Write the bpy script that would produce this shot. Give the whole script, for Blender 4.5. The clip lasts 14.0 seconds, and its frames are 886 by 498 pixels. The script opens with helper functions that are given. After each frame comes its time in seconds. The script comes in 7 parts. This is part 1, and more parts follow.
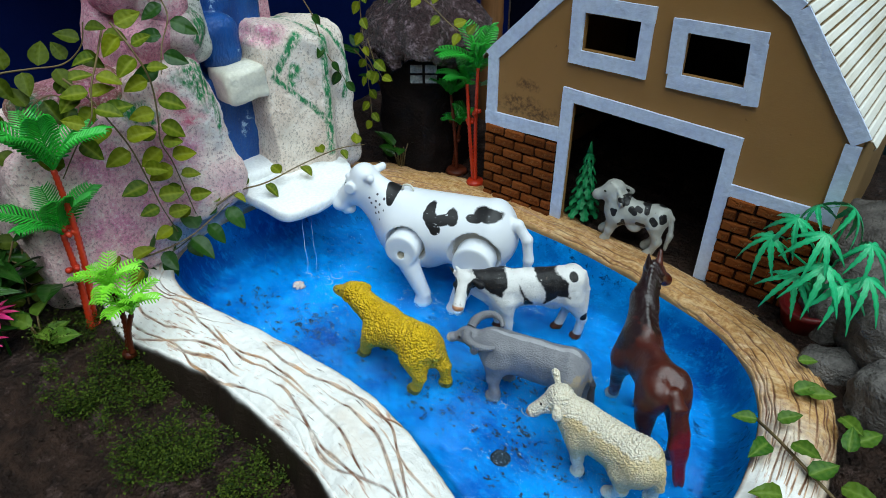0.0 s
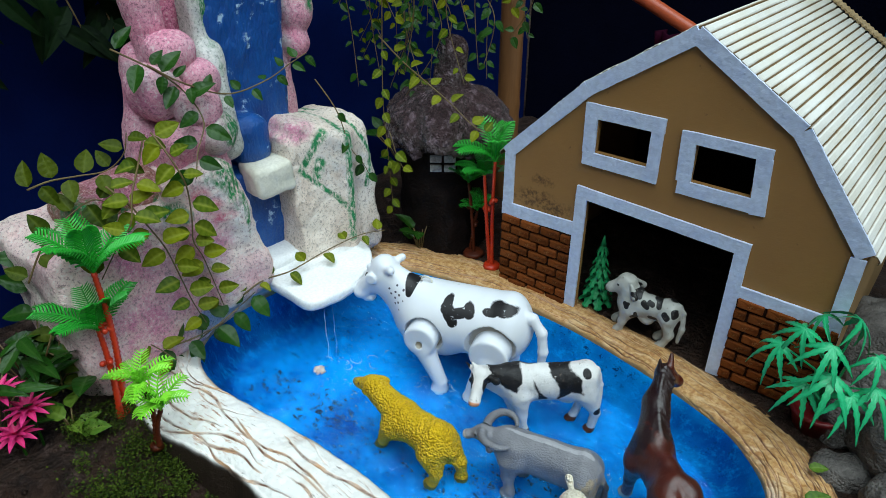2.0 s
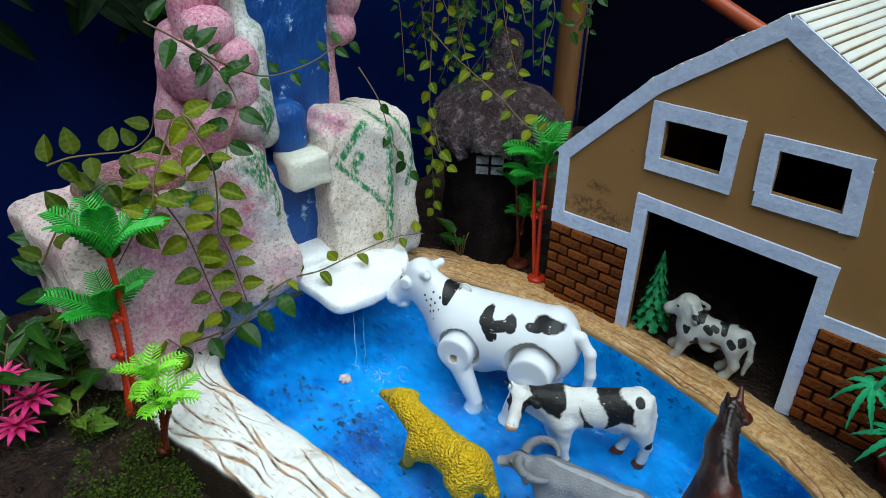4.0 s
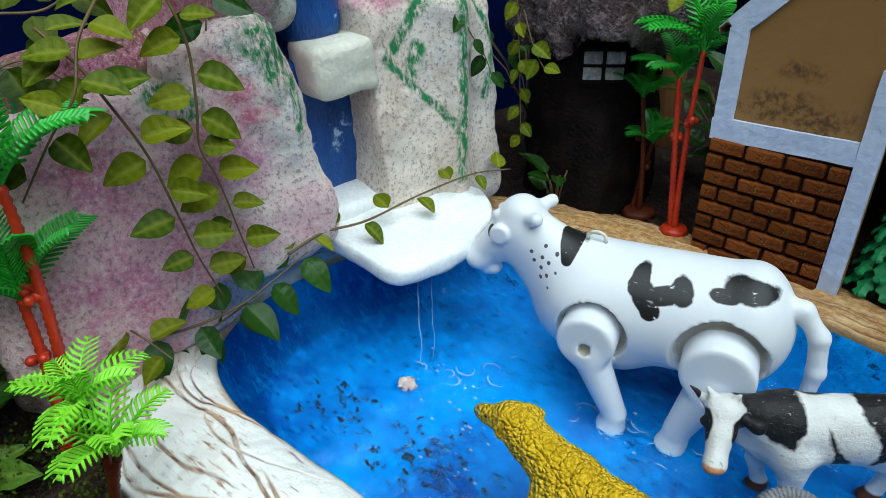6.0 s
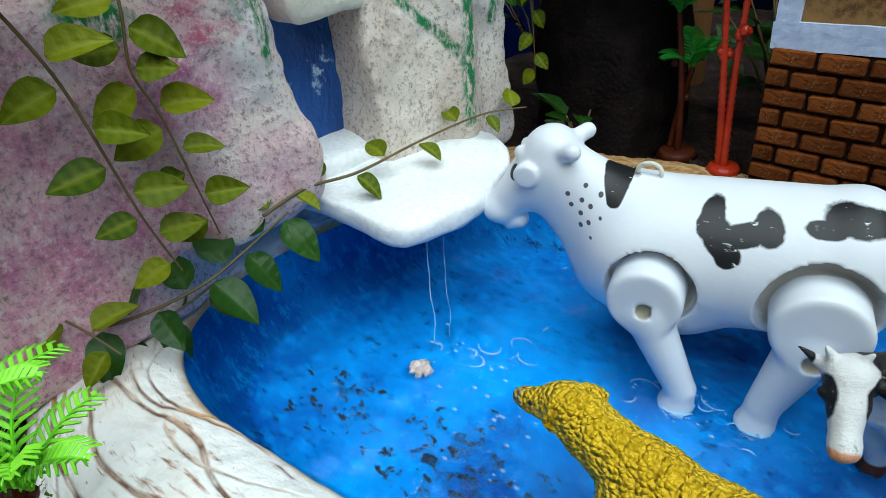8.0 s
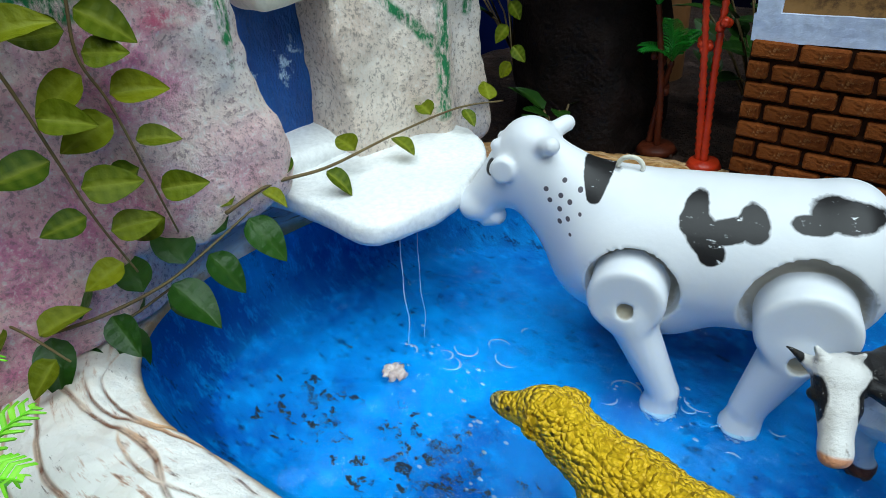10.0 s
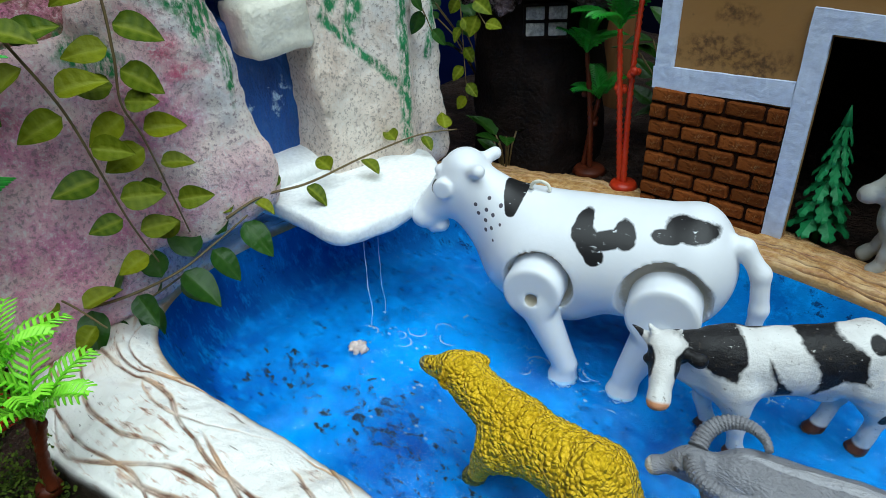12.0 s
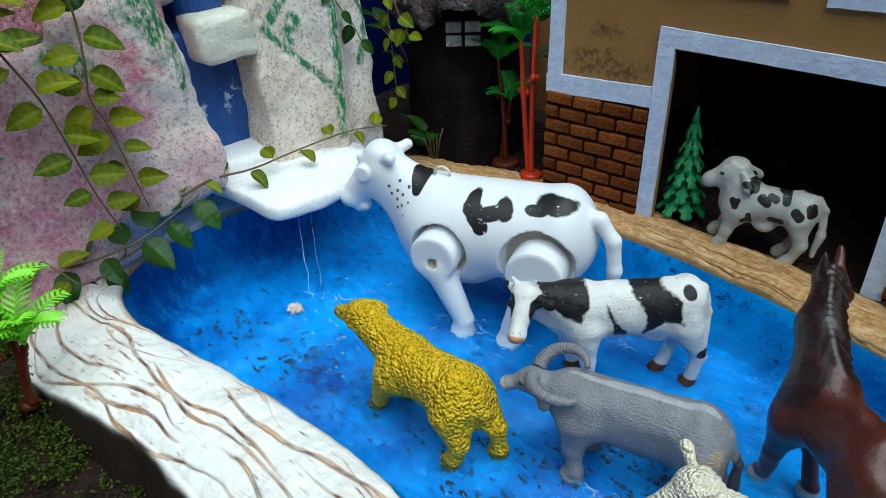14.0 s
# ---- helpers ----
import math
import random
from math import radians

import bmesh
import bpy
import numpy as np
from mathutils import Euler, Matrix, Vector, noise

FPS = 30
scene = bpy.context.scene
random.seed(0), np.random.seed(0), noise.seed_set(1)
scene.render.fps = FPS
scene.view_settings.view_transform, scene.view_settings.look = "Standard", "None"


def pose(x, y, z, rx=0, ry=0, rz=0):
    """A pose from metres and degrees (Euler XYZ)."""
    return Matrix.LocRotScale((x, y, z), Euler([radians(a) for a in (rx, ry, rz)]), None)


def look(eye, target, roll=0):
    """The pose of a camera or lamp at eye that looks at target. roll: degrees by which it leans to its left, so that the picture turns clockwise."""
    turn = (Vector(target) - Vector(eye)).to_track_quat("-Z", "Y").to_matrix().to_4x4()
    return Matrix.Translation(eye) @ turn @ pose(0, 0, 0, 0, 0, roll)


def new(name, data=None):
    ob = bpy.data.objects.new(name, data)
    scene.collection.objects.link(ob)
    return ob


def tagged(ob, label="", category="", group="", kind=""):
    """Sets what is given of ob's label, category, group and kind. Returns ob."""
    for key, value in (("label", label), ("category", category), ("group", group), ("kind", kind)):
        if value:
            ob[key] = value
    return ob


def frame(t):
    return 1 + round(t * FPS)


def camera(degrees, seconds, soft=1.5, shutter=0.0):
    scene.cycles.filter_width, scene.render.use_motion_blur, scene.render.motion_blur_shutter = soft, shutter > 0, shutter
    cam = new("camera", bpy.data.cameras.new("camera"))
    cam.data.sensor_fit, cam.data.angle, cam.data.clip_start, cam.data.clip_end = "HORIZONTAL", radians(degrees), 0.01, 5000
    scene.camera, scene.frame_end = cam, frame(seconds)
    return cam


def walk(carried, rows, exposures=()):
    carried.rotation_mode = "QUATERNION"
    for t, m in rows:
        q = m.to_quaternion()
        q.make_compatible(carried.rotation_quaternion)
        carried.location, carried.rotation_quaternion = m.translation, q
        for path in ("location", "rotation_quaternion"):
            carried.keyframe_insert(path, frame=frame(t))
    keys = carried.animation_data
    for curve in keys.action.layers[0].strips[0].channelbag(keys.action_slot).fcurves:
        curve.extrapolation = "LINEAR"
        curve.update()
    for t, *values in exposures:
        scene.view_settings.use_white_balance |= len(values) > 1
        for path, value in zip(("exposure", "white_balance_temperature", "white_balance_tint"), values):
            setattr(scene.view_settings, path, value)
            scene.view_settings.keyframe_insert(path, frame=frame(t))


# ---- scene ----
cam = camera(68.6, 14.0, soft=0.5)
PATH = [
    (0, (-0.037, 0.021, 0.401), (-1.134, 1.28, -0.7), 0.1),
    (0.5, (-0.035, 0.025, 0.446), (-1.154, 1.322, -0.586), -0.2),
    (1, (-0.039, 0.026, 0.456), (-1.167, 1.335, -0.552), 0.1),
    (1.5, (-0.039, 0.023, 0.458), (-1.181, 1.322, -0.546), 0.1),
    (2, (-0.044, 0.026, 0.456), (-1.219, 1.3, -0.542), -0.1),
    (2.2, (-0.047, 0.027, 0.458), (-1.231, 1.289, -0.545), -0.3),
    (4.3, (-0.088, 0.067, 0.4), (-1.381, 1.261, -0.55), 0.8),
    (4.5, (-0.113, 0.077, 0.382), (-1.412, 1.266, -0.566), 0.3),
    (5, (-0.171, 0.1, 0.341), (-1.468, 1.258, -0.646), -0.6),
    (5.5, (-0.217, 0.118, 0.304), (-1.531, 1.256, -0.686), -1.3),
    (6, (-0.238, 0.134, 0.287), (-1.551, 1.276, -0.699), -1.7),
    (6.5, (-0.255, 0.144, 0.265), (-1.579, 1.271, -0.723), -1.3),
    (7, (-0.272, 0.16, 0.254), (-1.588, 1.278, -0.756), -3.6),
    (7.5, (-0.282, 0.164, 0.243), (-1.586, 1.286, -0.778), -4.7),
    (9.8, (-0.3, 0.173, 0.223), (-1.538, 1.365, -0.801), -4.1),
    (10, (-0.296, 0.174, 0.226), (-1.54, 1.357, -0.801), -4.1),
    (10.5, (-0.284, 0.174, 0.226), (-1.516, 1.374, -0.794), -3.4),
    (11, (-0.267, 0.164, 0.235), (-1.496, 1.367, -0.785), -2.8),
    (11.5, (-0.243, 0.155, 0.25), (-1.475, 1.359, -0.766), -1.7),
    (12, (-0.223, 0.143, 0.266), (-1.471, 1.332, -0.749), -2.9),
    (12.5, (-0.192, 0.139, 0.269), (-1.44, 1.332, -0.741), -1.6),
    (13, (-0.17, 0.132, 0.278), (-1.413, 1.334, -0.727), -1.3),
    (13.5, (-0.153, 0.124, 0.282), (-1.391, 1.333, -0.72), -1.5),
    (14, (-0.134, 0.121, 0.285), (-1.355, 1.347, -0.718), -2.0),
]
walk(cam, [(t, look(eye, target, roll)) for t, eye, target, roll in PATH])


# ---- light: overcast daylight from above, over the camera's shoulder ----
world = bpy.data.worlds.new("sky")
scene.world = world
world.use_nodes = True
wn, wl = world.node_tree.nodes, world.node_tree.links
sky = wn.new("ShaderNodeTexSky")
sky.sky_type, sky.sun_disc = "NISHITA", False
sky.sun_elevation, sky.sun_rotation = radians(73), radians(122)
wl.new(sky.outputs[0], wn["Background"].inputs[0])
wn["Background"].inputs[1].default_value = 0.005
sun = new("sun", bpy.data.lights.new("sun", "SUN"))
sun.data.energy, sun.data.angle, sun.data.color = 4.45, radians(70), (0.80, 0.955, 1.0)
sun.matrix_world = look((0.70, 0.05, 2.1), (-0.2, 0.4, 0))


# ---- materials ----
def nodes_of(name):
    m = bpy.data.materials.new(name)
    m.use_nodes = True
    return m, m.node_tree.nodes, m.node_tree.links, m.node_tree.nodes["Principled BSDF"]


def put(links, socket, value):
    if hasattr(value, "links"):
        links.new(value, socket)
    else:
        socket.default_value = value


def math_node(n, l, op, a, b=0.0):
    k = n.new("ShaderNodeMath")
    k.operation = op
    put(l, k.inputs[0], a)
    put(l, k.inputs[1], b)
    return k.outputs[0]


def blend(n, l, f, a, b):
    k = n.new("ShaderNodeMix")
    k.data_type = "RGBA"
    put(l, k.inputs[0], f)
    put(l, k.inputs[6], (*a, 1) if isinstance(a, tuple) else a)
    put(l, k.inputs[7], (*b, 1) if isinstance(b, tuple) else b)
    return k.outputs[2]


def ramp(n, l, f, lo, hi):
    k = n.new("ShaderNodeMapRange")
    put(l, k.inputs[0], f)
    k.inputs[1].default_value, k.inputs[2].default_value = lo, hi
    return k.outputs[0]


def noise_of(n, l, scale, detail=4.0, vec=None, rough=0.55, stretch=None):
    k = n.new("ShaderNodeTexNoise")
    k.inputs["Scale"].default_value, k.inputs["Detail"].default_value, k.inputs["Roughness"].default_value = scale, detail, rough
    if vec is None:
        vec = n.new("ShaderNodeTexCoord").outputs["Object"]
    if stretch:
        mp = n.new("ShaderNodeMapping")
        mp.inputs["Scale"].default_value = stretch
        l.new(vec, mp.inputs[0])
        vec = mp.outputs[0]
    l.new(vec, k.inputs["Vector"])
    return k.outputs[0]


def relief(n, l, bsdf, height, dist, strength=1.0, normal=None):
    k = n.new("ShaderNodeBump")
    k.inputs["Strength"].default_value, k.inputs["Distance"].default_value = strength, dist
    put(l, k.inputs["Height"], height)
    if normal is not None:
        l.new(normal, k.inputs["Normal"])
    l.new(k.outputs[0], bsdf.inputs["Normal"])
    return k.outputs[0]


def surface(name, c1, c2, scale=40.0, fine=400.0, rough=0.6, bump=0.0006, c3=None, spots3=(0.58, 0.7), stretch=None, spec=0.5, each=0.0, coat=0.0, sub=0.0):
    """Two tones in broad patches, fine grain in relief, and a third tone in stains (on the domed roof, painted
    highlights).
    """
    m, n, l, b = nodes_of(name)
    vec = n.new("ShaderNodeTexCoord").outputs["Object"]
    big = noise_of(n, l, scale, 5, vec, stretch=stretch)
    small = noise_of(n, l, fine, 4, vec, stretch=stretch)
    col = blend(n, l, ramp(n, l, big, 0.35, 0.65), c1, c2)
    col = blend(n, l, math_node(n, l, "MULTIPLY", ramp(n, l, small, 0.4, 0.75), 0.35), col, tuple(x * 0.55 for x in c2))
    if c3:
        col = blend(n, l, ramp(n, l, noise_of(n, l, scale * 0.7, 6, vec, 0.7), *spots3), col, c3)
    if each:
        info = n.new("ShaderNodeObjectInfo").outputs["Random"]
        hsv = n.new("ShaderNodeHueSaturation")
        put(l, hsv.inputs["Value"], ramp(n, l, info, 0, 1))
        hsv.inputs["Value"].default_value = 1.0
        mr = hsv.inputs["Value"].links[0].from_node
        mr.inputs[3].default_value, mr.inputs[4].default_value = 1 - each, 1 + each
        l.new(col, hsv.inputs["Color"])
        col = hsv.outputs[0]
    l.new(col, b.inputs["Base Color"])
    put(l, b.inputs["Roughness"], rough)
    b.inputs["Specular IOR Level"].default_value = spec
    b.inputs["Coat Weight"].default_value = coat
    b.inputs["Coat Roughness"].default_value = 0.15
    if sub:
        b.inputs["Subsurface Weight"].default_value = sub
        b.inputs["Subsurface Scale"].default_value = 0.003
    if bump:
        h = math_node(n, l, "ADD", small, math_node(n, l, "MULTIPLY", big, 1.5))
        relief(n, l, b, h, bump)
    return m


def flank_line(n, l, vec, a, b, w):
    """Distance, in widths, from a brush line in the x-z plane on the side y > 0 and over the back."""
    def vmath(op, p, q=None):
        k = n.new("ShaderNodeVectorMath")
        k.operation = op
        put(l, k.inputs[0], p)
        if q is not None:
            put(l, k.inputs[1], q)
        return k
    a, d = Vector((a[0], 0, a[1])), Vector((b[0] - a[0], 0, b[1] - a[1]))
    flat = vmath("MULTIPLY", vec, (1, 0, 1)).outputs[0]
    p = vmath("SUBTRACT", flat, a).outputs[0]
    t = ramp(n, l, vmath("DOT_PRODUCT", p, d / max(d.length_squared, 1e-9)).outputs["Value"], 0, 1)
    along = n.new("ShaderNodeVectorMath")
    along.operation = "SCALE"
    along.inputs[0].default_value = d
    l.new(t, along.inputs["Scale"])
    off = vmath("DISTANCE", p, along.outputs[0]).outputs["Value"]
    sep = n.new("ShaderNodeSeparateXYZ")
    l.new(vec, sep.inputs[0])
    return math_node(n, l, "ADD", math_node(n, l, "DIVIDE", off, w), math_node(n, l, "MULTIPLY", ramp(n, l, sep.outputs["Y"], -0.009, -0.013), 9.0))


def flank_field(n, l, vec, corners, w=0.011):
    """1 on the edge of a convex painted field in the x-z plane, on the side y > 0 and over the back."""
    turn = sum(a[0] * b[1] - a[1] * b[0] for a, b in zip(corners, corners[1:] + corners[:1]))
    sep = n.new("ShaderNodeSeparateXYZ")
    l.new(vec, sep.inputs[0])
    best = None
    for a, b in zip(corners, corners[1:] + corners[:1]):
        d = Vector((b[1] - a[1], a[0] - b[0])).normalized() * (1 if turn > 0 else -1) / w
        q = math_node(n, l, "ADD", math_node(n, l, "MULTIPLY", sep.outputs["X"], d[0]), math_node(n, l, "MULTIPLY", sep.outputs["Z"], d[1]))
        q = math_node(n, l, "SUBTRACT", q, a[0] * d[0] + a[1] * d[1] - 1)
        best = q if best is None else math_node(n, l, "MAXIMUM", best, q)
    return math_node(n, l, "ADD", best, math_node(n, l, "MULTIPLY", ramp(n, l, sep.outputs["Y"], -0.009, -0.013), 9.0))


def patches(n, l, vec, spots, ragged=0.18, scale=120.0, soft=0.08):
    """1 inside any of the ellipsoids (centre, radii), with a brushed edge."""
    best = None
    for spot in spots:
        if spot[0] == "line":
            q = flank_line(n, l, vec, *spot[1:])
            best = q if best is None else math_node(n, l, "MINIMUM", best, q)
            continue
        if spot[0] == "field":
            q = flank_field(n, l, vec, spot[1])
            best = q if best is None else math_node(n, l, "MINIMUM", best, q)
            continue
        c, r = spot
        a = n.new("ShaderNodeVectorMath")
        a.operation = "SUBTRACT"
        l.new(vec, a.inputs[0])
        a.inputs[1].default_value = c
        d = n.new("ShaderNodeVectorMath")
        d.operation = "DIVIDE"
        l.new(a.outputs[0], d.inputs[0])
        d.inputs[1].default_value = r
        g = n.new("ShaderNodeVectorMath")
        g.operation = "LENGTH"
        l.new(d.outputs[0], g.inputs[0])
        best = g.outputs["Value"] if best is None else math_node(n, l, "MINIMUM", best, g.outputs["Value"])
    if ragged:
        wob = math_node(n, l, "MULTIPLY", math_node(n, l, "SUBTRACT", noise_of(n, l, scale, 5, vec), 0.5), ragged * 4)
        best = math_node(n, l, "ADD", best, wob)
    return ramp(n, l, best, 1 + soft, 1 - soft)


def strokes(n, l, vec, lines, scale=160.0, ragged=0.25, soft=0.35):
    """1 along brushed lines (a, b, width) on an upright face, seen along x."""
    flat = n.new("ShaderNodeVectorMath")
    flat.operation = "MULTIPLY"
    l.new(vec, flat.inputs[0])
    flat.inputs[1].default_value = (0, 1, 1)
    best = None
    for a, b, w in lines:
        a, d = Vector((0, *a)), Vector((0, *b)) - Vector((0, *a))
        p = n.new("ShaderNodeVectorMath")
        p.operation = "SUBTRACT"
        l.new(flat.outputs[0], p.inputs[0])
        p.inputs[1].default_value = a
        dt = n.new("ShaderNodeVectorMath")
        dt.operation = "DOT_PRODUCT"
        l.new(p.outputs[0], dt.inputs[0])
        dt.inputs[1].default_value = d / d.length_squared
        t = ramp(n, l, dt.outputs["Value"], 0, 1)
        along = n.new("ShaderNodeVectorMath")
        along.operation = "SCALE"
        along.inputs[0].default_value = d
        l.new(t, along.inputs["Scale"])
        off = n.new("ShaderNodeVectorMath")
        off.operation = "DISTANCE"
        l.new(p.outputs[0], off.inputs[0])
        l.new(along.outputs[0], off.inputs[1])
        q = math_node(n, l, "DIVIDE", off.outputs["Value"], w)
        best = q if best is None else math_node(n, l, "MINIMUM", best, q)
    wob = math_node(n, l, "MULTIPLY", math_node(n, l, "SUBTRACT", noise_of(n, l, scale, 5, vec), 0.5), ragged * 4)
    return ramp(n, l, math_node(n, l, "ADD", best, wob), 1 + soft, 1 - soft)


def painted(name, base, base2, layers, rough=0.35, bump=0.0003, fine=500.0, scale=60.0, coat=0.0, fur=None, dirt=None, spec=0.5, curl=620):
    """A moulded figure: base paint, brushed patches [(colour, spots, ragged)], moulded fur or wool in relief."""
    m, n, l, b = nodes_of(name)
    vec = n.new("ShaderNodeTexCoord").outputs["Object"]
    big = noise_of(n, l, scale, 5, vec)
    col = blend(n, l, ramp(n, l, big, 0.35, 0.7), base, base2)
    for colour, spots, ragged in layers:
        mask = patches(n, l, vec, spots, ragged)
        if colour == (0.012, 0.011, 0.012):
            mask = math_node(n, l, "MULTIPLY", mask, ramp(n, l, noise_of(n, l, 330, 4, vec, 0.7, (0.5, 1, 1.2)), 0.70, 0.64))
        col = blend(n, l, mask, col, colour)
    if dirt:
        col = blend(n, l, math_node(n, l, "MULTIPLY", ramp(n, l, noise_of(n, l, 260, 6, vec, 0.75), 0.6, 0.7), 0.8), col, dirt)
    h = noise_of(n, l, fine, 3, vec)
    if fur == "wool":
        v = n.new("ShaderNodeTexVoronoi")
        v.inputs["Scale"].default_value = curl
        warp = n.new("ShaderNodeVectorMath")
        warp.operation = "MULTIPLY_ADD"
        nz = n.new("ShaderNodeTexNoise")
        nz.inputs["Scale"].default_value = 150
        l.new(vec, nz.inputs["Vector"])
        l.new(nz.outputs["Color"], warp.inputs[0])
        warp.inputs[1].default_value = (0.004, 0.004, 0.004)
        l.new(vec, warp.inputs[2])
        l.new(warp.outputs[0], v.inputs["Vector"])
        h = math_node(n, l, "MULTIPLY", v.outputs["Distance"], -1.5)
        # hollows between the curls are darkened in the colour to deepen their shade
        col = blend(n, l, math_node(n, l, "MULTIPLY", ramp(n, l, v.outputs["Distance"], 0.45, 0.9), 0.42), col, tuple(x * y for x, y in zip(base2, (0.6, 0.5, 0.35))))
    if fur == "hide":
        h = math_node(n, l, "ADD", noise_of(n, l, 900, 2, vec, 0.6, (0.6, 1, 1.3)), math_node(n, l, "MULTIPLY", noise_of(n, l, 160, 4, vec), 0.8))
    if fur == "hair":
        h = noise_of(n, l, 260, 5, vec, 0.7, (1.0, 1.0, 1.4))
    l.new(col, b.inputs["Base Color"])
    b.inputs["Roughness"].default_value = rough
    b.inputs["Specular IOR Level"].default_value = spec
    b.inputs["Coat Weight"].default_value = coat
    b.inputs["Coat Roughness"].default_value = 0.12
    relief(n, l, b, h, bump)
    return m


def leaf_material(name, c1, c2, rough=0.35, coat=0.2, vein=(0.35, 0.4, 0.08), spec=0.5):
    m, n, l, b = nodes_of(name)
    vec = n.new("ShaderNodeTexCoord").outputs["Object"]
    info = math_node(n, l, "FRACT", math_node(n, l, "ADD", n.new("ShaderNodeNewGeometry").outputs["Random Per Island"], n.new("ShaderNodeObjectInfo").outputs["Random"]))
    col = blend(n, l, info, c1, c2)
    col = blend(n, l, math_node(n, l, "MULTIPLY", ramp(n, l, noise_of(n, l, 220, 5, vec), 0.45, 0.75), 0.4), col, tuple(x * 0.5 for x in c1))
    at = n.new("ShaderNodeAttribute")
    at.attribute_name = "vein"
    col = blend(n, l, math_node(n, l, "MULTIPLY", at.outputs["Fac"], 0.55), col, vein)
    l.new(col, b.inputs["Base Color"])
    b.inputs["Roughness"].default_value = rough
    b.inputs["Specular IOR Level"].default_value = spec
    b.inputs["Coat Weight"].default_value = coat
    b.inputs["Coat Roughness"].default_value = 0.1
    relief(n, l, b, math_node(n, l, "ADD", noise_of(n, l, 300, 3, vec), math_node(n, l, "MULTIPLY", at.outputs["Fac"], -1.0)), 0.0005)
    return m


M = {}
M["soil"] = surface("dark wet soil", (0.016, 0.008, 0.006), (0.066, 0.034, 0.023), 60, 260, 0.55, 0.014, (0.15, 0.092, 0.080), (0.57, 0.68), spec=0.35)
M["blue_wall"] = surface("dark blue painted wall", (0.001, 0.006, 0.055), (0.0015, 0.010, 0.080), 8, 300, 0.7, 0.0004, (0.02, 0.035, 0.10), (0.73, 0.76), spec=0.05)
M["tarp"] = surface("dark navy cloth", (0.001, 0.0015, 0.008), (0.002, 0.003, 0.014), 6, 200, 0.8, 0.001, spec=0.05)
# for the two added walls out of view that block low sky light
M["sky_block"] = surface("sky-blocking wall", (0.10, 0.10, 0.09), (0.07, 0.075, 0.06), 6, 120, 0.8, 0.003)
M["maroon"] = surface("dark red cloth", (0.030, 0.002, 0.012), (0.018, 0.001, 0.008), 12, 200, 0.8, 0.001, spec=0.05)
M["foam_white"] = surface("white painted foam", (0.93, 0.94, 0.94), (0.88, 0.90, 0.91), 25, 330, 0.5, 0.0005, (0.66, 0.67, 0.62), (0.74, 0.9))
M["foam_block"] = surface("cream foam", (0.78, 0.76, 0.66), (0.66, 0.64, 0.54), 60, 330, 0.6, 0.0010, (0.30, 0.26, 0.20), (0.72, 0.80))
M["fall_blue"] = surface("blue brushed paint", (0.002, 0.055, 0.26), (0.004, 0.090, 0.36), 60, 420, 0.4, 0.0022, (0.42, 0.60, 0.80), (0.60, 0.66), (1, 1, 0.45))
M["card"] = surface("tan cardboard", (0.34, 0.20, 0.075), (0.29, 0.165, 0.06), 14, 300, 0.7, 0.0003)
M["card_edge"] = surface("raw cardboard", (0.42, 0.30, 0.16), (0.34, 0.23, 0.11), 60, 500, 0.8, 0.0008)
# inside card: its near-black colour carries the barn's inner shade
M["card_in"] = surface("shade-coloured barn inside", (0.018, 0.012, 0.008), (0.012, 0.009, 0.006), 20, 200, 0.9, 0.0005)
M["paper"] = surface("pale blue paper", (0.68, 0.77, 0.96), (0.60, 0.69, 0.91), 70, 240, 0.55, 0.0008, (0.46, 0.54, 0.74), (0.68, 0.85), spec=0.3)
M["roof"] = surface("white painted corrugated card", (0.78, 0.76, 0.66), (0.68, 0.65, 0.53), 30, 260, 0.6, 0.0006, (0.34, 0.25, 0.12), (0.66, 0.8), (1, 0.15, 1))
M["brick"] = surface("moulded brick", (0.25, 0.070, 0.016), (0.15, 0.038, 0.009), 150, 420, 0.8, 0.0014, (0.46, 0.22, 0.08), (0.58, 0.70), each=0.3, spec=0.06)
M["mortar"] = surface("dark brick joint", (0.045, 0.019, 0.011), (0.030, 0.013, 0.008), 80, 400, 0.9, 0.0006, spec=0.05)
M["stone"] = surface("grey river stone", (0.21, 0.19, 0.175), (0.095, 0.085, 0.080), 55, 420, 0.75, 0.0040, (0.020, 0.017, 0.016), (0.62, 0.68), each=0.2, spec=0.25)
# dark brown stone, blackened further for the recess shaded by the roof
M["cave_wall"] = surface("brown stone blackened for recess shade", (0.005, 0.003, 0.003), (0.012, 0.006, 0.005), 60, 320, 0.7, 0.0025, (0.030, 0.010, 0.008), (0.62, 0.78), spec=0.15)
# pale third tone painted in for highlights on the roof's lumps
M["cave"] = surface("dark brown glazed stone", (0.050, 0.026, 0.027), (0.100, 0.060, 0.064), 120, 380, 0.24, 0.010, (0.30, 0.21, 0.24), (0.52, 0.68), spec=0.8)
M["sheet"] = surface("light blue plastic sheet", (0.06, 0.34, 0.52), (0.05, 0.28, 0.46), 8, 200, 0.5, 0.0008)
M["pane"] = surface("grey painted pane", (0.60, 0.60, 0.56), (0.30, 0.30, 0.28), 300, 500, 0.6, 0.0012)
M["bamboo"] = surface("brown bamboo", (0.26, 0.115, 0.040), (0.16, 0.065, 0.022), 20, 240, 0.5, 0.0006, stretch=(1, 1, 0.1))
M["red_trunk"] = surface("red-orange plastic trunk", (0.72, 0.055, 0.012), (0.55, 0.030, 0.008), 60, 400, 0.35, 0.0004)
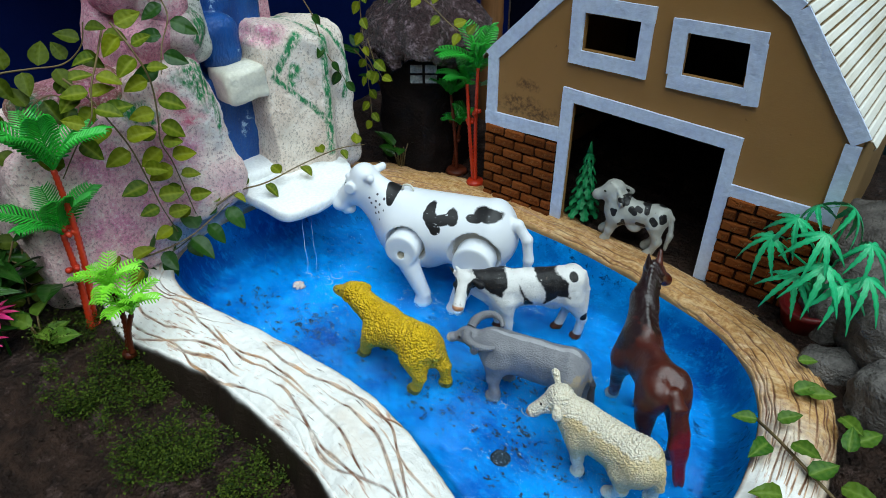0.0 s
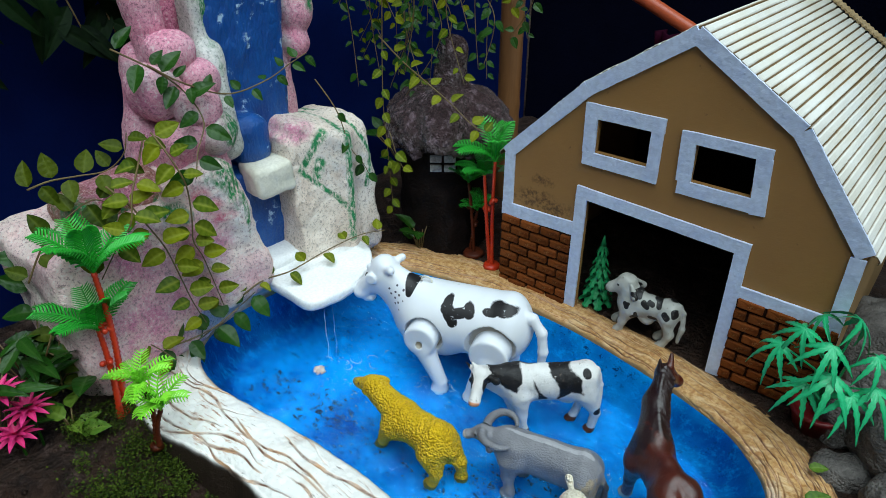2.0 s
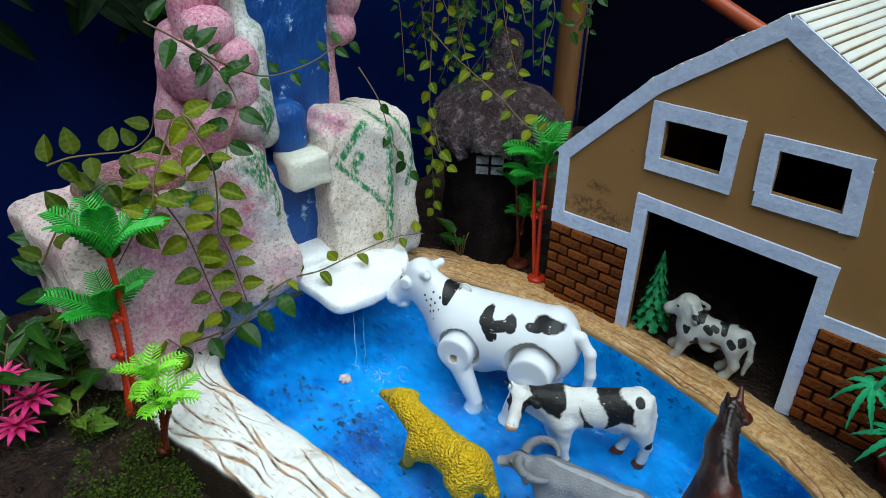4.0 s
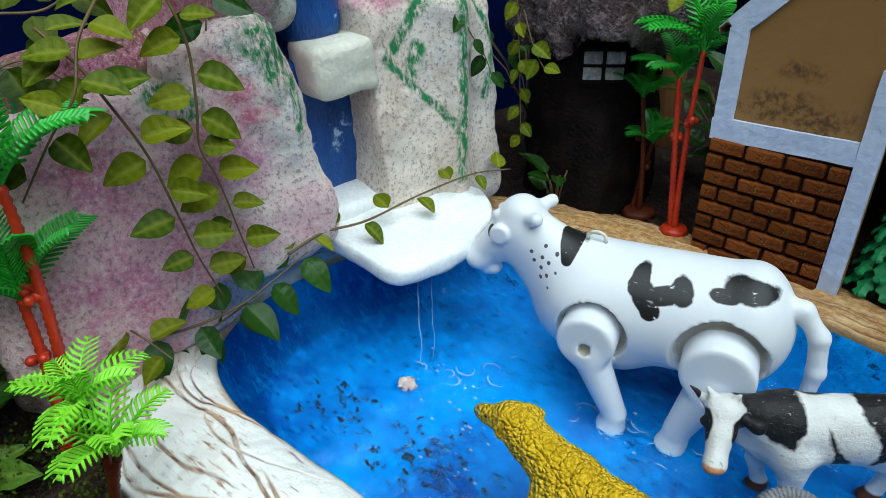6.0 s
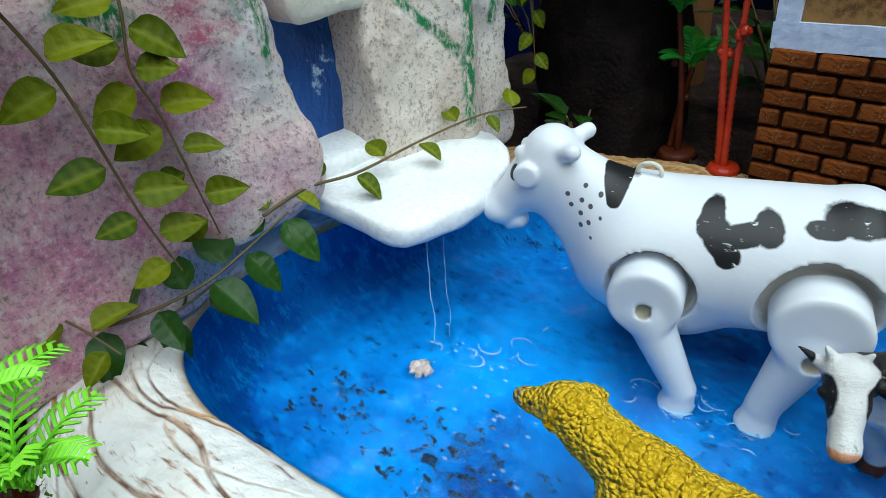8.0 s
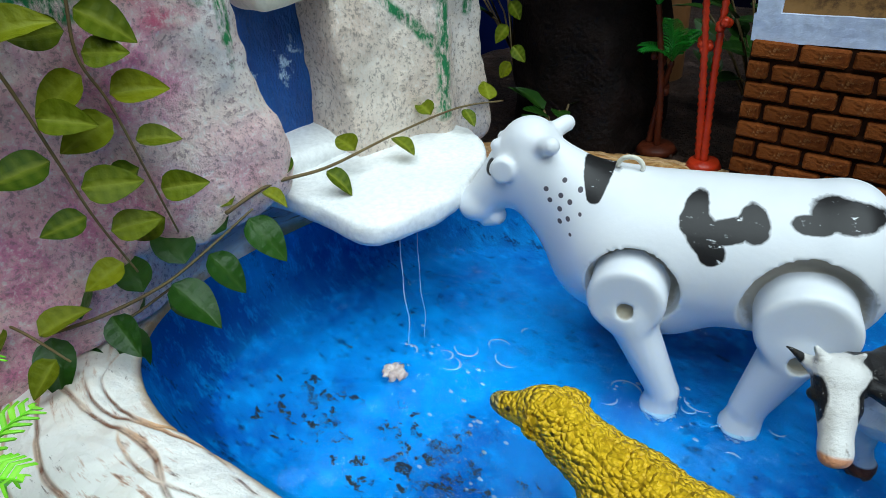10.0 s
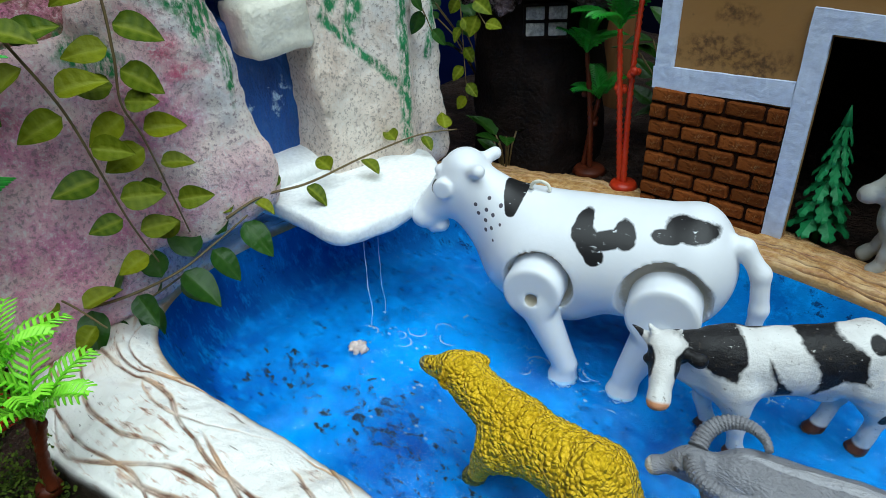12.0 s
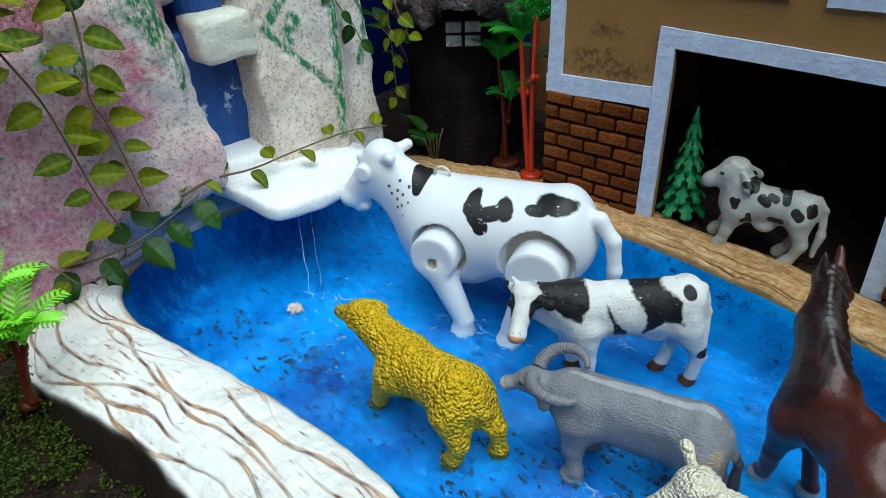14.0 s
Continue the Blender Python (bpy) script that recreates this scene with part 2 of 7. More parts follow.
M["red_trunk_dark"] = surface("dark red plastic trunk", (0.14, 0.025, 0.008), (0.07, 0.014, 0.006), 60, 400, 0.45, 0.0004, spec=0.25)
M["stem"] = surface("brown vine stem", (0.12, 0.07, 0.025), (0.17, 0.12, 0.04), 60, 500, 0.6, 0.0004)
M["orange"] = surface("orange plastic pipe", (0.55, 0.10, 0.035), (0.45, 0.08, 0.03), 20, 200, 0.4, 0.0002)
M["pot_red"] = surface("dark red plastic pot", (0.22, 0.012, 0.012), (0.15, 0.008, 0.01), 30, 300, 0.35, 0.0003)
M["leaf"] = leaf_material("creeper leaf", (0.036, 0.075, 0.002), (0.185, 0.200, 0.004), 0.5, 0.0, (0.26, 0.29, 0.03), 0.12)
# leaf colour blackened to stand for the shade of a canopy overhead
M["leaf_shade"] = leaf_material("green leaf blackened as in shade", (0.0015, 0.006, 0.002), (0.004, 0.016, 0.003), 0.6, 0.0, (0.008, 0.02, 0.005), 0.08)
# darker copy of the creeper leaf; the shade is in its colour
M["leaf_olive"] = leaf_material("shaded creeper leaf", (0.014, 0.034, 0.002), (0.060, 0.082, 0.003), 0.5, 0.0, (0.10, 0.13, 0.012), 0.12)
M["leaf_dark"] = leaf_material("dark glossy leaf", (0.006, 0.038, 0.003), (0.018, 0.075, 0.006), 0.36, 0.06, (0.04, 0.10, 0.015), 0.22)
M["leaf_fresh"] = leaf_material("fresh green leaf", (0.030, 0.110, 0.010), (0.095, 0.170, 0.014), 0.45, 0.0, (0.20, 0.30, 0.05), 0.2)
M["palm_dark"] = leaf_material("green plastic frond", (0.010, 0.28, 0.018), (0.028, 0.45, 0.035), 0.34, 0.12, (0.06, 0.6, 0.08), 0.35)
M["palm_lime"] = leaf_material("lime plastic frond", (0.17, 0.66, 0.022), (0.27, 0.80, 0.035), 0.4, 0.05, (0.45, 0.85, 0.10), 0.3)
M["maple"] = leaf_material("sea-green plastic leaf", (0.006, 0.36, 0.12), (0.015, 0.52, 0.20), 0.35, 0.1, (0.06, 0.60, 0.28), 0.4)
# green taken darker in the colour for the shade inside the barn
M["pine"] = leaf_material("green plastic pine", (0.008, 0.19, 0.060), (0.016, 0.26, 0.085), 0.45, 0.0, (0.04, 0.4, 0.15), 0.25)
M["pink"] = leaf_material("pink plastic petal", (0.72, 0.012, 0.14), (0.82, 0.03, 0.24), 0.4, 0.05, (0.8, 0.08, 0.26))
M["moss"] = leaf_material("moss", (0.008, 0.022, 0.003), (0.075, 0.110, 0.010), 0.7, 0.0, (0.10, 0.16, 0.02), 0.12)


# ---- building helpers ----
def mesh_object(name, mesh, material, parent=None, label="", smooth=True):
    if smooth:
        mesh.polygons.foreach_set("use_smooth", [True] * len(mesh.polygons))
    for m in material if isinstance(material, (list, tuple)) else [material]:
        mesh.materials.append(m)
    ob = new(name, mesh)
    if parent:
        ob.parent = parent
    if label:
        tagged(ob, label)
    return ob


def part(name, bm, material, parent=None, label="", smooth=True):
    mesh = bpy.data.meshes.new(name)
    bmesh.ops.recalc_face_normals(bm, faces=bm.faces)
    bm.to_mesh(mesh)
    bm.free()
    return mesh_object(name, mesh, material, parent, label, smooth)


def thing(name, m, label, category, group=""):
    ob = new(name)
    ob.empty_display_size = 0.01
    ob.matrix_world = m
    return tagged(ob, label, category, group)


def box_bm(bm, c, size, rot=None, bevel=0.0, seg=2):
    m = Matrix.Translation(c) @ (rot.to_4x4() if rot else Matrix.Identity(4)) @ Matrix.Diagonal((*size, 1))
    g = bmesh.ops.create_cube(bm, size=1, matrix=m)
    if bevel:
        edges = list({e for v in g["verts"] for e in v.link_edges})
        bmesh.ops.bevel(bm, geom=edges, offset=bevel, segments=seg, affect="EDGES", profile=0.5)
    return bm


def tube_bm(bm, pts, radii, sides=8, cap=True):
    """A tube along pts whose thickness follows radii."""
    pts = [Vector(p) for p in pts]
    rings = []
    side = None
    for i, p in enumerate(pts):
        d = (pts[min(i + 1, len(pts) - 1)] - pts[max(i - 1, 0)]).normalized()
        if side is None:
            side = d.orthogonal().normalized()
        side = (side - d * side.dot(d)).normalized()
        up = d.cross(side)
        r = radii[i] if isinstance(radii, (list, tuple)) else radii
        rings.append([bm.verts.new(p + (side * math.cos(a) + up * math.sin(a)) * r) for a in (2 * math.pi * k / sides for k in range(sides))])
    for a, b in zip(rings, rings[1:]):
        for k in range(sides):
            bm.faces.new((a[k], a[(k + 1) % sides], b[(k + 1) % sides], b[k]))
    if cap:
        bm.faces.new(rings[0][::-1])
        bm.faces.new(rings[-1])
    return bm


def spline(points, n, closed=False):
    """Catmull-Rom through points, n samples."""
    p = np.array(points, float)
    k = len(p)
    out = []
    for s in np.linspace(0, k if closed else k - 1, n, endpoint=not closed):
        i = min(int(s), k - 1 if closed else k - 2)
        f = s - i
        if closed:
            a, b, c, d = (p[(i + j) % k] for j in (-1, 0, 1, 2))
        else:
            a, b, c, d = p[max(i - 1, 0)], p[i], p[i + 1], p[min(i + 2, k - 1)]
        out.append(0.5 * (2 * b + (c - a) * f + (2 * a - 5 * b + 4 * c - d) * f * f + (3 * b - a - 3 * c + d) * f ** 3))
    return np.array(out)


# Rounded solids are blended as distance fields and meshed on a grid.
def cone(a, b, ra, rb, w=1.0, k=None, sub=False):
    return ("cone", np.array(a, float), np.array(b, float), ra, rb, w, k, sub)


def ball(c, r, k=None, sub=False, tilt=None):
    return ("ball", np.array(c, float), np.array(r if isinstance(r, (list, tuple)) else (r, r, r), float), tilt, 0, 1, k, sub)


def slab(c, half, r, turn=None, k=None, sub=False):
    return ("slab", np.array(c, float), np.array(half, float), r, turn, 1, k, sub)


def wheel(c, r, half, edge=0.001, k=None, sub=False):
    """A flat disc whose axis lies along y."""
    return ("wheel", np.array(c, float), np.array((r, half, r), float), edge, None, 1, k, sub)


def distance(pr, P):
    kind = pr[0]
    if kind == "wheel":
        _, c, size, edge, *_ = pr
        q = P - c
        e = np.stack((np.hypot(q[:, 0], q[:, 2]) - size[0] + edge, np.abs(q[:, 1]) - size[1] + edge), 1)
        return np.linalg.norm(np.maximum(e, 0), axis=1) + np.minimum(e.max(axis=1), 0) - edge
    if kind == "cone":
        _, a, b, ra, rb, w, _, _ = pr
        s = np.array((1, 1 / w, 1))
        q, a, b = P * s, a * s, b * s
        d = b - a
        t = np.clip(((q - a) @ d) / max(d @ d, 1e-12), 0, 1)
        return np.linalg.norm(q - a - t[:, None] * d, axis=1) - (ra + (rb - ra) * t)
    if kind == "ball":
        _, c, r, tilt, *_ = pr
        q = P - c
        if tilt is not None:
            q = q @ np.array(tilt.to_matrix() if hasattr(tilt, "to_matrix") else tilt)
        g = np.linalg.norm(q / r, axis=1)
        return (g - 1) * r.min()
    _, c, half, r, turn, *_ = pr
    q = P - c
    if turn is not None:
        q = q @ np.array(turn)
    e = np.abs(q) - (half - r)
    return np.linalg.norm(np.maximum(e, 0), axis=1) + np.minimum(e.max(axis=1), 0) - r


def solid_mesh(name, prims, h, k=0.006, wobble=None):
    """One closed mesh round the blended prims, on a grid of step h."""
    lo, hi = np.full(3, 9.0), np.full(3, -9.0)
    for pr in prims:
        if pr[7]:
            continue
        if pr[0] == "cone":
            r = max(pr[3], pr[4])
            ext = np.array((r, r * pr[5], r))
            lo, hi = np.minimum(lo, np.minimum(pr[1], pr[2]) - ext), np.maximum(hi, np.maximum(pr[1], pr[2]) + ext)
        else:
            r = np.full(3, np.linalg.norm(pr[2])) if (pr[0] != "wheel" and pr[3 if pr[0] == "ball" else 4] is not None) else pr[2]
            lo, hi = np.minimum(lo, pr[1] - r), np.maximum(hi, pr[1] + r)
    lo, hi = lo - 3 * h - k / 3, hi + 3 * h + k / 3
    n = np.ceil((hi - lo) / h).astype(int) + 1
    ax = [lo[i] + h * np.arange(n[i]) for i in range(3)]
    P = np.stack(np.meshgrid(*ax, indexing="ij"), -1).reshape(-1, 3)
    V = None
    for pr in prims:
        d = distance(pr, P)
        kk = k if pr[6] is None else pr[6]
        if V is None:
            V = d
        elif pr[7]:
            V = np.maximum(V, -d)
        else:
            f = np.clip(0.5 + 0.5 * (V - d) / kk, 0, 1)
            V = V * (1 - f) + d * f - kk * f * (1 - f)
    if wobble is not None:
        near = np.abs(V) < 4 * h
        V[near] += wobble(P[near])
    V = V.reshape(n)
    S = V < 0
    c = [slice(None, -1), slice(1, None)]
    tot, cnt = np.zeros((*(n - 1), 3)), np.zeros(n - 1)
    for axis in range(3):
        others = [a for a in range(3) if a != axis]
        for u in (0, 1):
            for v in (0, 1):
                s0, s1 = [None] * 3, [None] * 3
                s0[axis], s1[axis] = c[0], c[1]
                s0[others[0]] = s1[others[0]] = c[u]
                s0[others[1]] = s1[others[1]] = c[v]
                v0, v1 = V[tuple(s0)], V[tuple(s1)]
                x = (v0 < 0) != (v1 < 0)
                t = np.where(x, v0 / np.where(x, v0 - v1, 1), 0)
                tot[..., axis] += t
                tot[..., others[0]] += x * u
                tot[..., others[1]] += x * v
                cnt += x
    act = cnt > 0
    idx = np.full(n - 1, -1)
    idx[act] = np.arange(act.sum())
    cells = np.argwhere(act)
    verts = lo + h * (cells + tot[act] / cnt[act][:, None])
    faces = []
    for axis in range(3):
        b, d = (axis + 1) % 3, (axis + 2) % 3
        s0, s1 = [slice(1, -1)] * 3, [slice(1, -1)] * 3
        s0[axis], s1[axis] = slice(0, -1), slice(1, None)
        x = S[tuple(s0)] != S[tuple(s1)]
        flip = S[tuple(s0)][x]
        e = np.argwhere(x)
        e[:, b] += 1
        e[:, d] += 1
        q = []
        for db, dd in ((-1, -1), (0, -1), (0, 0), (-1, 0)):
            cc = e.copy()
            cc[:, b] += db
            cc[:, d] += dd
            q.append(idx[cc[:, 0], cc[:, 1], cc[:, 2]])
        q = np.stack(q, 1)
        q[~flip] = q[~flip][:, ::-1]
        faces.append(q)
    mesh = bpy.data.meshes.new(name)
    mesh.from_pydata(verts.tolist(), [], np.concatenate(faces).tolist())
    return mesh


def lumps(scale, size, seed=0.0):
    def f(P):
        return np.array([noise.noise(Vector(p) * scale + Vector((seed, seed, 0))) for p in P]) * size
    return f


# ---- ground, walls and the pond ----
def ground():
    bm = bmesh.new()
    xs = sorted({*np.round(np.arange(-0.9, 0.5, 0.0125), 4), -40, -8, -2, 1, 2, 8, 40})
    ys = sorted({*np.round(np.arange(-0.5, 1.4, 0.0125), 4), -40, -8, -2, 2, 8, 40})
    grid = []
    for x in xs:
        row = []
        for y in ys:
            far = min(1.0, max(0.0, (y - 0.35) / 0.15))
            z = 0.008 + 0.034 * far
            z += 0.030 * min(1, max(0, (-0.44 - x) / 0.08)) * (1 - far)
            z += 0.02 * min(1, max(0, (x + 0.06) / 0.08)) * (1 - far)
            z += 0.007 * noise.noise(Vector((x * 18, y * 18, 0))) + 0.003 * noise.noise(Vector((x * 70, y * 70, 3)))
            if min(RIM_DIST(x, y), 1) < 0.0:
                z = -0.02
            row.append(bm.verts.new((x, y, z)))
        grid.append(row)
    for a, b in zip(grid, grid[1:]):
        for k in range(len(ys) - 1):
            bm.faces.new((a[k], b[k], b[k + 1], a[k + 1]))
    ob = part("ground", bm, M["soil"])
    tagged(ob, "dark wet crumbly garden soil", "soil", kind="structure")


INNER = [(-0.590, 0.262), (-0.560, 0.232), (-0.515, 0.222), (-0.470, 0.229), (-0.420, 0.237), (-0.380, 0.242), (-0.320, 0.246), (-0.270, 0.241), (-0.220, 0.227), (-0.170, 0.214),
         (-0.115, 0.232), (-0.078, 0.280), (-0.067, 0.335), (-0.074, 0.400), (-0.088, 0.438), (-0.106, 0.463), (-0.138, 0.487), (-0.178, 0.500), (-0.230, 0.511), (-0.302, 0.521),
         (-0.365, 0.522), (-0.430, 0.518), (-0.490, 0.503), (-0.545, 0.480), (-0.585, 0.440), (-0.605, 0.380), (-0.605, 0.310)]
OUTER = [(-0.640, 0.200), (-0.585, 0.172), (-0.510, 0.156), (-0.455, 0.168), (-0.412, 0.178), (-0.370, 0.179), (-0.310, 0.177), (-0.256, 0.168), (-0.195, 0.150), (-0.130, 0.145),
         (-0.070, 0.175), (-0.032, 0.250), (-0.022, 0.330), (-0.026, 0.400), (-0.033, 0.440), (-0.052, 0.480), (-0.095, 0.518), (-0.150, 0.540), (-0.220, 0.556), (-0.300, 0.566),
         (-0.370, 0.572), (-0.440, 0.572), (-0.510, 0.556), (-0.580, 0.530), (-0.630, 0.470), (-0.650, 0.390), (-0.655, 0.290)]
NU = 1300
inner, outer = spline(INNER, NU, True), spline(OUTER, NU, True)
poly = (inner * 0.5 + outer * 0.5)[::12]


def RIM_DIST(x, y):
    """Below 0 inside the ring of the bank."""
    a, b = poly, np.roll(poly, -1, 0)
    c = (a[:, 1] > y) != (b[:, 1] > y)
    hit = (x < (b[:, 0] - a[:, 0]) * (y - a[:, 1]) / np.where(c, b[:, 1] - a[:, 1], 1) + a[:, 0]) & c
    return -1 if hit.sum() % 2 else 1


def bank():
    m, n, l, b = nodes_of("carved foam bank")
    vec = n.new("ShaderNodeTexCoord").outputs["Object"]
    sep = n.new("ShaderNodeSeparateXYZ")
    l.new(vec, sep.inputs[0])
    at = n.new("ShaderNodeAttribute")
    at.attribute_name = "groove"
    run, cross = n.new("ShaderNodeAttribute"), n.new("ShaderNodeAttribute")
    run.attribute_name, cross.attribute_name = "run", "cross"
    flow = n.new("ShaderNodeCombineXYZ")
    l.new(run.outputs["Fac"], flow.inputs[0])
    l.new(cross.outputs["Fac"], flow.inputs[1])
    big = noise_of(n, l, 22, 6, vec, 0.65)
    fine = noise_of(n, l, 260, 5, vec, 0.65)
    white = blend(n, l, ramp(n, l, big, 0.5, 0.75), (0.96, 0.94, 0.90), (0.88, 0.78, 0.68))
    tan = blend(n, l, ramp(n, l, fine, 0.38, 0.60), (0.66, 0.40, 0.16), (0.42, 0.19, 0.055))
    tan = blend(n, l, ramp(n, l, noise_of(n, l, 120, 5, vec, 0.6, (0.35, 1.6, 1)), 0.52, 0.70), tan, (0.78, 0.55, 0.30))
    side = math_node(n, l, "ADD", math_node(n, l, "ADD", sep.outputs["Y"], math_node(n, l, "MULTIPLY", math_node(n, l, "MAXIMUM", math_node(n, l, "ADD", sep.outputs["X"], 0.13), 0.0), 0.6)), math_node(n, l, "MULTIPLY", big, 0.10))
    col = blend(n, l, ramp(n, l, side, 0.46, 0.53), white, tan)
    col = blend(n, l, math_node(n, l, "MULTIPLY", ramp(n, l, at.outputs["Fac"], 0.01, 0.2), ramp(n, l, noise_of(n, l, 30, 4, vec), 0.4, 0.65)), col, (0.70, 0.42, 0.24))
    col = blend(n, l, math_node(n, l, "MULTIPLY", ramp(n, l, at.outputs["Fac"], 0.2, 0.7), ramp(n, l, noise_of(n, l, 60, 4, vec, 0.6), 0.66, 0.40)), col, (0.22, 0.10, 0.06))
    col = blend(n, l, math_node(n, l, "MULTIPLY", ramp(n, l, noise_of(n, l, 330, 6, vec, 0.8), 0.62, 0.70), 0.85), col, (0.08, 0.04, 0.02))
    # scratches along the carving, rubbed with brown
    scratch = noise_of(n, l, 40, 5, flow.outputs[0], 0.65, (1, 9, 1))
    rubbed = ramp(n, l, noise_of(n, l, 26, 3, vec), 0.46, 0.60)
    col = blend(n, l, math_node(n, l, "MULTIPLY", ramp(n, l, scratch, 0.54, 0.63), math_node(n, l, "MULTIPLY", rubbed, 0.75)), col, (0.50, 0.24, 0.13))
    col = blend(n, l, math_node(n, l, "MULTIPLY", ramp(n, l, scratch, 0.63, 0.69), 0.8), col, (0.12, 0.05, 0.03))
    edge = n.new("ShaderNodeAttribute")
    edge.attribute_name = "edge"
    wob = math_node(n, l, "ADD", edge.outputs["Fac"], math_node(n, l, "MULTIPLY", math_node(n, l, "SUBTRACT", big, 0.5), 1.2))
    col = blend(n, l, ramp(n, l, wob, 0.35, 0.9), col, (0.42, 0.24, 0.09))
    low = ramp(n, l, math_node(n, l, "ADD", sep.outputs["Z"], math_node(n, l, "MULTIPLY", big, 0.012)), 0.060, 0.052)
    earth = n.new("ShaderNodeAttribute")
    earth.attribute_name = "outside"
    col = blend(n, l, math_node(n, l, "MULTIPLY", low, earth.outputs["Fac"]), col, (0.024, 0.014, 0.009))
    l.new(col, b.inputs["Base Color"])
    b.inputs["Roughness"].default_value = 0.5
    relief(n, l, b, math_node(n, l, "ADD", fine, math_node(n, l, "MULTIPLY", at.outputs["Fac"], -0.6)), 0.0012)
    NV = 150
    verts, groove, edgev, outv, runv, crossv = [], [], [], [], [], []
    for i in range(NU):
        u = i / NU
        a, o = inner[i], outer[i]
        near = 1.0 if (a[1] + o[1]) / 2 < 0.36 else 0.0
        width = float(np.hypot(*(o - a)))
        # root-like grooves that wander along the bank, thin at both ends
        L, roots = u * 1.75, []
        count = 10 if near else 24
        for q in range(count):
            c = (q + 0.5) / count + (0.36 if near else 0.06) * noise.noise(Vector((L * (10 if near else 9), q * 3.7, 1.3))) + 0.04 * noise.noise(Vector((L * 34, q * 1.9, 5)))
            on = noise.noise(Vector((L * 7 + q * 5.1, 2.2, q))) + 0.12
            w = (0.0085 + 0.008 * max(0.0, min(1.0, on * 2.0)) ** 2 if near else 0.010 * min(1.0, on * 2.4)) * (1 + 0.5 * noise.noise(Vector((L * 22, q, 8))))
            if on > 0.0 and w > 0.002:
                roots.append((c, w, min(1, on * 4)))
        for j in range(NV):
            v = j / (NV - 1)
            s = -0.06 + 1.12 * v
            if v < 0.08:
                k = v / 0.08
                p, z = a + (o - a) * (-0.02 * (1 - k)), 0.012 + 0.031 * k
            elif v > 0.84:
                k = (v - 0.84) / 0.16
                p, z = o + (o - a) / width * 0.012 * k, 0.044 - 0.056 * k ** 1.3
            else:
                k = (v - 0.08) / 0.76
                p, z = a + (o - a) * k, 0.043 + 0.008 * math.sin(math.pi * min(1, k * 1.05)) ** 0.7
            g = 0.0
            if 0.08 < v < 0.9:
                k = (v - 0.08) / 0.76
                g = max([0.0] + [math.exp(-((k - c) / w) ** 2) * f for c, w, f in roots])
            bump = 0.0022 * noise.noise(Vector((p[0] * 45, p[1] * 45, 0))) + 0.0009 * noise.noise(Vector((p[0] * 160, p[1] * 160, 4)))
            if v > 0.80:
                p = p + (o - a) / width * 0.007 * noise.noise(Vector((p[0] * 60, p[1] * 60, 7))) * (v - 0.80) * 5
                bump *= 1 + 6 * (v - 0.80)
            z += bump * (1 if v > 0.03 else 0) - (0.0010 if near else 0.0013) * g
            verts.append((p[0], p[1], z))
            groove.append(g)
            runv.append(L)
            crossv.append(v * width)
            edgev.append(max(0.0, 1 - abs(v - 0.07) / 0.08) * 0.9)
            outv.append(min(1.0, max(0.0, (v - 0.82) / 0.04)))
    faces = [(i * NV + j, i * NV + j + 1, ((i + 1) % NU) * NV + j + 1, ((i + 1) % NU) * NV + j) for i in range(NU) for j in range(NV - 1)]
    mesh = bpy.data.meshes.new("pond_bank")
    mesh.from_pydata(verts, [], faces)
    for nm, vals in (("groove", groove), ("edge", edgev), ("outside", outv), ("run", runv), ("cross", crossv)):
        mesh.attributes.new(nm, "FLOAT", "POINT").data.foreach_set("value", vals)
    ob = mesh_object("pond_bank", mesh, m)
    tagged(ob, "carved foam pond bank, white with brown root grooves, tan far side", "bank", kind="structure")


def shrink(loop, d):
    t = np.roll(loop, -1, 0) - np.roll(loop, 1, 0)
    t /= np.linalg.norm(t, axis=1)[:, None]
    return loop + np.stack((-t[:, 1], t[:, 0]), 1) * d


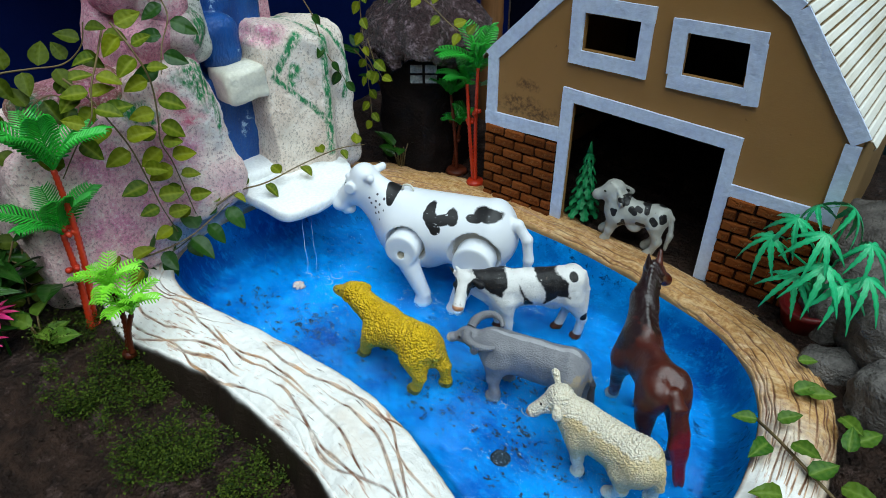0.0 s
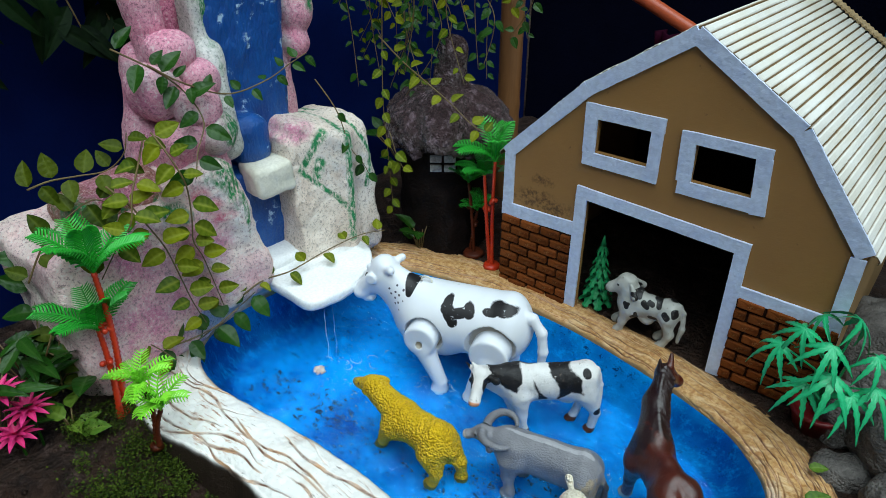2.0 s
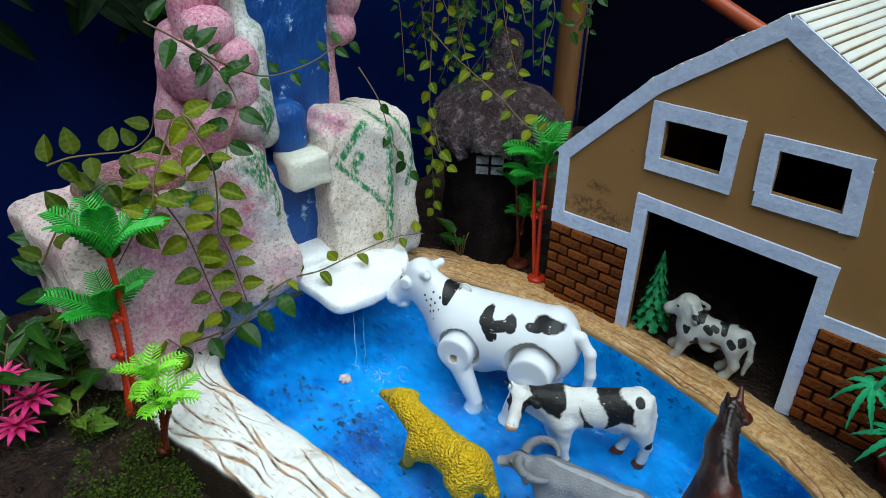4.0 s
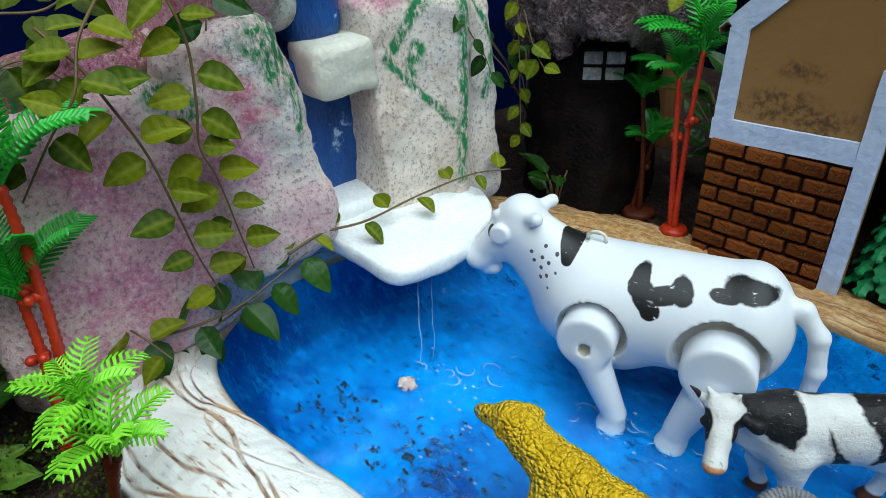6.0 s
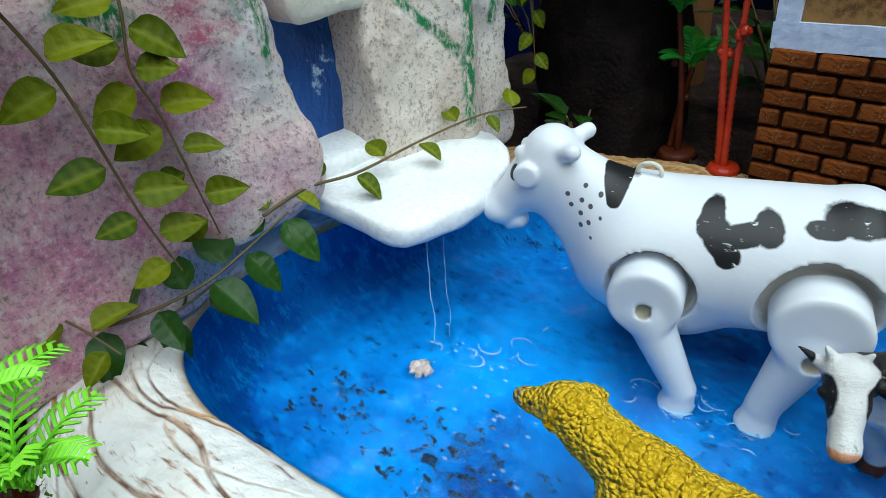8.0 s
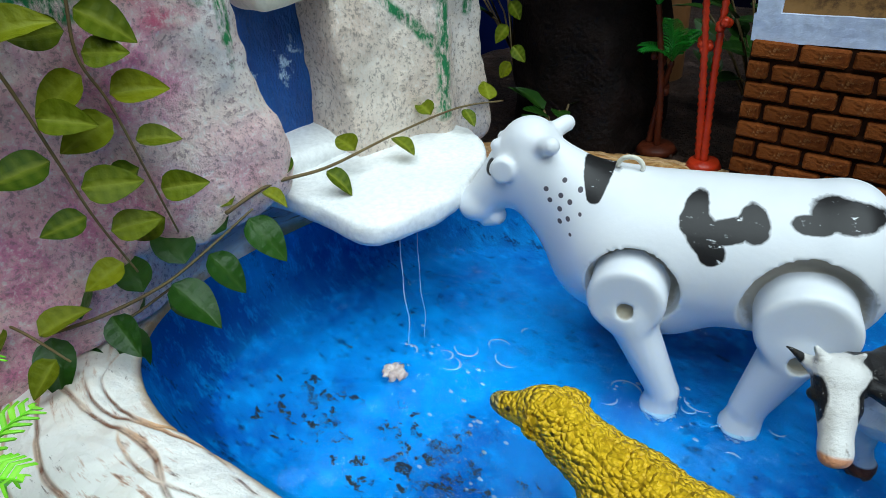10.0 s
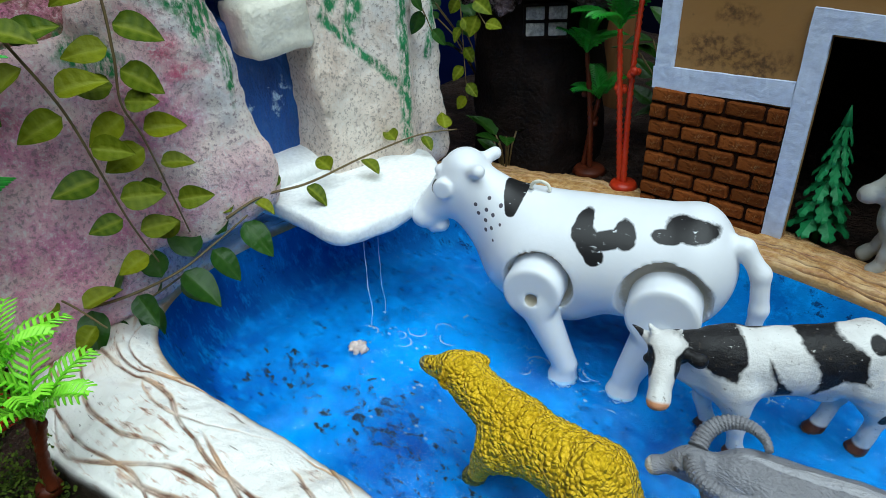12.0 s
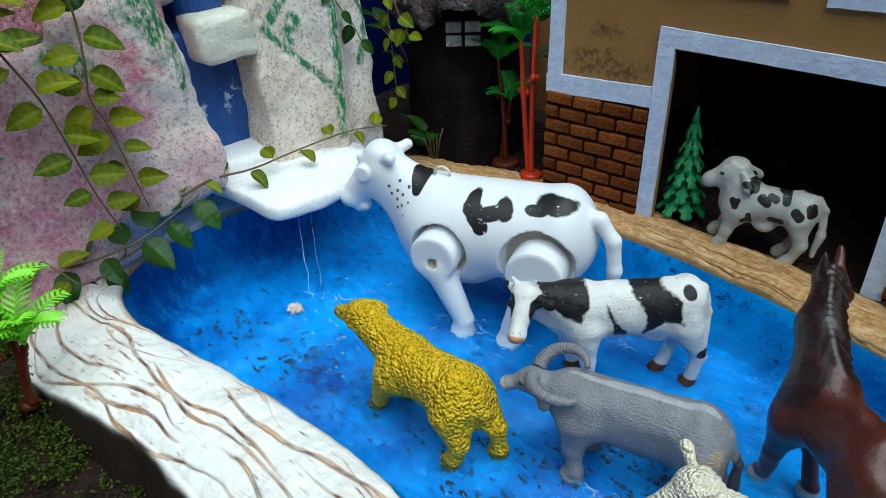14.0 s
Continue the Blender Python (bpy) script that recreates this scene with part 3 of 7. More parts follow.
def basin():
    m, n, l, b = nodes_of("blue painted basin")
    vec = n.new("ShaderNodeTexCoord").outputs["Object"]
    big = noise_of(n, l, 9, 6, vec, 0.6)
    brush = noise_of(n, l, 70, 7, vec, 0.78, (1.0, 2.2, 1.0))
    # patchy blue paint; its contrast also stands in for reflections in the rippled water
    col = blend(n, l, ramp(n, l, big, 0.38, 0.62), (0.0003, 0.070, 0.31), (0.0003, 0.26, 0.68))
    col = blend(n, l, math_node(n, l, "MULTIPLY", ramp(n, l, brush, 0.50, 0.64), 0.42), col, (0.0005, 0.40, 0.95))
    grit = noise_of(n, l, 120, 6, vec, 0.8, (1.0, 2.0, 1.0))
    where = ramp(n, l, noise_of(n, l, 16, 3, vec), 0.42, 0.58)
    dirt = math_node(n, l, "MULTIPLY", ramp(n, l, grit, 0.56, 0.60), where)
    col = blend(n, l, math_node(n, l, "MULTIPLY", dirt, 0.85), col, (0.005, 0.02, 0.07))
    l.new(col, b.inputs["Base Color"])
    b.inputs["Roughness"].default_value = 0.5
    b.inputs["Specular IOR Level"].default_value = 0.06
    relief(n, l, b, math_node(n, l, "ADD", brush, math_node(n, l, "MULTIPLY", grit, 0.6)), 0.0008)
    rings = []
    bm = bmesh.new()
    loop0 = inner[::4]
    for d, z in ((0.0002, 0.0400), (0.0012, 0.0390), (0.004, 0.030), (0.009, 0.016), (0.016, 0.006), (0.026, -0.001), (0.040, -0.004)):
        loop = shrink(loop0, d)
        rings.append([bm.verts.new((x, y, z)) for x, y in loop])
    k = len(loop0)
    for a, c in zip(rings, rings[1:]):
        for i in range(k):
            bm.faces.new((a[i], a[(i + 1) % k], c[(i + 1) % k], c[i]))
    last = rings[-1]
    edges = [bm.edges.get((last[i], last[(i + 1) % k])) for i in range(k)]
    bmesh.ops.triangle_fill(bm, edges=edges, use_beauty=True)
    ob = part("pond_floor", bm, m)
    tagged(ob, "pond basin painted bright blue with dirt specks", "pond floor", kind="structure")

    m, n, l, b = nodes_of("clear water")
    b.inputs["Base Color"].default_value = (0.60, 0.97, 1.0, 1)
    b.inputs["Roughness"].default_value = 0.03
    b.inputs["IOR"].default_value = 1.33
    b.inputs["Transmission Weight"].default_value = 1.0
    vec = n.new("ShaderNodeTexCoord").outputs["Object"]
    h = math_node(n, l, "ADD", noise_of(n, l, 42, 3, vec), math_node(n, l, "MULTIPLY", noise_of(n, l, 150, 3, vec), 0.35))
    patch = ramp(n, l, noise_of(n, l, 10, 2, vec), 0.42, 0.66)
    relief(n, l, b, math_node(n, l, "MULTIPLY", h, math_node(n, l, "ADD", patch, 0.25)), 0.020)
    # a fine sheet with wind ripples and the rings of falling drops
    rng = random.Random(12)
    drops = [(rng.uniform(-0.52, -0.14), rng.uniform(0.27, 0.46), rng.uniform(0.004, 0.013), rng.uniform(0.0003, 0.0008)) for _ in range(40)]
    drops += [(-0.39, 0.394, 0.010, 0.0005), (-0.356, 0.405, 0.010, 0.0005), (-0.254, 0.340, 0.008, 0.0004), (-0.243, 0.458, 0.008, 0.0004), (-0.315, 0.299, 0.008, 0.0004), (-0.296, 0.322, 0.008, 0.0004), (-0.49, 0.345, 0.012, 0.0006), (-0.475, 0.365, 0.014, 0.0005)]
    xs, ys = np.arange(-0.612, -0.058, 0.0013), np.arange(0.210, 0.530, 0.0013)
    X, Y = np.meshgrid(xs, ys, indexing="ij")
    Z = np.full(X.shape, 0.0022)
    for dx, dy, r, amp in drops:
        R = np.hypot(X - dx, Y - dy)
        Z += amp * np.cos((R - r) * 2 * math.pi / 0.0045) * np.exp(-((R - r) / 0.0028) ** 2)
    calm = 0.5 + 0.5 * np.sin(X * 23 + 2 * np.sin(Y * 17)) * np.sin(Y * 31 + X * 9)
    for k in range(9):
        an, wl_, ph = rng.uniform(0, 6.28), rng.uniform(0.006, 0.016), rng.uniform(0, 6.28)
        Z += 0.00011 * (0.3 + calm) * np.sin((X * math.cos(an) + Y * math.sin(an)) * 2 * math.pi / wl_ + ph + 3 * np.sin(X * 40 + k) + 2 * np.sin(Y * 55 + k))
    loop = shrink(inner[::6], 0.006)
    la, lb = loop, np.roll(loop, -1, 0)
    inside = np.zeros(X.shape, bool)
    for (ax, ay), (bx, by) in zip(la, lb):
        if ay != by:
            inside ^= ((ay > Y) != (by > Y)) & (X < (bx - ax) * (Y - ay) / (by - ay) + ax)
    idx = -np.ones(X.shape, int)
    idx[inside] = np.arange(inside.sum())
    q = np.stack((idx[:-1, :-1], idx[1:, :-1], idx[1:, 1:], idx[:-1, 1:]), -1).reshape(-1, 4)
    q = q[(q >= 0).all(1)]
    mesh = bpy.data.meshes.new("water")
    mesh.from_pydata(np.stack((X[inside], Y[inside], Z[inside]), 1).tolist(), [], q.tolist())
    ob = mesh_object("water", mesh, m)
    ob.visible_shadow = False
    tagged(ob, "shallow clear rippled water over blue basin", "water", kind="structure")


def walls():
    def wall(name, c, size, mat, label):
        bm = box_bm(bmesh.new(), c, size, bevel=0.004)
        tagged(part(name, bm, mat, smooth=False), label, "wall", kind="structure")
    wall("wall_west", (-0.80, 0.10, 0.60), (0.06, 1.9, 1.4), M["blue_wall"], "dark blue painted garden wall behind the waterfall")
    wall("wall_north", (0.20, 1.08, 0.60), (1.94, 0.06, 1.4), M["tarp"], "dark navy cloth hung behind the barn")
    # two unseen walls, added to keep out low sky light for deeper darks
    wall("sky_block_east", (1.20, 0.10, 0.60), (0.06, 1.9, 1.4), M["sky_block"], "added unseen wall that blocks low sky light")
    wall("sky_block_south", (0.20, -0.88, 0.60), (1.94, 0.06, 1.4), M["sky_block"], "added unseen wall that blocks low sky light")


ground()
bank()
basin()
walls()


# ---- the barn ----
BX0, BX1, BY = -0.431, -0.0935, 0.552
APEX, KNEE, EAVE = (-0.2535, 0.350), 0.290, 0.206
KX0, KX1 = -0.345, -0.160
DEPTH = 0.32
PROFILE = [(BX0, 0.030), (BX0, EAVE), (KX0, KNEE), APEX, (KX1, KNEE), (BX1, EAVE), (BX1, 0.030)]


def barn():
    ob = thing("barn", Matrix.Translation((-0.26, BY, 0)) @ pose(0, 0, 0, 0, 0, 2.3) @ Matrix.Translation((0.26, -BY, 0)), "tan cardboard toy barn with pale blue trim and white corrugated roof", "toy barn")
    holes = [(-0.3325, -0.187, 0.0, 0.1765), (-0.3300, -0.2775, 0.2285, 0.2605), (-0.2375, -0.1875, 0.2250, 0.2590)]

    def wall_grid(name, y, cuts, mat):
        """A gambrel gable as a plate with real openings."""
        xs = sorted({BX0, BX1, KX0, KX1, APEX[0], *(c for h in cuts for c in h[:2])})
        top = lambda x: float(np.interp(x, [BX0, KX0, APEX[0], KX1, BX1], [EAVE, KNEE, APEX[1], KNEE, EAVE]))
        bm = bmesh.new()
        for xa, xb in zip(xs, xs[1:]):
            mid = (xa + xb) / 2
            spans, z0 = [], 0.03
            for h in sorted((h for h in cuts if h[0] <= mid <= h[1]), key=lambda h: h[2]):
                if h[2] > z0:
                    spans.append((z0, h[2]))
                z0 = h[3]
            spans.append((z0, None))
            for za, zb in spans:
                q = [(xa, za), (xb, za), (xb, top(xb) if zb is None else zb), (xa, top(xa) if zb is None else zb)]
                f = [bm.verts.new((px, y, pz)) for px, pz in q]
                k = [bm.verts.new((px, y + 0.005, pz)) for px, pz in q]
                bm.faces.new(f)
                bm.faces.new(k[::-1])
                for i in range(4):
                    bm.faces.new((f[i], k[i], k[(i + 1) % 4], f[(i + 1) % 4]))
        bmesh.ops.remove_doubles(bm, verts=bm.verts, dist=0.0002)
        return part(name, bm, mat, ob, smooth=False)

    m, n, l, b = nodes_of("barn facade card")
    vec = n.new("ShaderNodeTexCoord").outputs["Object"]
    big = noise_of(n, l, 12, 5, vec)
    col = blend(n, l, ramp(n, l, big, 0.35, 0.7), (0.345, 0.172, 0.048), (0.295, 0.143, 0.038))
    stain = patches(n, l, vec, [((-0.39, 0.552, 0.160), (0.028, 0.02, 0.011)), ((-0.372, 0.552, 0.156), (0.022, 0.02, 0.010)), ((-0.385, 0.552, 0.183), (0.012, 0.02, 0.006))], 0.3, 110, 0.3)
    spots = math_node(n, l, "MULTIPLY", stain, ramp(n, l, noise_of(n, l, 190, 5, vec, 0.7), 0.42, 0.6))
    col = blend(n, l, math_node(n, l, "MULTIPLY", spots, 0.9), col, (0.085, 0.036, 0.006))
    specks = ramp(n, l, noise_of(n, l, 110, 2, vec, 0.4), 0.74, 0.78)
    col = blend(n, l, math_node(n, l, "MULTIPLY", specks, 0.6), col, (0.13, 0.06, 0.02))
    l.new(col, b.inputs["Base Color"])
    b.inputs["Roughness"].default_value = 0.6
    relief(n, l, b, math_node(n, l, "ADD", noise_of(n, l, 260, 3, vec), math_node(n, l, "MULTIPLY", big, 3)), 0.0003)
    wall_grid("front_wall", BY, holes, m)
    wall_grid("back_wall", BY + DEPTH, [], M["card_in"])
    for x, nm in ((BX0 + 0.0025, "side_wall"), (BX1 - 0.0025, "side_wall")):
        part(nm, box_bm(bmesh.new(), (x, BY + DEPTH / 2 + 0.003, (EAVE + 0.03) / 2), (0.004, DEPTH - 0.006, EAVE - 0.03)), M["card"], ob, smooth=False)
    # roof: corrugated sheet over the two slopes a side, grooves along the barn's length
    for sgn, pts in ((1, [APEX, (KX1, KNEE), (BX1 + 0.006, EAVE - 0.008)]), (-1, [APEX, (KX0, KNEE), (BX0 - 0.006, EAVE - 0.008)])):
        for (xa, za), (xb, zb) in zip(pts, pts[1:]):
            bm = bmesh.new()
            L = math.hypot(xb - xa, zb - za)
            tx, tz = (xb - xa) / L, (zb - za) / L
            nx, nz = (-tz, tx) if -tz * sgn > 0 else (tz, -tx)
            count = max(4, round(L / 0.0082))
            N = count * 12
            rows = [[], []]
            lay = bm.verts.layers.float.new("groove")
            for i in range(N + 1):
                s = L * i / N
                c = 0.5 - 0.5 * math.cos(2 * math.pi * (count * i / N))
                dip = max(0.0, 1 - c * 4.0)
                hgt = 0.0048 - 0.0026 * dip
                for r, off in ((0, hgt), (1, hgt - 0.0012)):
                    for y in (BY - 0.0012, BY + 0.09, BY + 0.18, BY + DEPTH + 0.005):
                        rows[r].append(bm.verts.new((xa + tx * s + nx * off, y, za + tz * s + nz * off + 0.0005 * math.sin(y * 61 + i * 0.1))))
                        rows[r][-1][lay] = dip if r == 0 else 1.0
            for i in range(N):
                for j in range(3):
                    a = i * 4 + j
                    bm.faces.new((rows[0][a], rows[0][a + 1], rows[0][a + 5], rows[0][a + 4]))
                    bm.faces.new((rows[1][a], rows[1][a + 4], rows[1][a + 5], rows[1][a + 1]))
                for j in (0, 3):
                    a = i * 4 + j
                    bm.faces.new((rows[0][a], rows[0][a + 4], rows[1][a + 4], rows[1][a]))
            part("roof_sheet", bm, M["roof_card"], ob, "white painted corrugated card with brown grooves")
    # raised lip of card across the roof near its far end
    for sgn, pts in ((1, [APEX, (KX1, KNEE), (BX1 + 0.006, EAVE - 0.008)]),):
        for (xa, za), (xb, zb) in zip(pts, pts[1:]):
            d = Vector((xb - xa, 0, zb - za))
            nn = Vector((-d.z, 0, d.x)).normalized()
            bm = bmesh.new()
            rows = []
            for i in range(41):
                p = Vector((xa, 0, za)) + d * (i / 40) + nn * (0.0072 + 0.0012 * (i % 2))
                y = BY + DEPTH - 0.020 - 0.002 * noise.noise(Vector((i * 0.7, 0, 0)))
                rows.append([bm.verts.new(q) for q in ((p.x, y, p.z), (p.x, y + 0.018, p.z), (p.x - nn.x * 0.002, y + 0.018, p.z - nn.z * 0.002), (p.x - nn.x * 0.002, y, p.z - nn.z * 0.002))])
            for r0, r1 in zip(rows, rows[1:]):
                for j in range(4):
                    bm.faces.new((r0[j], r0[(j + 1) % 4], r1[(j + 1) % 4], r1[j]))
            part("roof_lip", bm, M["card_edge"], ob, "raw torn cardboard edge", smooth=False)
    # trim strips of crumpled paper, a little proud of the card

    def strip(pa, pb, w, name="trim"):
        bm = bmesh.new()
        a, c = Vector((pa[0], 0, pa[1])), Vector((pb[0], 0, pb[1]))
        d = (c - a)
        up = Vector((-d.z, 0, d.x)).normalized() * w / 2
        N = max(4, int(d.length / 0.007))
        front, back = [], []
        for i in range(N + 1):
            t = i / N
            for sgn in (-1, -0.35, 0.35, 1):
                p = a + d * t + up * sgn * (1 + 0.06 * noise.noise(Vector((t * 9 * d.length * 20, sgn * 3, pa[0] * 50))))
                y = BY - 0.0030 - 0.0004 * noise.noise(Vector((p.x * 90, p.z * 90, 2)))
                front.append(bm.verts.new((p.x, y, p.z)))
                back.append(bm.verts.new((p.x, BY - 0.0003, p.z)))
        for i in range(N):
            for j in range(3):
                q = i * 4 + j
                bm.faces.new((front[q], front[q + 4], front[q + 5], front[q + 1]))
            for j in (0, 3):
                q = i * 4 + j
                bm.faces.new((front[q], back[q], back[q + 4], front[q + 4]))
        for q in (0, N * 4):
            for j in range(3):
                bm.faces.new((front[q + j], front[q + j + 1], back[q + j + 1], back[q + j]))
        part(name, bm, M["paper"], ob, "pale blue crumpled paper strip", smooth=False)

    w = 0.0115
    for pa, pb in zip(PROFILE[1:6], PROFILE[2:6]):
        sx = 0.004 if pa[0] < APEX[0] - 1e-6 or (pa == APEX and False) else -0.004
        strip((pa[0] + sx * 0.4, pa[1] - 0.0025), (pb[0] + sx * 0.4, pb[1] - 0.0025), 0.0138, "roof_trim")
    strip((BX0 + w / 2, 0.1400), (BX0 + w / 2, EAVE - 0.002), 0.0120)
    strip((BX1 - w / 2, 0.128), (BX1 - w / 2, EAVE - 0.006), w)
    strip((BX0 - 0.001, 0.1395), (-0.3445, 0.1425), 0.0145)
    strip((-0.1765, 0.1370), (BX1, 0.1370), 0.0115)
    strip((-0.3385, 0.0420), (-0.3380, 0.1800), 0.0120, "door_trim")
    strip((-0.1805, 0.0340), (-0.1815, 0.1740), 0.0120, "door_trim")
    strip((-0.3440, 0.1850), (-0.1755, 0.1785), 0.0125, "door_trim")
    # window frames of four strips, each lapping past the next
    for pa, pb, t in (((-0.3435, 0.2680), (-0.2665, 0.2680), 0.0135), ((-0.3420, 0.2215), (-0.2665, 0.2210), 0.0130), ((-0.3365, 0.2270), (-0.3370, 0.2625), 0.0125), ((-0.2720, 0.2270), (-0.2725, 0.2625), 0.0110),
                      ((-0.2395, 0.2642), (-0.1770, 0.2642), 0.0100), ((-0.2475, 0.2185), (-0.1830, 0.2185), 0.0125), ((-0.2430, 0.2240), (-0.2450, 0.2690), 0.0130), ((-0.1780, 0.2120), (-0.1825, 0.2600), 0.0125)):
        strip(pa, pb, t, "window_trim")
    # brick panels below the trim
    random.seed(5)
    shared = []
    for v in range(5):
        bm = bmesh.new()
        box_bm(bm, (0, 0, 0), (0.0226, 0.005, 0.0088), bevel=0.0010, seg=1)
        for q in bm.verts:
            q.co += Vector((0.0006 * noise.noise(q.co * 900 + Vector((v * 7, 0, 0))), 0.0004 * noise.noise(q.co * 700 + Vector((0, v * 5, 0))), 0.0006 * noise.noise(q.co * 800 + Vector((v, 3, 1)))))
        me = bpy.data.meshes.new("brick")
        bm.to_mesh(me)
        bm.free()
        me.materials.append(M["brick"])
        shared.append(me)
    for x0, x1, z1 in ((BX0, -0.3445, 0.1330), (-0.1755, BX1, 0.1320)):
        panel = part("brick_panel", box_bm(bmesh.new(), ((x0 + x1) / 2, BY - 0.001, (0.03 + z1) / 2), (x1 - x0, 0.0018, z1 - 0.03)), M["mortar"], ob, smooth=False)
        row, z = 0, z1 - 0.0045
        while z > 0.034:
            x = x0 - (0.0124 if row % 2 else 0.0) + 0.0005 + random.uniform(-0.001, 0.001)
            while x < x1 - 0.004:
                a, c = max(x, x0 + 0.0005), min(x + 0.0226, x1 - 0.0005)
                if c - a > 0.004:
                    o = new("brick", shared[random.randrange(5)])
                    o.parent = panel
                    o.location = ((a + c) / 2, BY - 0.0028 + random.uniform(-0.0005, 0.0005), z + random.uniform(-0.0003, 0.0003))
                    o.scale = ((c - a) / 0.0226, 1, 1)
                    o.rotation_euler = (0, radians(random.uniform(-1.2, 1.2)), 0)
                x += 0.0249
            row += 1
            z -= 0.0112
    return ob


def roof_card():
    m, n, l, b = nodes_of("white painted corrugated card")
    vec = n.new("ShaderNodeTexCoord").outputs["Object"]
    big = noise_of(n, l, 26, 6, vec, 0.65, (1, 0.4, 1))
    col = blend(n, l, ramp(n, l, big, 0.4, 0.7), (0.78, 0.77, 0.72), (0.68, 0.64, 0.53))
    at = n.new("ShaderNodeAttribute")
    at.attribute_name = "groove"
    groove = ramp(n, l, math_node(n, l, "ADD", at.outputs["Fac"], math_node(n, l, "MULTIPLY", math_node(n, l, "SUBTRACT", big, 0.5), 1.2)), 0.25, 0.8)
    col = blend(n, l, groove, col, (0.17, 0.095, 0.03))
    l.new(col, b.inputs["Base Color"])
    b.inputs["Roughness"].default_value = 0.6
    relief(n, l, b, noise_of(n, l, 300, 4, vec), 0.0004)
    return m


M["roof_card"] = roof_card()
barn()


# ---- the waterfall of painted foam rock ----
def rock_material(name, seed, base, dark, pinks=(), greens=(), whites=(), lines=(), magenta=()):
    m, n, l, b = nodes_of(name)
    vec = n.new("ShaderNodeTexCoord").outputs["Object"]
    big = noise_of(n, l, 16 + seed, 6, vec, 0.62)
    mid = noise_of(n, l, 75, 6, vec, 0.7)
    grain = noise_of(n, l, 340, 5, vec, 0.75)
    col = blend(n, l, ramp(n, l, big, 0.38, 0.66), base, dark)
    col = blend(n, l, math_node(n, l, "MULTIPLY", ramp(n, l, mid, 0.52, 0.70), 0.3), col, tuple(x * 0.62 for x in dark))
    rub = ramp(n, l, mid, 0.36, 0.58)
    for tone, spots, much in (((0.84, 0.82, 0.81), whites, 0.8), ((0.78, 0.25, 0.42), pinks, 0.98), ((0.70, 0.03, 0.14), magenta, 0.9)):
        if spots:
            col = blend(n, l, math_node(n, l, "MULTIPLY", patches(n, l, vec, spots, 0.3, 60, 0.5), math_node(n, l, "ADD", math_node(n, l, "MULTIPLY", rub, much - 0.15), 0.15)), col, tone)
    col = blend(n, l, math_node(n, l, "MULTIPLY", ramp(n, l, grain, 0.53, 0.61), 0.72), col, tuple(x * 0.36 for x in dark))
    col = blend(n, l, math_node(n, l, "MULTIPLY", ramp(n, l, grain, 0.47, 0.36), 0.65), col, (0.94, 0.90, 0.86))
    brush = ramp(n, l, noise_of(n, l, 230, 4, vec, 0.7, (1, 1.3, 0.5)), 0.62, 0.46)
    if greens:
        col = blend(n, l, math_node(n, l, "MULTIPLY", patches(n, l, vec, greens, 0.45, 110, 0.25), brush), col, (0.001, 0.22, 0.055))
    if lines:
        col = blend(n, l, math_node(n, l, "MULTIPLY", strokes(n, l, vec, lines), brush), col, (0.001, 0.24, 0.075))
    l.new(col, b.inputs["Base Color"])
    b.inputs["Roughness"].default_value = 0.6
    relief(n, l, b, math_node(n, l, "ADD", mid, math_node(n, l, "MULTIPLY", grain, 1.2)), 0.0022)
    return m


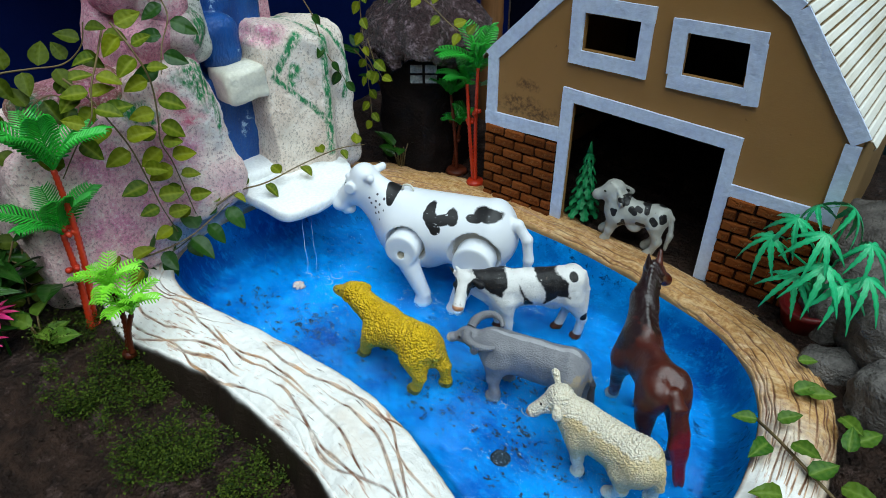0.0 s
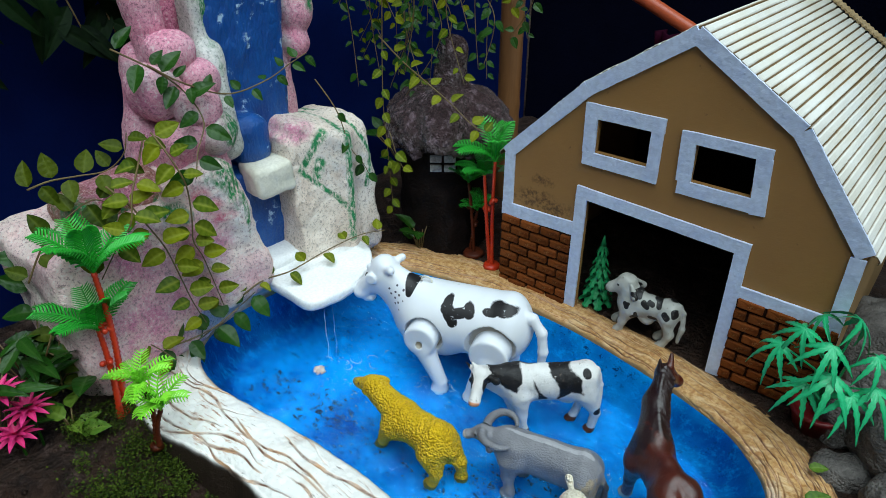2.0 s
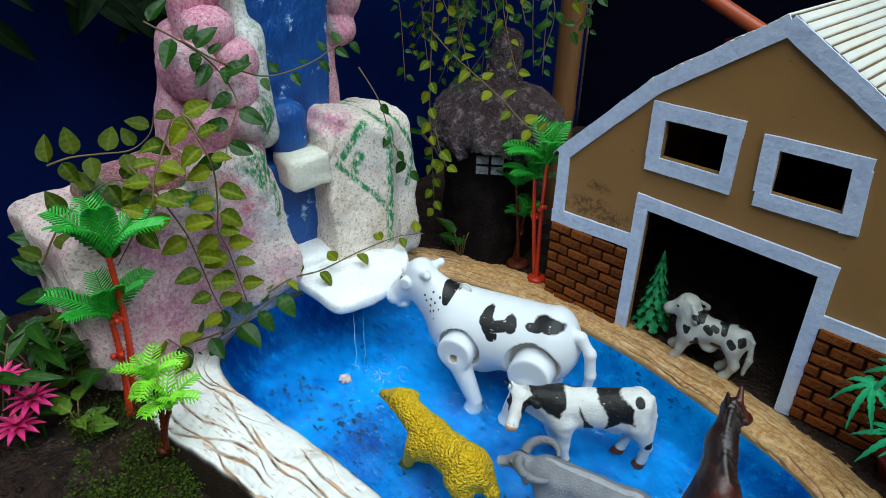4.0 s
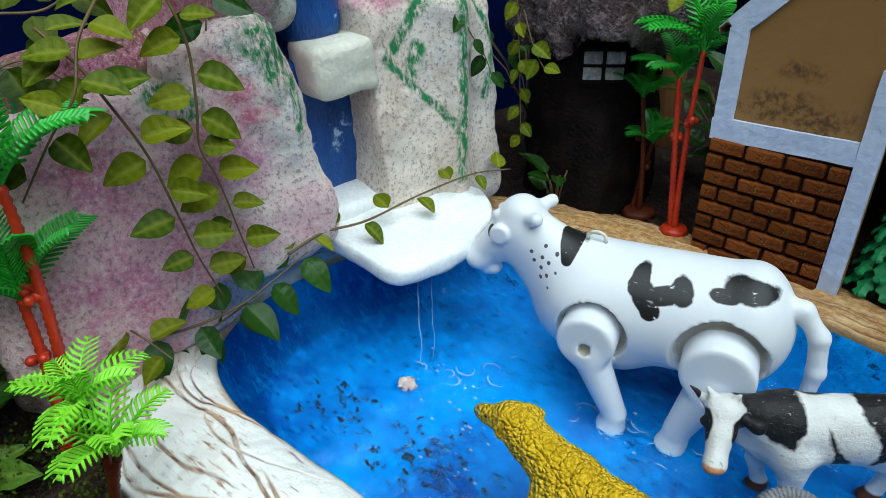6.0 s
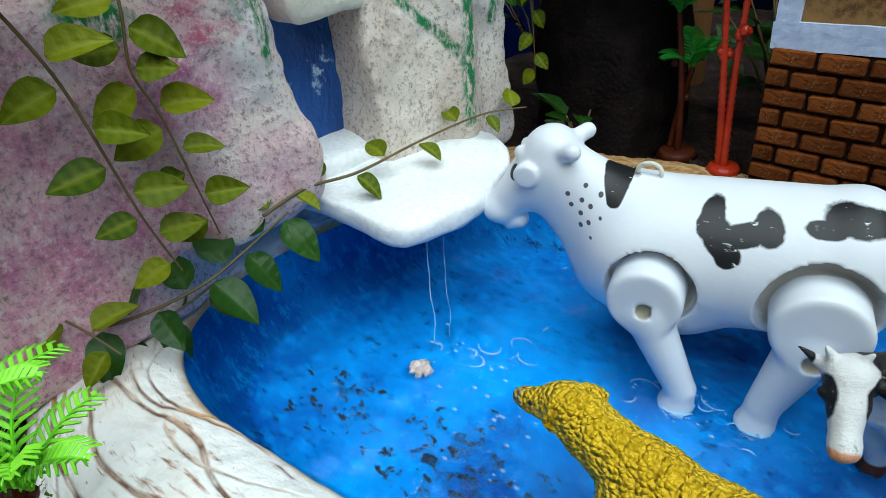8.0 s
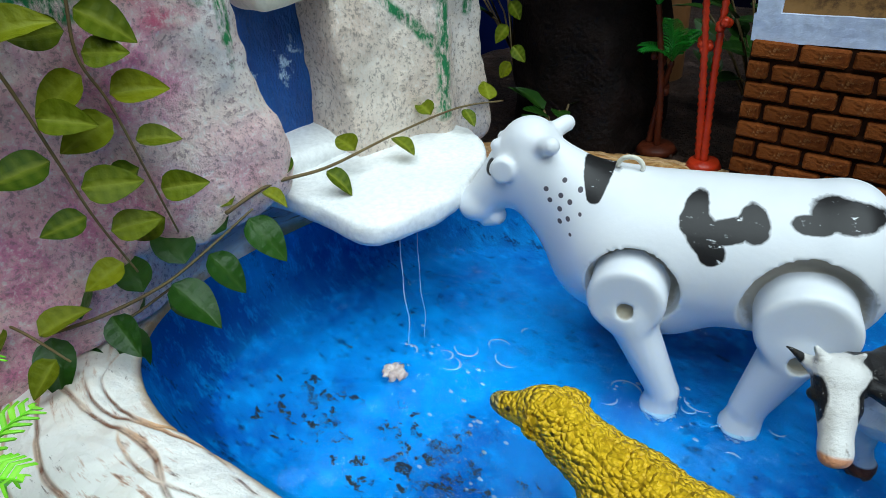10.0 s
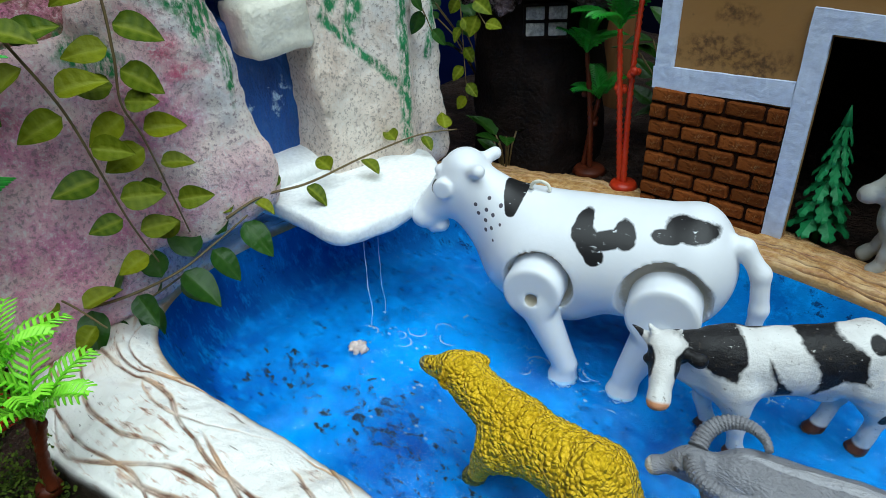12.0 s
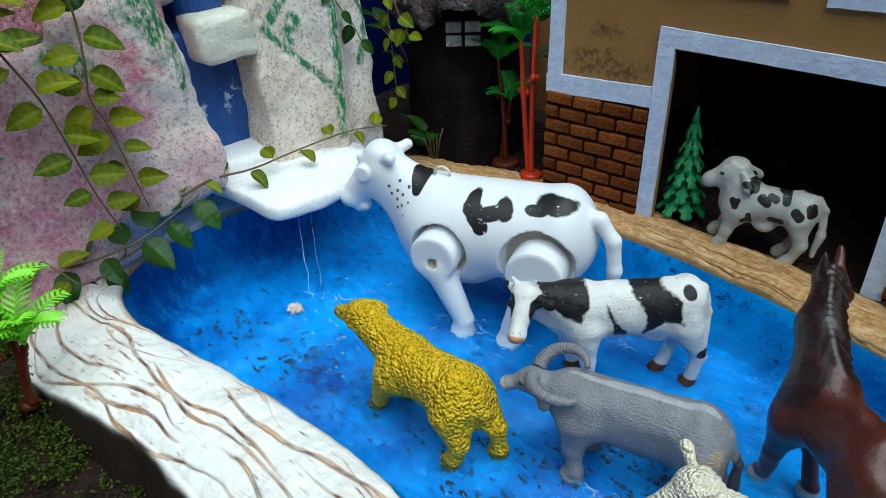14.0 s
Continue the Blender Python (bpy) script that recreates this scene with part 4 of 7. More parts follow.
def waterfall():
    ob = thing("waterfall", pose(0, 0, 0), "painted foam rock waterfall, grey with pink and green, beside the pond", "waterfall")
    T = lambda rz, ry=0, rx=0: Euler((radians(rx), radians(ry), radians(rz))).to_matrix()

    def rock(name, prims, h, k, big, fine, seed, mat, label=""):
        coarse, grit = lumps(24, big, seed), lumps(110, fine, seed + 3)
        mesh_object(name, solid_mesh(name, prims, h, k, lambda P: coarse(P) + grit(P)), mat, ob, label)

    GREY, MAUVE = (0.96, 0.81, 0.72), (0.90, 0.52, 0.56)
    # broad boulder with a flat top, a fin on its side towards the fall and a reddish cap behind
    rock("boulder", [slab((-0.632, 0.203, 0.118), (0.060, 0.070, 0.076), 0.009, T(4, -6, 3), k=0.006),
                     slab((-0.610, 0.292, 0.150), (0.050, 0.034, 0.074), 0.014, T(-8, -3, 10), k=0.010),
                     slab((-0.640, 0.268, 0.085), (0.036, 0.045, 0.085), 0.014, k=0.016),
                     slab((-0.614, 0.180, 0.075), (0.034, 0.044, 0.060), 0.018, T(5, 6, 0), k=0.016),
                     slab((-0.672, 0.240, 0.06), (0.035, 0.100, 0.06), 0.02, k=0.02),
                     slab((-0.560, 0.118, 0.205), (0.10, 0.055, 0.030), 0.001, T(0, 0, 24), sub=True), slab((-0.5505, 0.2746, 0.030), (0.035, 0.075, 0.052), 0.004, T(39), sub=True)],
         0.0026, 0.008, 0.0055, 0.0018, 0, rock_material("pink-grey foam rock", 0, GREY, MAUVE,
         [((-0.57, 0.205, 0.165), (0.05, 0.035, 0.030)), ((-0.57, 0.190, 0.09), (0.05, 0.035, 0.045)), ((-0.57, 0.262, 0.16), (0.05, 0.025, 0.025)), ((-0.56, 0.245, 0.105), (0.05, 0.03, 0.02))],
         [((-0.57, 0.303, 0.218), (0.05, 0.020, 0.012)), ((-0.57, 0.299, 0.203), (0.05, 0.009, 0.016)), ((-0.57, 0.334, 0.158), (0.05, 0.005, 0.026)), ((-0.57, 0.246, 0.193), (0.05, 0.012, 0.010)), ((-0.57, 0.308, 0.180), (0.05, 0.003, 0.020))],
         [((-0.56, 0.236, 0.185), (0.05, 0.020, 0.014)), ((-0.56, 0.305, 0.175), (0.05, 0.018, 0.03)), ((-0.56, 0.285, 0.21), (0.05, 0.02, 0.02))], (),
         [((-0.56, 0.267, 0.206), (0.05, 0.009, 0.008)), ((-0.56, 0.276, 0.193), (0.05, 0.008, 0.007)), ((-0.56, 0.286, 0.180), (0.05, 0.010, 0.005)), ((-0.57, 0.198, 0.172), (0.05, 0.009, 0.006))]), "grey foam rock with pink and green streaks")
    rock("rock_cap", [slab((-0.632, 0.212, 0.199), (0.034, 0.042, 0.018), 0.012, T(0, -8, 8)), ball((-0.622, 0.236, 0.203), (0.026, 0.028, 0.016), k=0.01)], 0.0026, 0.008, 0.004, 0.0012, 5,
         rock_material("reddish foam rock", 2, (0.40, 0.18, 0.14), (0.28, 0.09, 0.06), [((-0.60, 0.215, 0.215), (0.05, 0.03, 0.01))], [((-0.60, 0.180, 0.205), (0.05, 0.014, 0.012)), ((-0.60, 0.248, 0.200), (0.04, 0.010, 0.006)), ((-0.60, 0.205, 0.198), (0.04, 0.014, 0.006))]), "reddish-brown foam rock with green rubs")
    # stack of pink lumps, with two columns rising behind
    PINK, ROSE = (0.90, 0.47, 0.57), (0.86, 0.29, 0.44)
    pink = rock_material("pink foam rock", 3, PINK, ROSE, [((-0.62, 0.285, 0.235), (0.05, 0.03, 0.016)), ((-0.63, 0.26, 0.28), (0.05, 0.02, 0.02)), ((-0.66, 0.322, 0.40), (0.05, 0.012, 0.14))], (), [((-0.61, 0.285, 0.275), (0.04, 0.02, 0.010)), ((-0.62, 0.275, 0.302), (0.04, 0.02, 0.008))])
    rock("core", [cone((-0.668, 0.285, 0.18), (-0.670, 0.292, 0.30), 0.032, 0.024), slab((-0.646, 0.295, 0.212), (0.046, 0.036, 0.045), 0.02, k=0.02)], 0.003, 0.008, 0.003, 0.001, 4, pink)
    for c, r, tilt in (((-0.630, 0.276, 0.287), (0.023, 0.022, 0.023), 10), ((-0.612, 0.304, 0.270), (0.020, 0.021, 0.016), -12), ((-0.622, 0.318, 0.292), (0.016, 0.016, 0.017), 5), ((-0.634, 0.300, 0.314), (0.018, 0.019, 0.019), 0), ((-0.614, 0.286, 0.243), (0.022, 0.021, 0.019), 14)):
        rock("lump", [slab(c, r, min(r) * 0.75, T(tilt, 8, tilt * 2)), ball(c, tuple(q * 1.02 for q in r), k=0.008)], 0.0026, 0.006, 0.004, 0.0010, c[1] * 90, pink)
    rock("lump", [ball((-0.606, 0.314, 0.243), (0.022, 0.021, 0.021))], 0.0026, 0.006, 0.003, 0.001, 9, rock_material("pink and green foam rock", 4, (0.72, 0.62, 0.60), PINK, (), [((-0.59, 0.328, 0.246), (0.03, 0.013, 0.020))], ()), "pale foam lump with green side")
    rock("column", [cone((-0.652, 0.294, 0.29), (-0.658, 0.280, 0.52), 0.016, 0.020)], 0.003, 0.006, 0.003, 0.001, 6, pink)
    rock("column", [cone((-0.670, 0.318, 0.27), (-0.672, 0.308, 0.52), 0.014, 0.018)], 0.003, 0.006, 0.003, 0.001, 7, rock_material("deep pink foam rock", 3, ROSE, (0.58, 0.12, 0.24), (), (), ()))
    # pale strip beside the fall
    rock("side_strip", [slab((-0.655, 0.339, 0.37), (0.02, 0.012, 0.15), 0.006, T(0, 0, -2)), cone((-0.615, 0.329, 0.225), (-0.632, 0.334, 0.30), 0.016, 0.013, k=0.02)], 0.003, 0.01, 0.003, 0.001, 7,
         rock_material("pale green-grey foam", 5, (0.66, 0.66, 0.60), (0.50, 0.55, 0.48), (), [((-0.63, 0.340, 0.42), (0.04, 0.006, 0.10))], [((-0.63, 0.34, 0.30), (0.05, 0.03, 0.08))]))
    # boulder on the other side of the fall, ridged down its middle
    rock("boulder", [slab((-0.626, 0.430, 0.140), (0.053, 0.058, 0.082), 0.014, T(-4, -4, 3), k=0.008), slab((-0.606, 0.4395, 0.150), (0.036, 0.036, 0.074), 0.010, T(45 - 4, 0, 0), k=0.006), slab((-0.645, 0.44, 0.05), (0.03, 0.04, 0.06), 0.015, k=0.01),
                     slab((-0.620, 0.412, 0.212), (0.038, 0.026, 0.020), 0.010, T(-8, -4, -14), k=0.008), slab((-0.60, 0.365, 0.130), (0.10, 0.0135, 0.12), 0.002, sub=True), slab((-0.60, 0.505, 0.235), (0.10, 0.030, 0.030), 0.002, T(0, 0, 40), sub=True)],
         0.0026, 0.008, 0.0045, 0.0018, 11, rock_material("green-streaked foam rock", 8, (0.93, 0.82, 0.72), (0.82, 0.66, 0.55), [((-0.59, 0.39, 0.228), (0.05, 0.02, 0.010))], (),
         [((-0.56, 0.43, 0.19), (0.05, 0.028, 0.032)), ((-0.56, 0.465, 0.17), (0.05, 0.022, 0.035))],
         [((0.438, 0.224), (0.4345, 0.098), 0.0042), ((0.418, 0.222), (0.389, 0.186), 0.0042), ((0.389, 0.186), (0.423, 0.150), 0.0026), ((0.423, 0.150), (0.434, 0.130), 0.0022), ((0.458, 0.222), (0.478, 0.185), 0.0026), ((0.478, 0.185), (0.468, 0.150), 0.0035), ((0.412, 0.192), (0.407, 0.178), 0.0050)]), "grey foam rock with green diamond lines")
    rock("side_lump", [cone((-0.668, 0.438, 0.22), (-0.668, 0.425, 0.50), 0.012, 0.014), ball((-0.655, 0.455, 0.335), (0.02, 0.022, 0.030), k=0.002), ball((-0.655, 0.450, 0.300), (0.018, 0.018, 0.018), k=0.002), ball((-0.66, 0.455, 0.385), (0.022, 0.026, 0.03), k=0.002)], 0.003, 0.006, 0.003, 0.001, 15,
         rock_material("pink foam side", 6, PINK, ROSE, (), [((-0.64, 0.468, 0.345), (0.03, 0.012, 0.015))], [((-0.65, 0.43, 0.35), (0.05, 0.008, 0.10))]))
    # the painted fall, its ledge block and the splash plate
    rock("blue_fall", [slab((-0.648, 0.378, 0.27), (0.016, 0.045, 0.25), 0.010, T(0, 0, -3)), slab((-0.622, 0.356, 0.222), (0.022, 0.019, 0.026), 0.016, k=0.004), slab((-0.628, 0.365, 0.13), (0.016, 0.04, 0.06), 0.004)], 0.003, 0.004, 0.003, 0.0012, 21, M["fall_blue"], "blue brushed painted water strip")
    rock("ledge_block", [slab((-0.600, 0.3605, 0.1865), (0.022, 0.0220, 0.0165), 0.006, T(-6, 0, 3))], 0.002, 0.004, 0.0018, 0.0010, 25, M["foam_block"], "cream foam block")
    edge = spline([(-0.566, 0.325), (-0.540, 0.327), (-0.514, 0.327), (-0.501, 0.338), (-0.499, 0.378), (-0.511, 0.410), (-0.528, 0.434), (-0.560, 0.450), (-0.610, 0.44), (-0.640, 0.40), (-0.640, 0.34), (-0.600, 0.322)], 96, True)
    mid = edge.mean(0)
    bm = bmesh.new()
    rings = []
    for f, z in ((0.0, 0.0740), (0.955, 0.0735), (0.985, 0.0745), (1.0, 0.0770), (0.998, 0.0815), (0.985, 0.0843), (0.96, 0.0852), (0.6, 0.0855), (0.3, 0.0858), (0.0, 0.0860)):
        if f == 0.0:
            rings.append([bm.verts.new((*mid, z))])
        else:
            rings.append([bm.verts.new((*(mid + (p - mid) * (f + 0.014 * noise.noise(Vector((p[0] * 160, p[1] * 160, z * 400))))), z + 0.0012 * noise.noise(Vector((p[0] * f * 60, p[1] * f * 60, 1))))) for p in edge])
    K = len(edge)
    for a, c in zip(rings, rings[1:]):
        for i in range(K):
            j = (i + 1) % K
            bm.faces.new((a[0], c[i], c[j]) if len(a) == 1 else (a[i], a[j], c[0]) if len(c) == 1 else (a[i], a[j], c[j], c[i]))
    part("splash_plate", bm, M["foam_white"], ob, "white foam plate over the water")
    rock("back_ledge", [slab((-0.612, 0.366, 0.088), (0.028, 0.036, 0.010), 0.005, T(0, 8))], 0.0025, 0.004, 0.002, 0.0008, 33, M["foam_white"])
    # thin threads of water running off the plate
    for x, y, r in ((-0.512, 0.350, 0.00030), (-0.509, 0.359, 0.00016)):
        pts = [(x + 0.0008 * math.sin(i * 0.9), y + 0.0006 * math.cos(i * 1.3), 0.074 - 0.072 * i / 12) for i in range(13)]
        part("water_thread", tube_bm(bmesh.new(), pts, [r * (1 + 0.5 * math.sin(i * 2.1)) for i in range(13)], 6), M["water_thread"], ob, "thin thread of falling water").visible_shadow = False


M["water_thread"] = surface("falling water", (0.7, 0.85, 1.0), (0.6, 0.8, 1.0), 40, 300, 0.05, 0.0)
M["water_thread"].node_tree.nodes["Principled BSDF"].inputs["Transmission Weight"].default_value = 0.6


waterfall()


# ---- toy animals, one moulded figure each ----
def figure(name, prims, h, k, mat, m, label, category, wobble=None):
    ob = mesh_object(name, solid_mesh(name, prims, h, k, wobble), mat)
    ob.matrix_world = m
    return tagged(ob, label, category)


def legs(spec, r0=0.0075, r1=0.0045, hoof=0.0058):
    """(top, knee, foot) triples to blended cones with a hoof."""
    out = []
    for top, knee, foot in spec:
        out += [cone(top, knee, r0, r1 * 1.15, k=0.006), cone(knee, foot, r1 * 1.05, r1 * 0.9, k=0.003), cone((foot[0], foot[1], foot[2] + 0.004), (foot[0] + 0.0015, foot[1], foot[2] + 0.001), r1, hoof, k=0.002)]
    return out


BLACK = (0.012, 0.011, 0.012)


def add_horns(ob, arcs, r, rings):
    """Ringed tapering horns joined to a figure's mesh."""
    bm = bmesh.new()
    bm.from_mesh(ob.data)
    for pts in arcs:
        line = spline(pts, rings * 4)
        n = len(line)
        tube_bm(bm, line, [r * (1 - 0.62 * (i / n) ** 1.4) * (0.88, 1.0, 1.0, 0.88)[i % 4] for i in range(n)], 14)
    bm.to_mesh(ob.data)
    bm.free()
    ob.data.polygons.foreach_set("use_smooth", [True] * len(ob.data.polygons))


def curls(size, high, mid_z, lo_z, hi_x):
    """Rows of moulded curls wrapped round a body that lies along x."""
    sway = lumps(70, 0.5, 9)

    def f(P):
        w = sway(P)
        row = P[:, 0] / size + w + 0.25 * (P[:, 2] - mid_z) / size
        v = np.arctan2(P[:, 1], P[:, 2] - mid_z) * 0.018 / size + 0.5 * (np.floor(row) % 2) + w
        du, dv = row - np.floor(row) - 0.5, v - np.floor(v) - 0.5
        return -high * (0.5 - 2.2 * (du * du + 0.8 * dv * dv)) * (P[:, 2] > lo_z) * (P[:, 0] < hi_x)
    return f


def big_cow():
    body = [cone((0.026, 0, 0.066), (-0.048, 0, 0.068), 0.034, 0.033, 1.02, k=0.01), cone((0.035, 0, 0.072), (-0.054, 0, 0.082), 0.024, 0.018, 1.1, k=0.012),
            cone((0.04, 0, 0.055), (0.01, 0, 0.045), 0.022, 0.024, 1.0, k=0.012), ball((-0.060, 0, 0.07), (0.013, 0.024, 0.028), k=0.012),
            cone((0.036, 0, 0.075), (0.074, 0, 0.101), 0.023, 0.0165, 0.85, k=0.012), cone((0.050, 0, 0.06), (0.078, 0, 0.088), 0.012, 0.010, 0.9, k=0.012),
            cone((0.078, 0, 0.104), (0.100, 0, 0.0790), 0.0150, 0.0098, 0.86, k=0.008), ball((0.1040, 0, 0.0755), (0.0088, 0.0098, 0.0078), k=0.004), cone((0.0930, 0, 0.0705), (0.0985, 0, 0.0680), 0.0046, 0.0038, 1.3, k=0.002),
            ball((0.076, 0, 0.1160), (0.0092, 0.0105, 0.0070), k=0.006), ball((0.0905, 0.0055, 0.1105), (0.0032, 0.0028, 0.0034), k=0.002), ball((0.0905, -0.0055, 0.1105), (0.0032, 0.0028, 0.0034), k=0.002),
            cone((0.068, 0.0095, 0.1140), (0.0630, 0.0140, 0.1160), 0.0040, 0.0040, k=0.003), cone((0.068, -0.0095, 0.1140), (0.0625, -0.0145, 0.1165), 0.0040, 0.0040, k=0.003),
            wheel((0.0850, 0.0135, 0.1025), 0.0064, 0.0034, 0.002, k=0.0008), wheel((0.0850, -0.0135, 0.1025), 0.0064, 0.0034, 0.002, k=0.0008),
            cone((-0.064, 0.002, 0.090), (-0.081, 0.006, 0.088), 0.0046, 0.0050, k=0.004), cone((-0.081, 0.006, 0.088), (-0.091, 0.008, 0.075), 0.0050, 0.0050, k=0.003), cone((-0.091, 0.008, 0.075), (-0.094, 0.009, 0.054), 0.0050, 0.0048, k=0.003), cone((-0.094, 0.009, 0.054), (-0.092, 0.009, 0.026), 0.0046, 0.0036, k=0.003)]
    for s in (1, -1):
        body += [wheel((0.022, s * 0.040, 0.060), 0.0205, 0.0175, 0.002, sub=True), wheel((-0.046, s * 0.038, 0.060), 0.0250, 0.0175, 0.002, sub=True)]
        fx, rx = (0.003, -0.033) if s > 0 else (0.036, -0.055)
        body += [wheel((0.023, s * 0.030, 0.059), 0.0168, 0.0125, 0.003, k=0.0008), cone((0.022, s * 0.034, 0.050), (fx, s * 0.035, 0.010), 0.0108, 0.0072, k=0.004), cone((fx, s * 0.035, 0.0085), (fx + 0.001, s * 0.035, 0.000), 0.0070, 0.0088, k=0.002),
                 wheel((-0.047, s * 0.029, 0.057), 0.0195, 0.0125, 0.003, k=0.0008), cone((-0.046, s * 0.031, 0.046), (rx, s * 0.036, 0.012), 0.0125, 0.0078, k=0.004), cone((rx, s * 0.036, 0.0095), (rx + 0.002, s * 0.037, 0.000), 0.0072, 0.0092, k=0.002),
                 wheel((0.0225, s * 0.0435, 0.056), 0.0034, 0.0035, 0.0005, sub=True), wheel((-0.047, s * 0.0425, 0.044), 0.0048, 0.0035, 0.0005, sub=True)]
    # moulded spots on the flank that faces the pond's open side
    spots = [("line", (0.0485, 0.1130), (0.0430, 0.0965), 0.0032), ("line", (0.0450, 0.1115), (0.0360, 0.1090), 0.0058), ("line", (0.0400, 0.1040), (0.0425, 0.0970), 0.0036), ((0.040, 0.004, 0.112), (0.009, 0.012, 0.008)),
             ("line", (0.0000, 0.0960), (0.0015, 0.0925), 0.0050), ("line", (-0.0010, 0.0915), (-0.0050, 0.0875), 0.0060), ("line", (-0.0050, 0.0860), (-0.0078, 0.0830), 0.0050), ("line", (-0.0080, 0.0895), (-0.0160, 0.0915), 0.0042), ("line", (-0.0210, 0.0940), (-0.0225, 0.0935), 0.0056),
             ((-0.042, 0.018, 0.0955), (0.0080, 0.018, 0.0030)), ((-0.054, 0.012, 0.0985), (0.0140, 0.018, 0.0050))]
    dots = [((0.0645, 0.016, 0.0960), 0), ((0.0565, 0.017, 0.1005), 0), ((0.0625, 0.017, 0.0910), 0), ((0.0575, 0.018, 0.0940), 0), ((0.0490, 0.017, 0.0975), 0), ((0.0530, 0.016, 0.0920), 0), ((0.0575, 0.018, 0.0880), 0), ((0.0475, 0.016, 0.0885), 0), ((0.0530, 0.018, 0.0850), 0), ((0.0570, 0.018, 0.0825), 0), ((0.0510, 0.018, 0.0790), 0)]
    eye = [((0.0935, s * 0.0105, 0.1015), (0.0042, 0.0050, 0.0048)) for s in (1, -1)]
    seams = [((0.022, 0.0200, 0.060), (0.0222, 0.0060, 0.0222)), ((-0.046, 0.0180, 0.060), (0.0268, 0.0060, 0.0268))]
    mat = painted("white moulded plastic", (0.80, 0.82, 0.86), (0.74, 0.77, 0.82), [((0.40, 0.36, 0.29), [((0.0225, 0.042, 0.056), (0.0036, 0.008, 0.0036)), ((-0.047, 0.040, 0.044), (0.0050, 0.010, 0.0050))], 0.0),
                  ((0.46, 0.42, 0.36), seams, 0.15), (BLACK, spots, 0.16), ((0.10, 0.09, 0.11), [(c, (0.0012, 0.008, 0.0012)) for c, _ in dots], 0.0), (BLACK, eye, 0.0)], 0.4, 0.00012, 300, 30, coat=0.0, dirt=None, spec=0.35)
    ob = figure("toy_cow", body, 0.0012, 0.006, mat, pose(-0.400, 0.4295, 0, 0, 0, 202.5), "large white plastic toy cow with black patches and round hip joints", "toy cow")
    bm = bmesh.new()
    tube_bm(bm, [(0.0055 * math.cos(a), 0, 0.0035 + 0.0045 * math.sin(a)) for a in np.linspace(-0.3, math.pi + 0.3, 12)], 0.0011, 6)
    hook = part("cord_eye", bm, M["foam_block"])
    hook.matrix_world = pose(-0.428, 0.418, 0.1005, 0, 0, 202.5)
    tagged(hook, "small clear plastic loop on the toy cow's back", "loop")


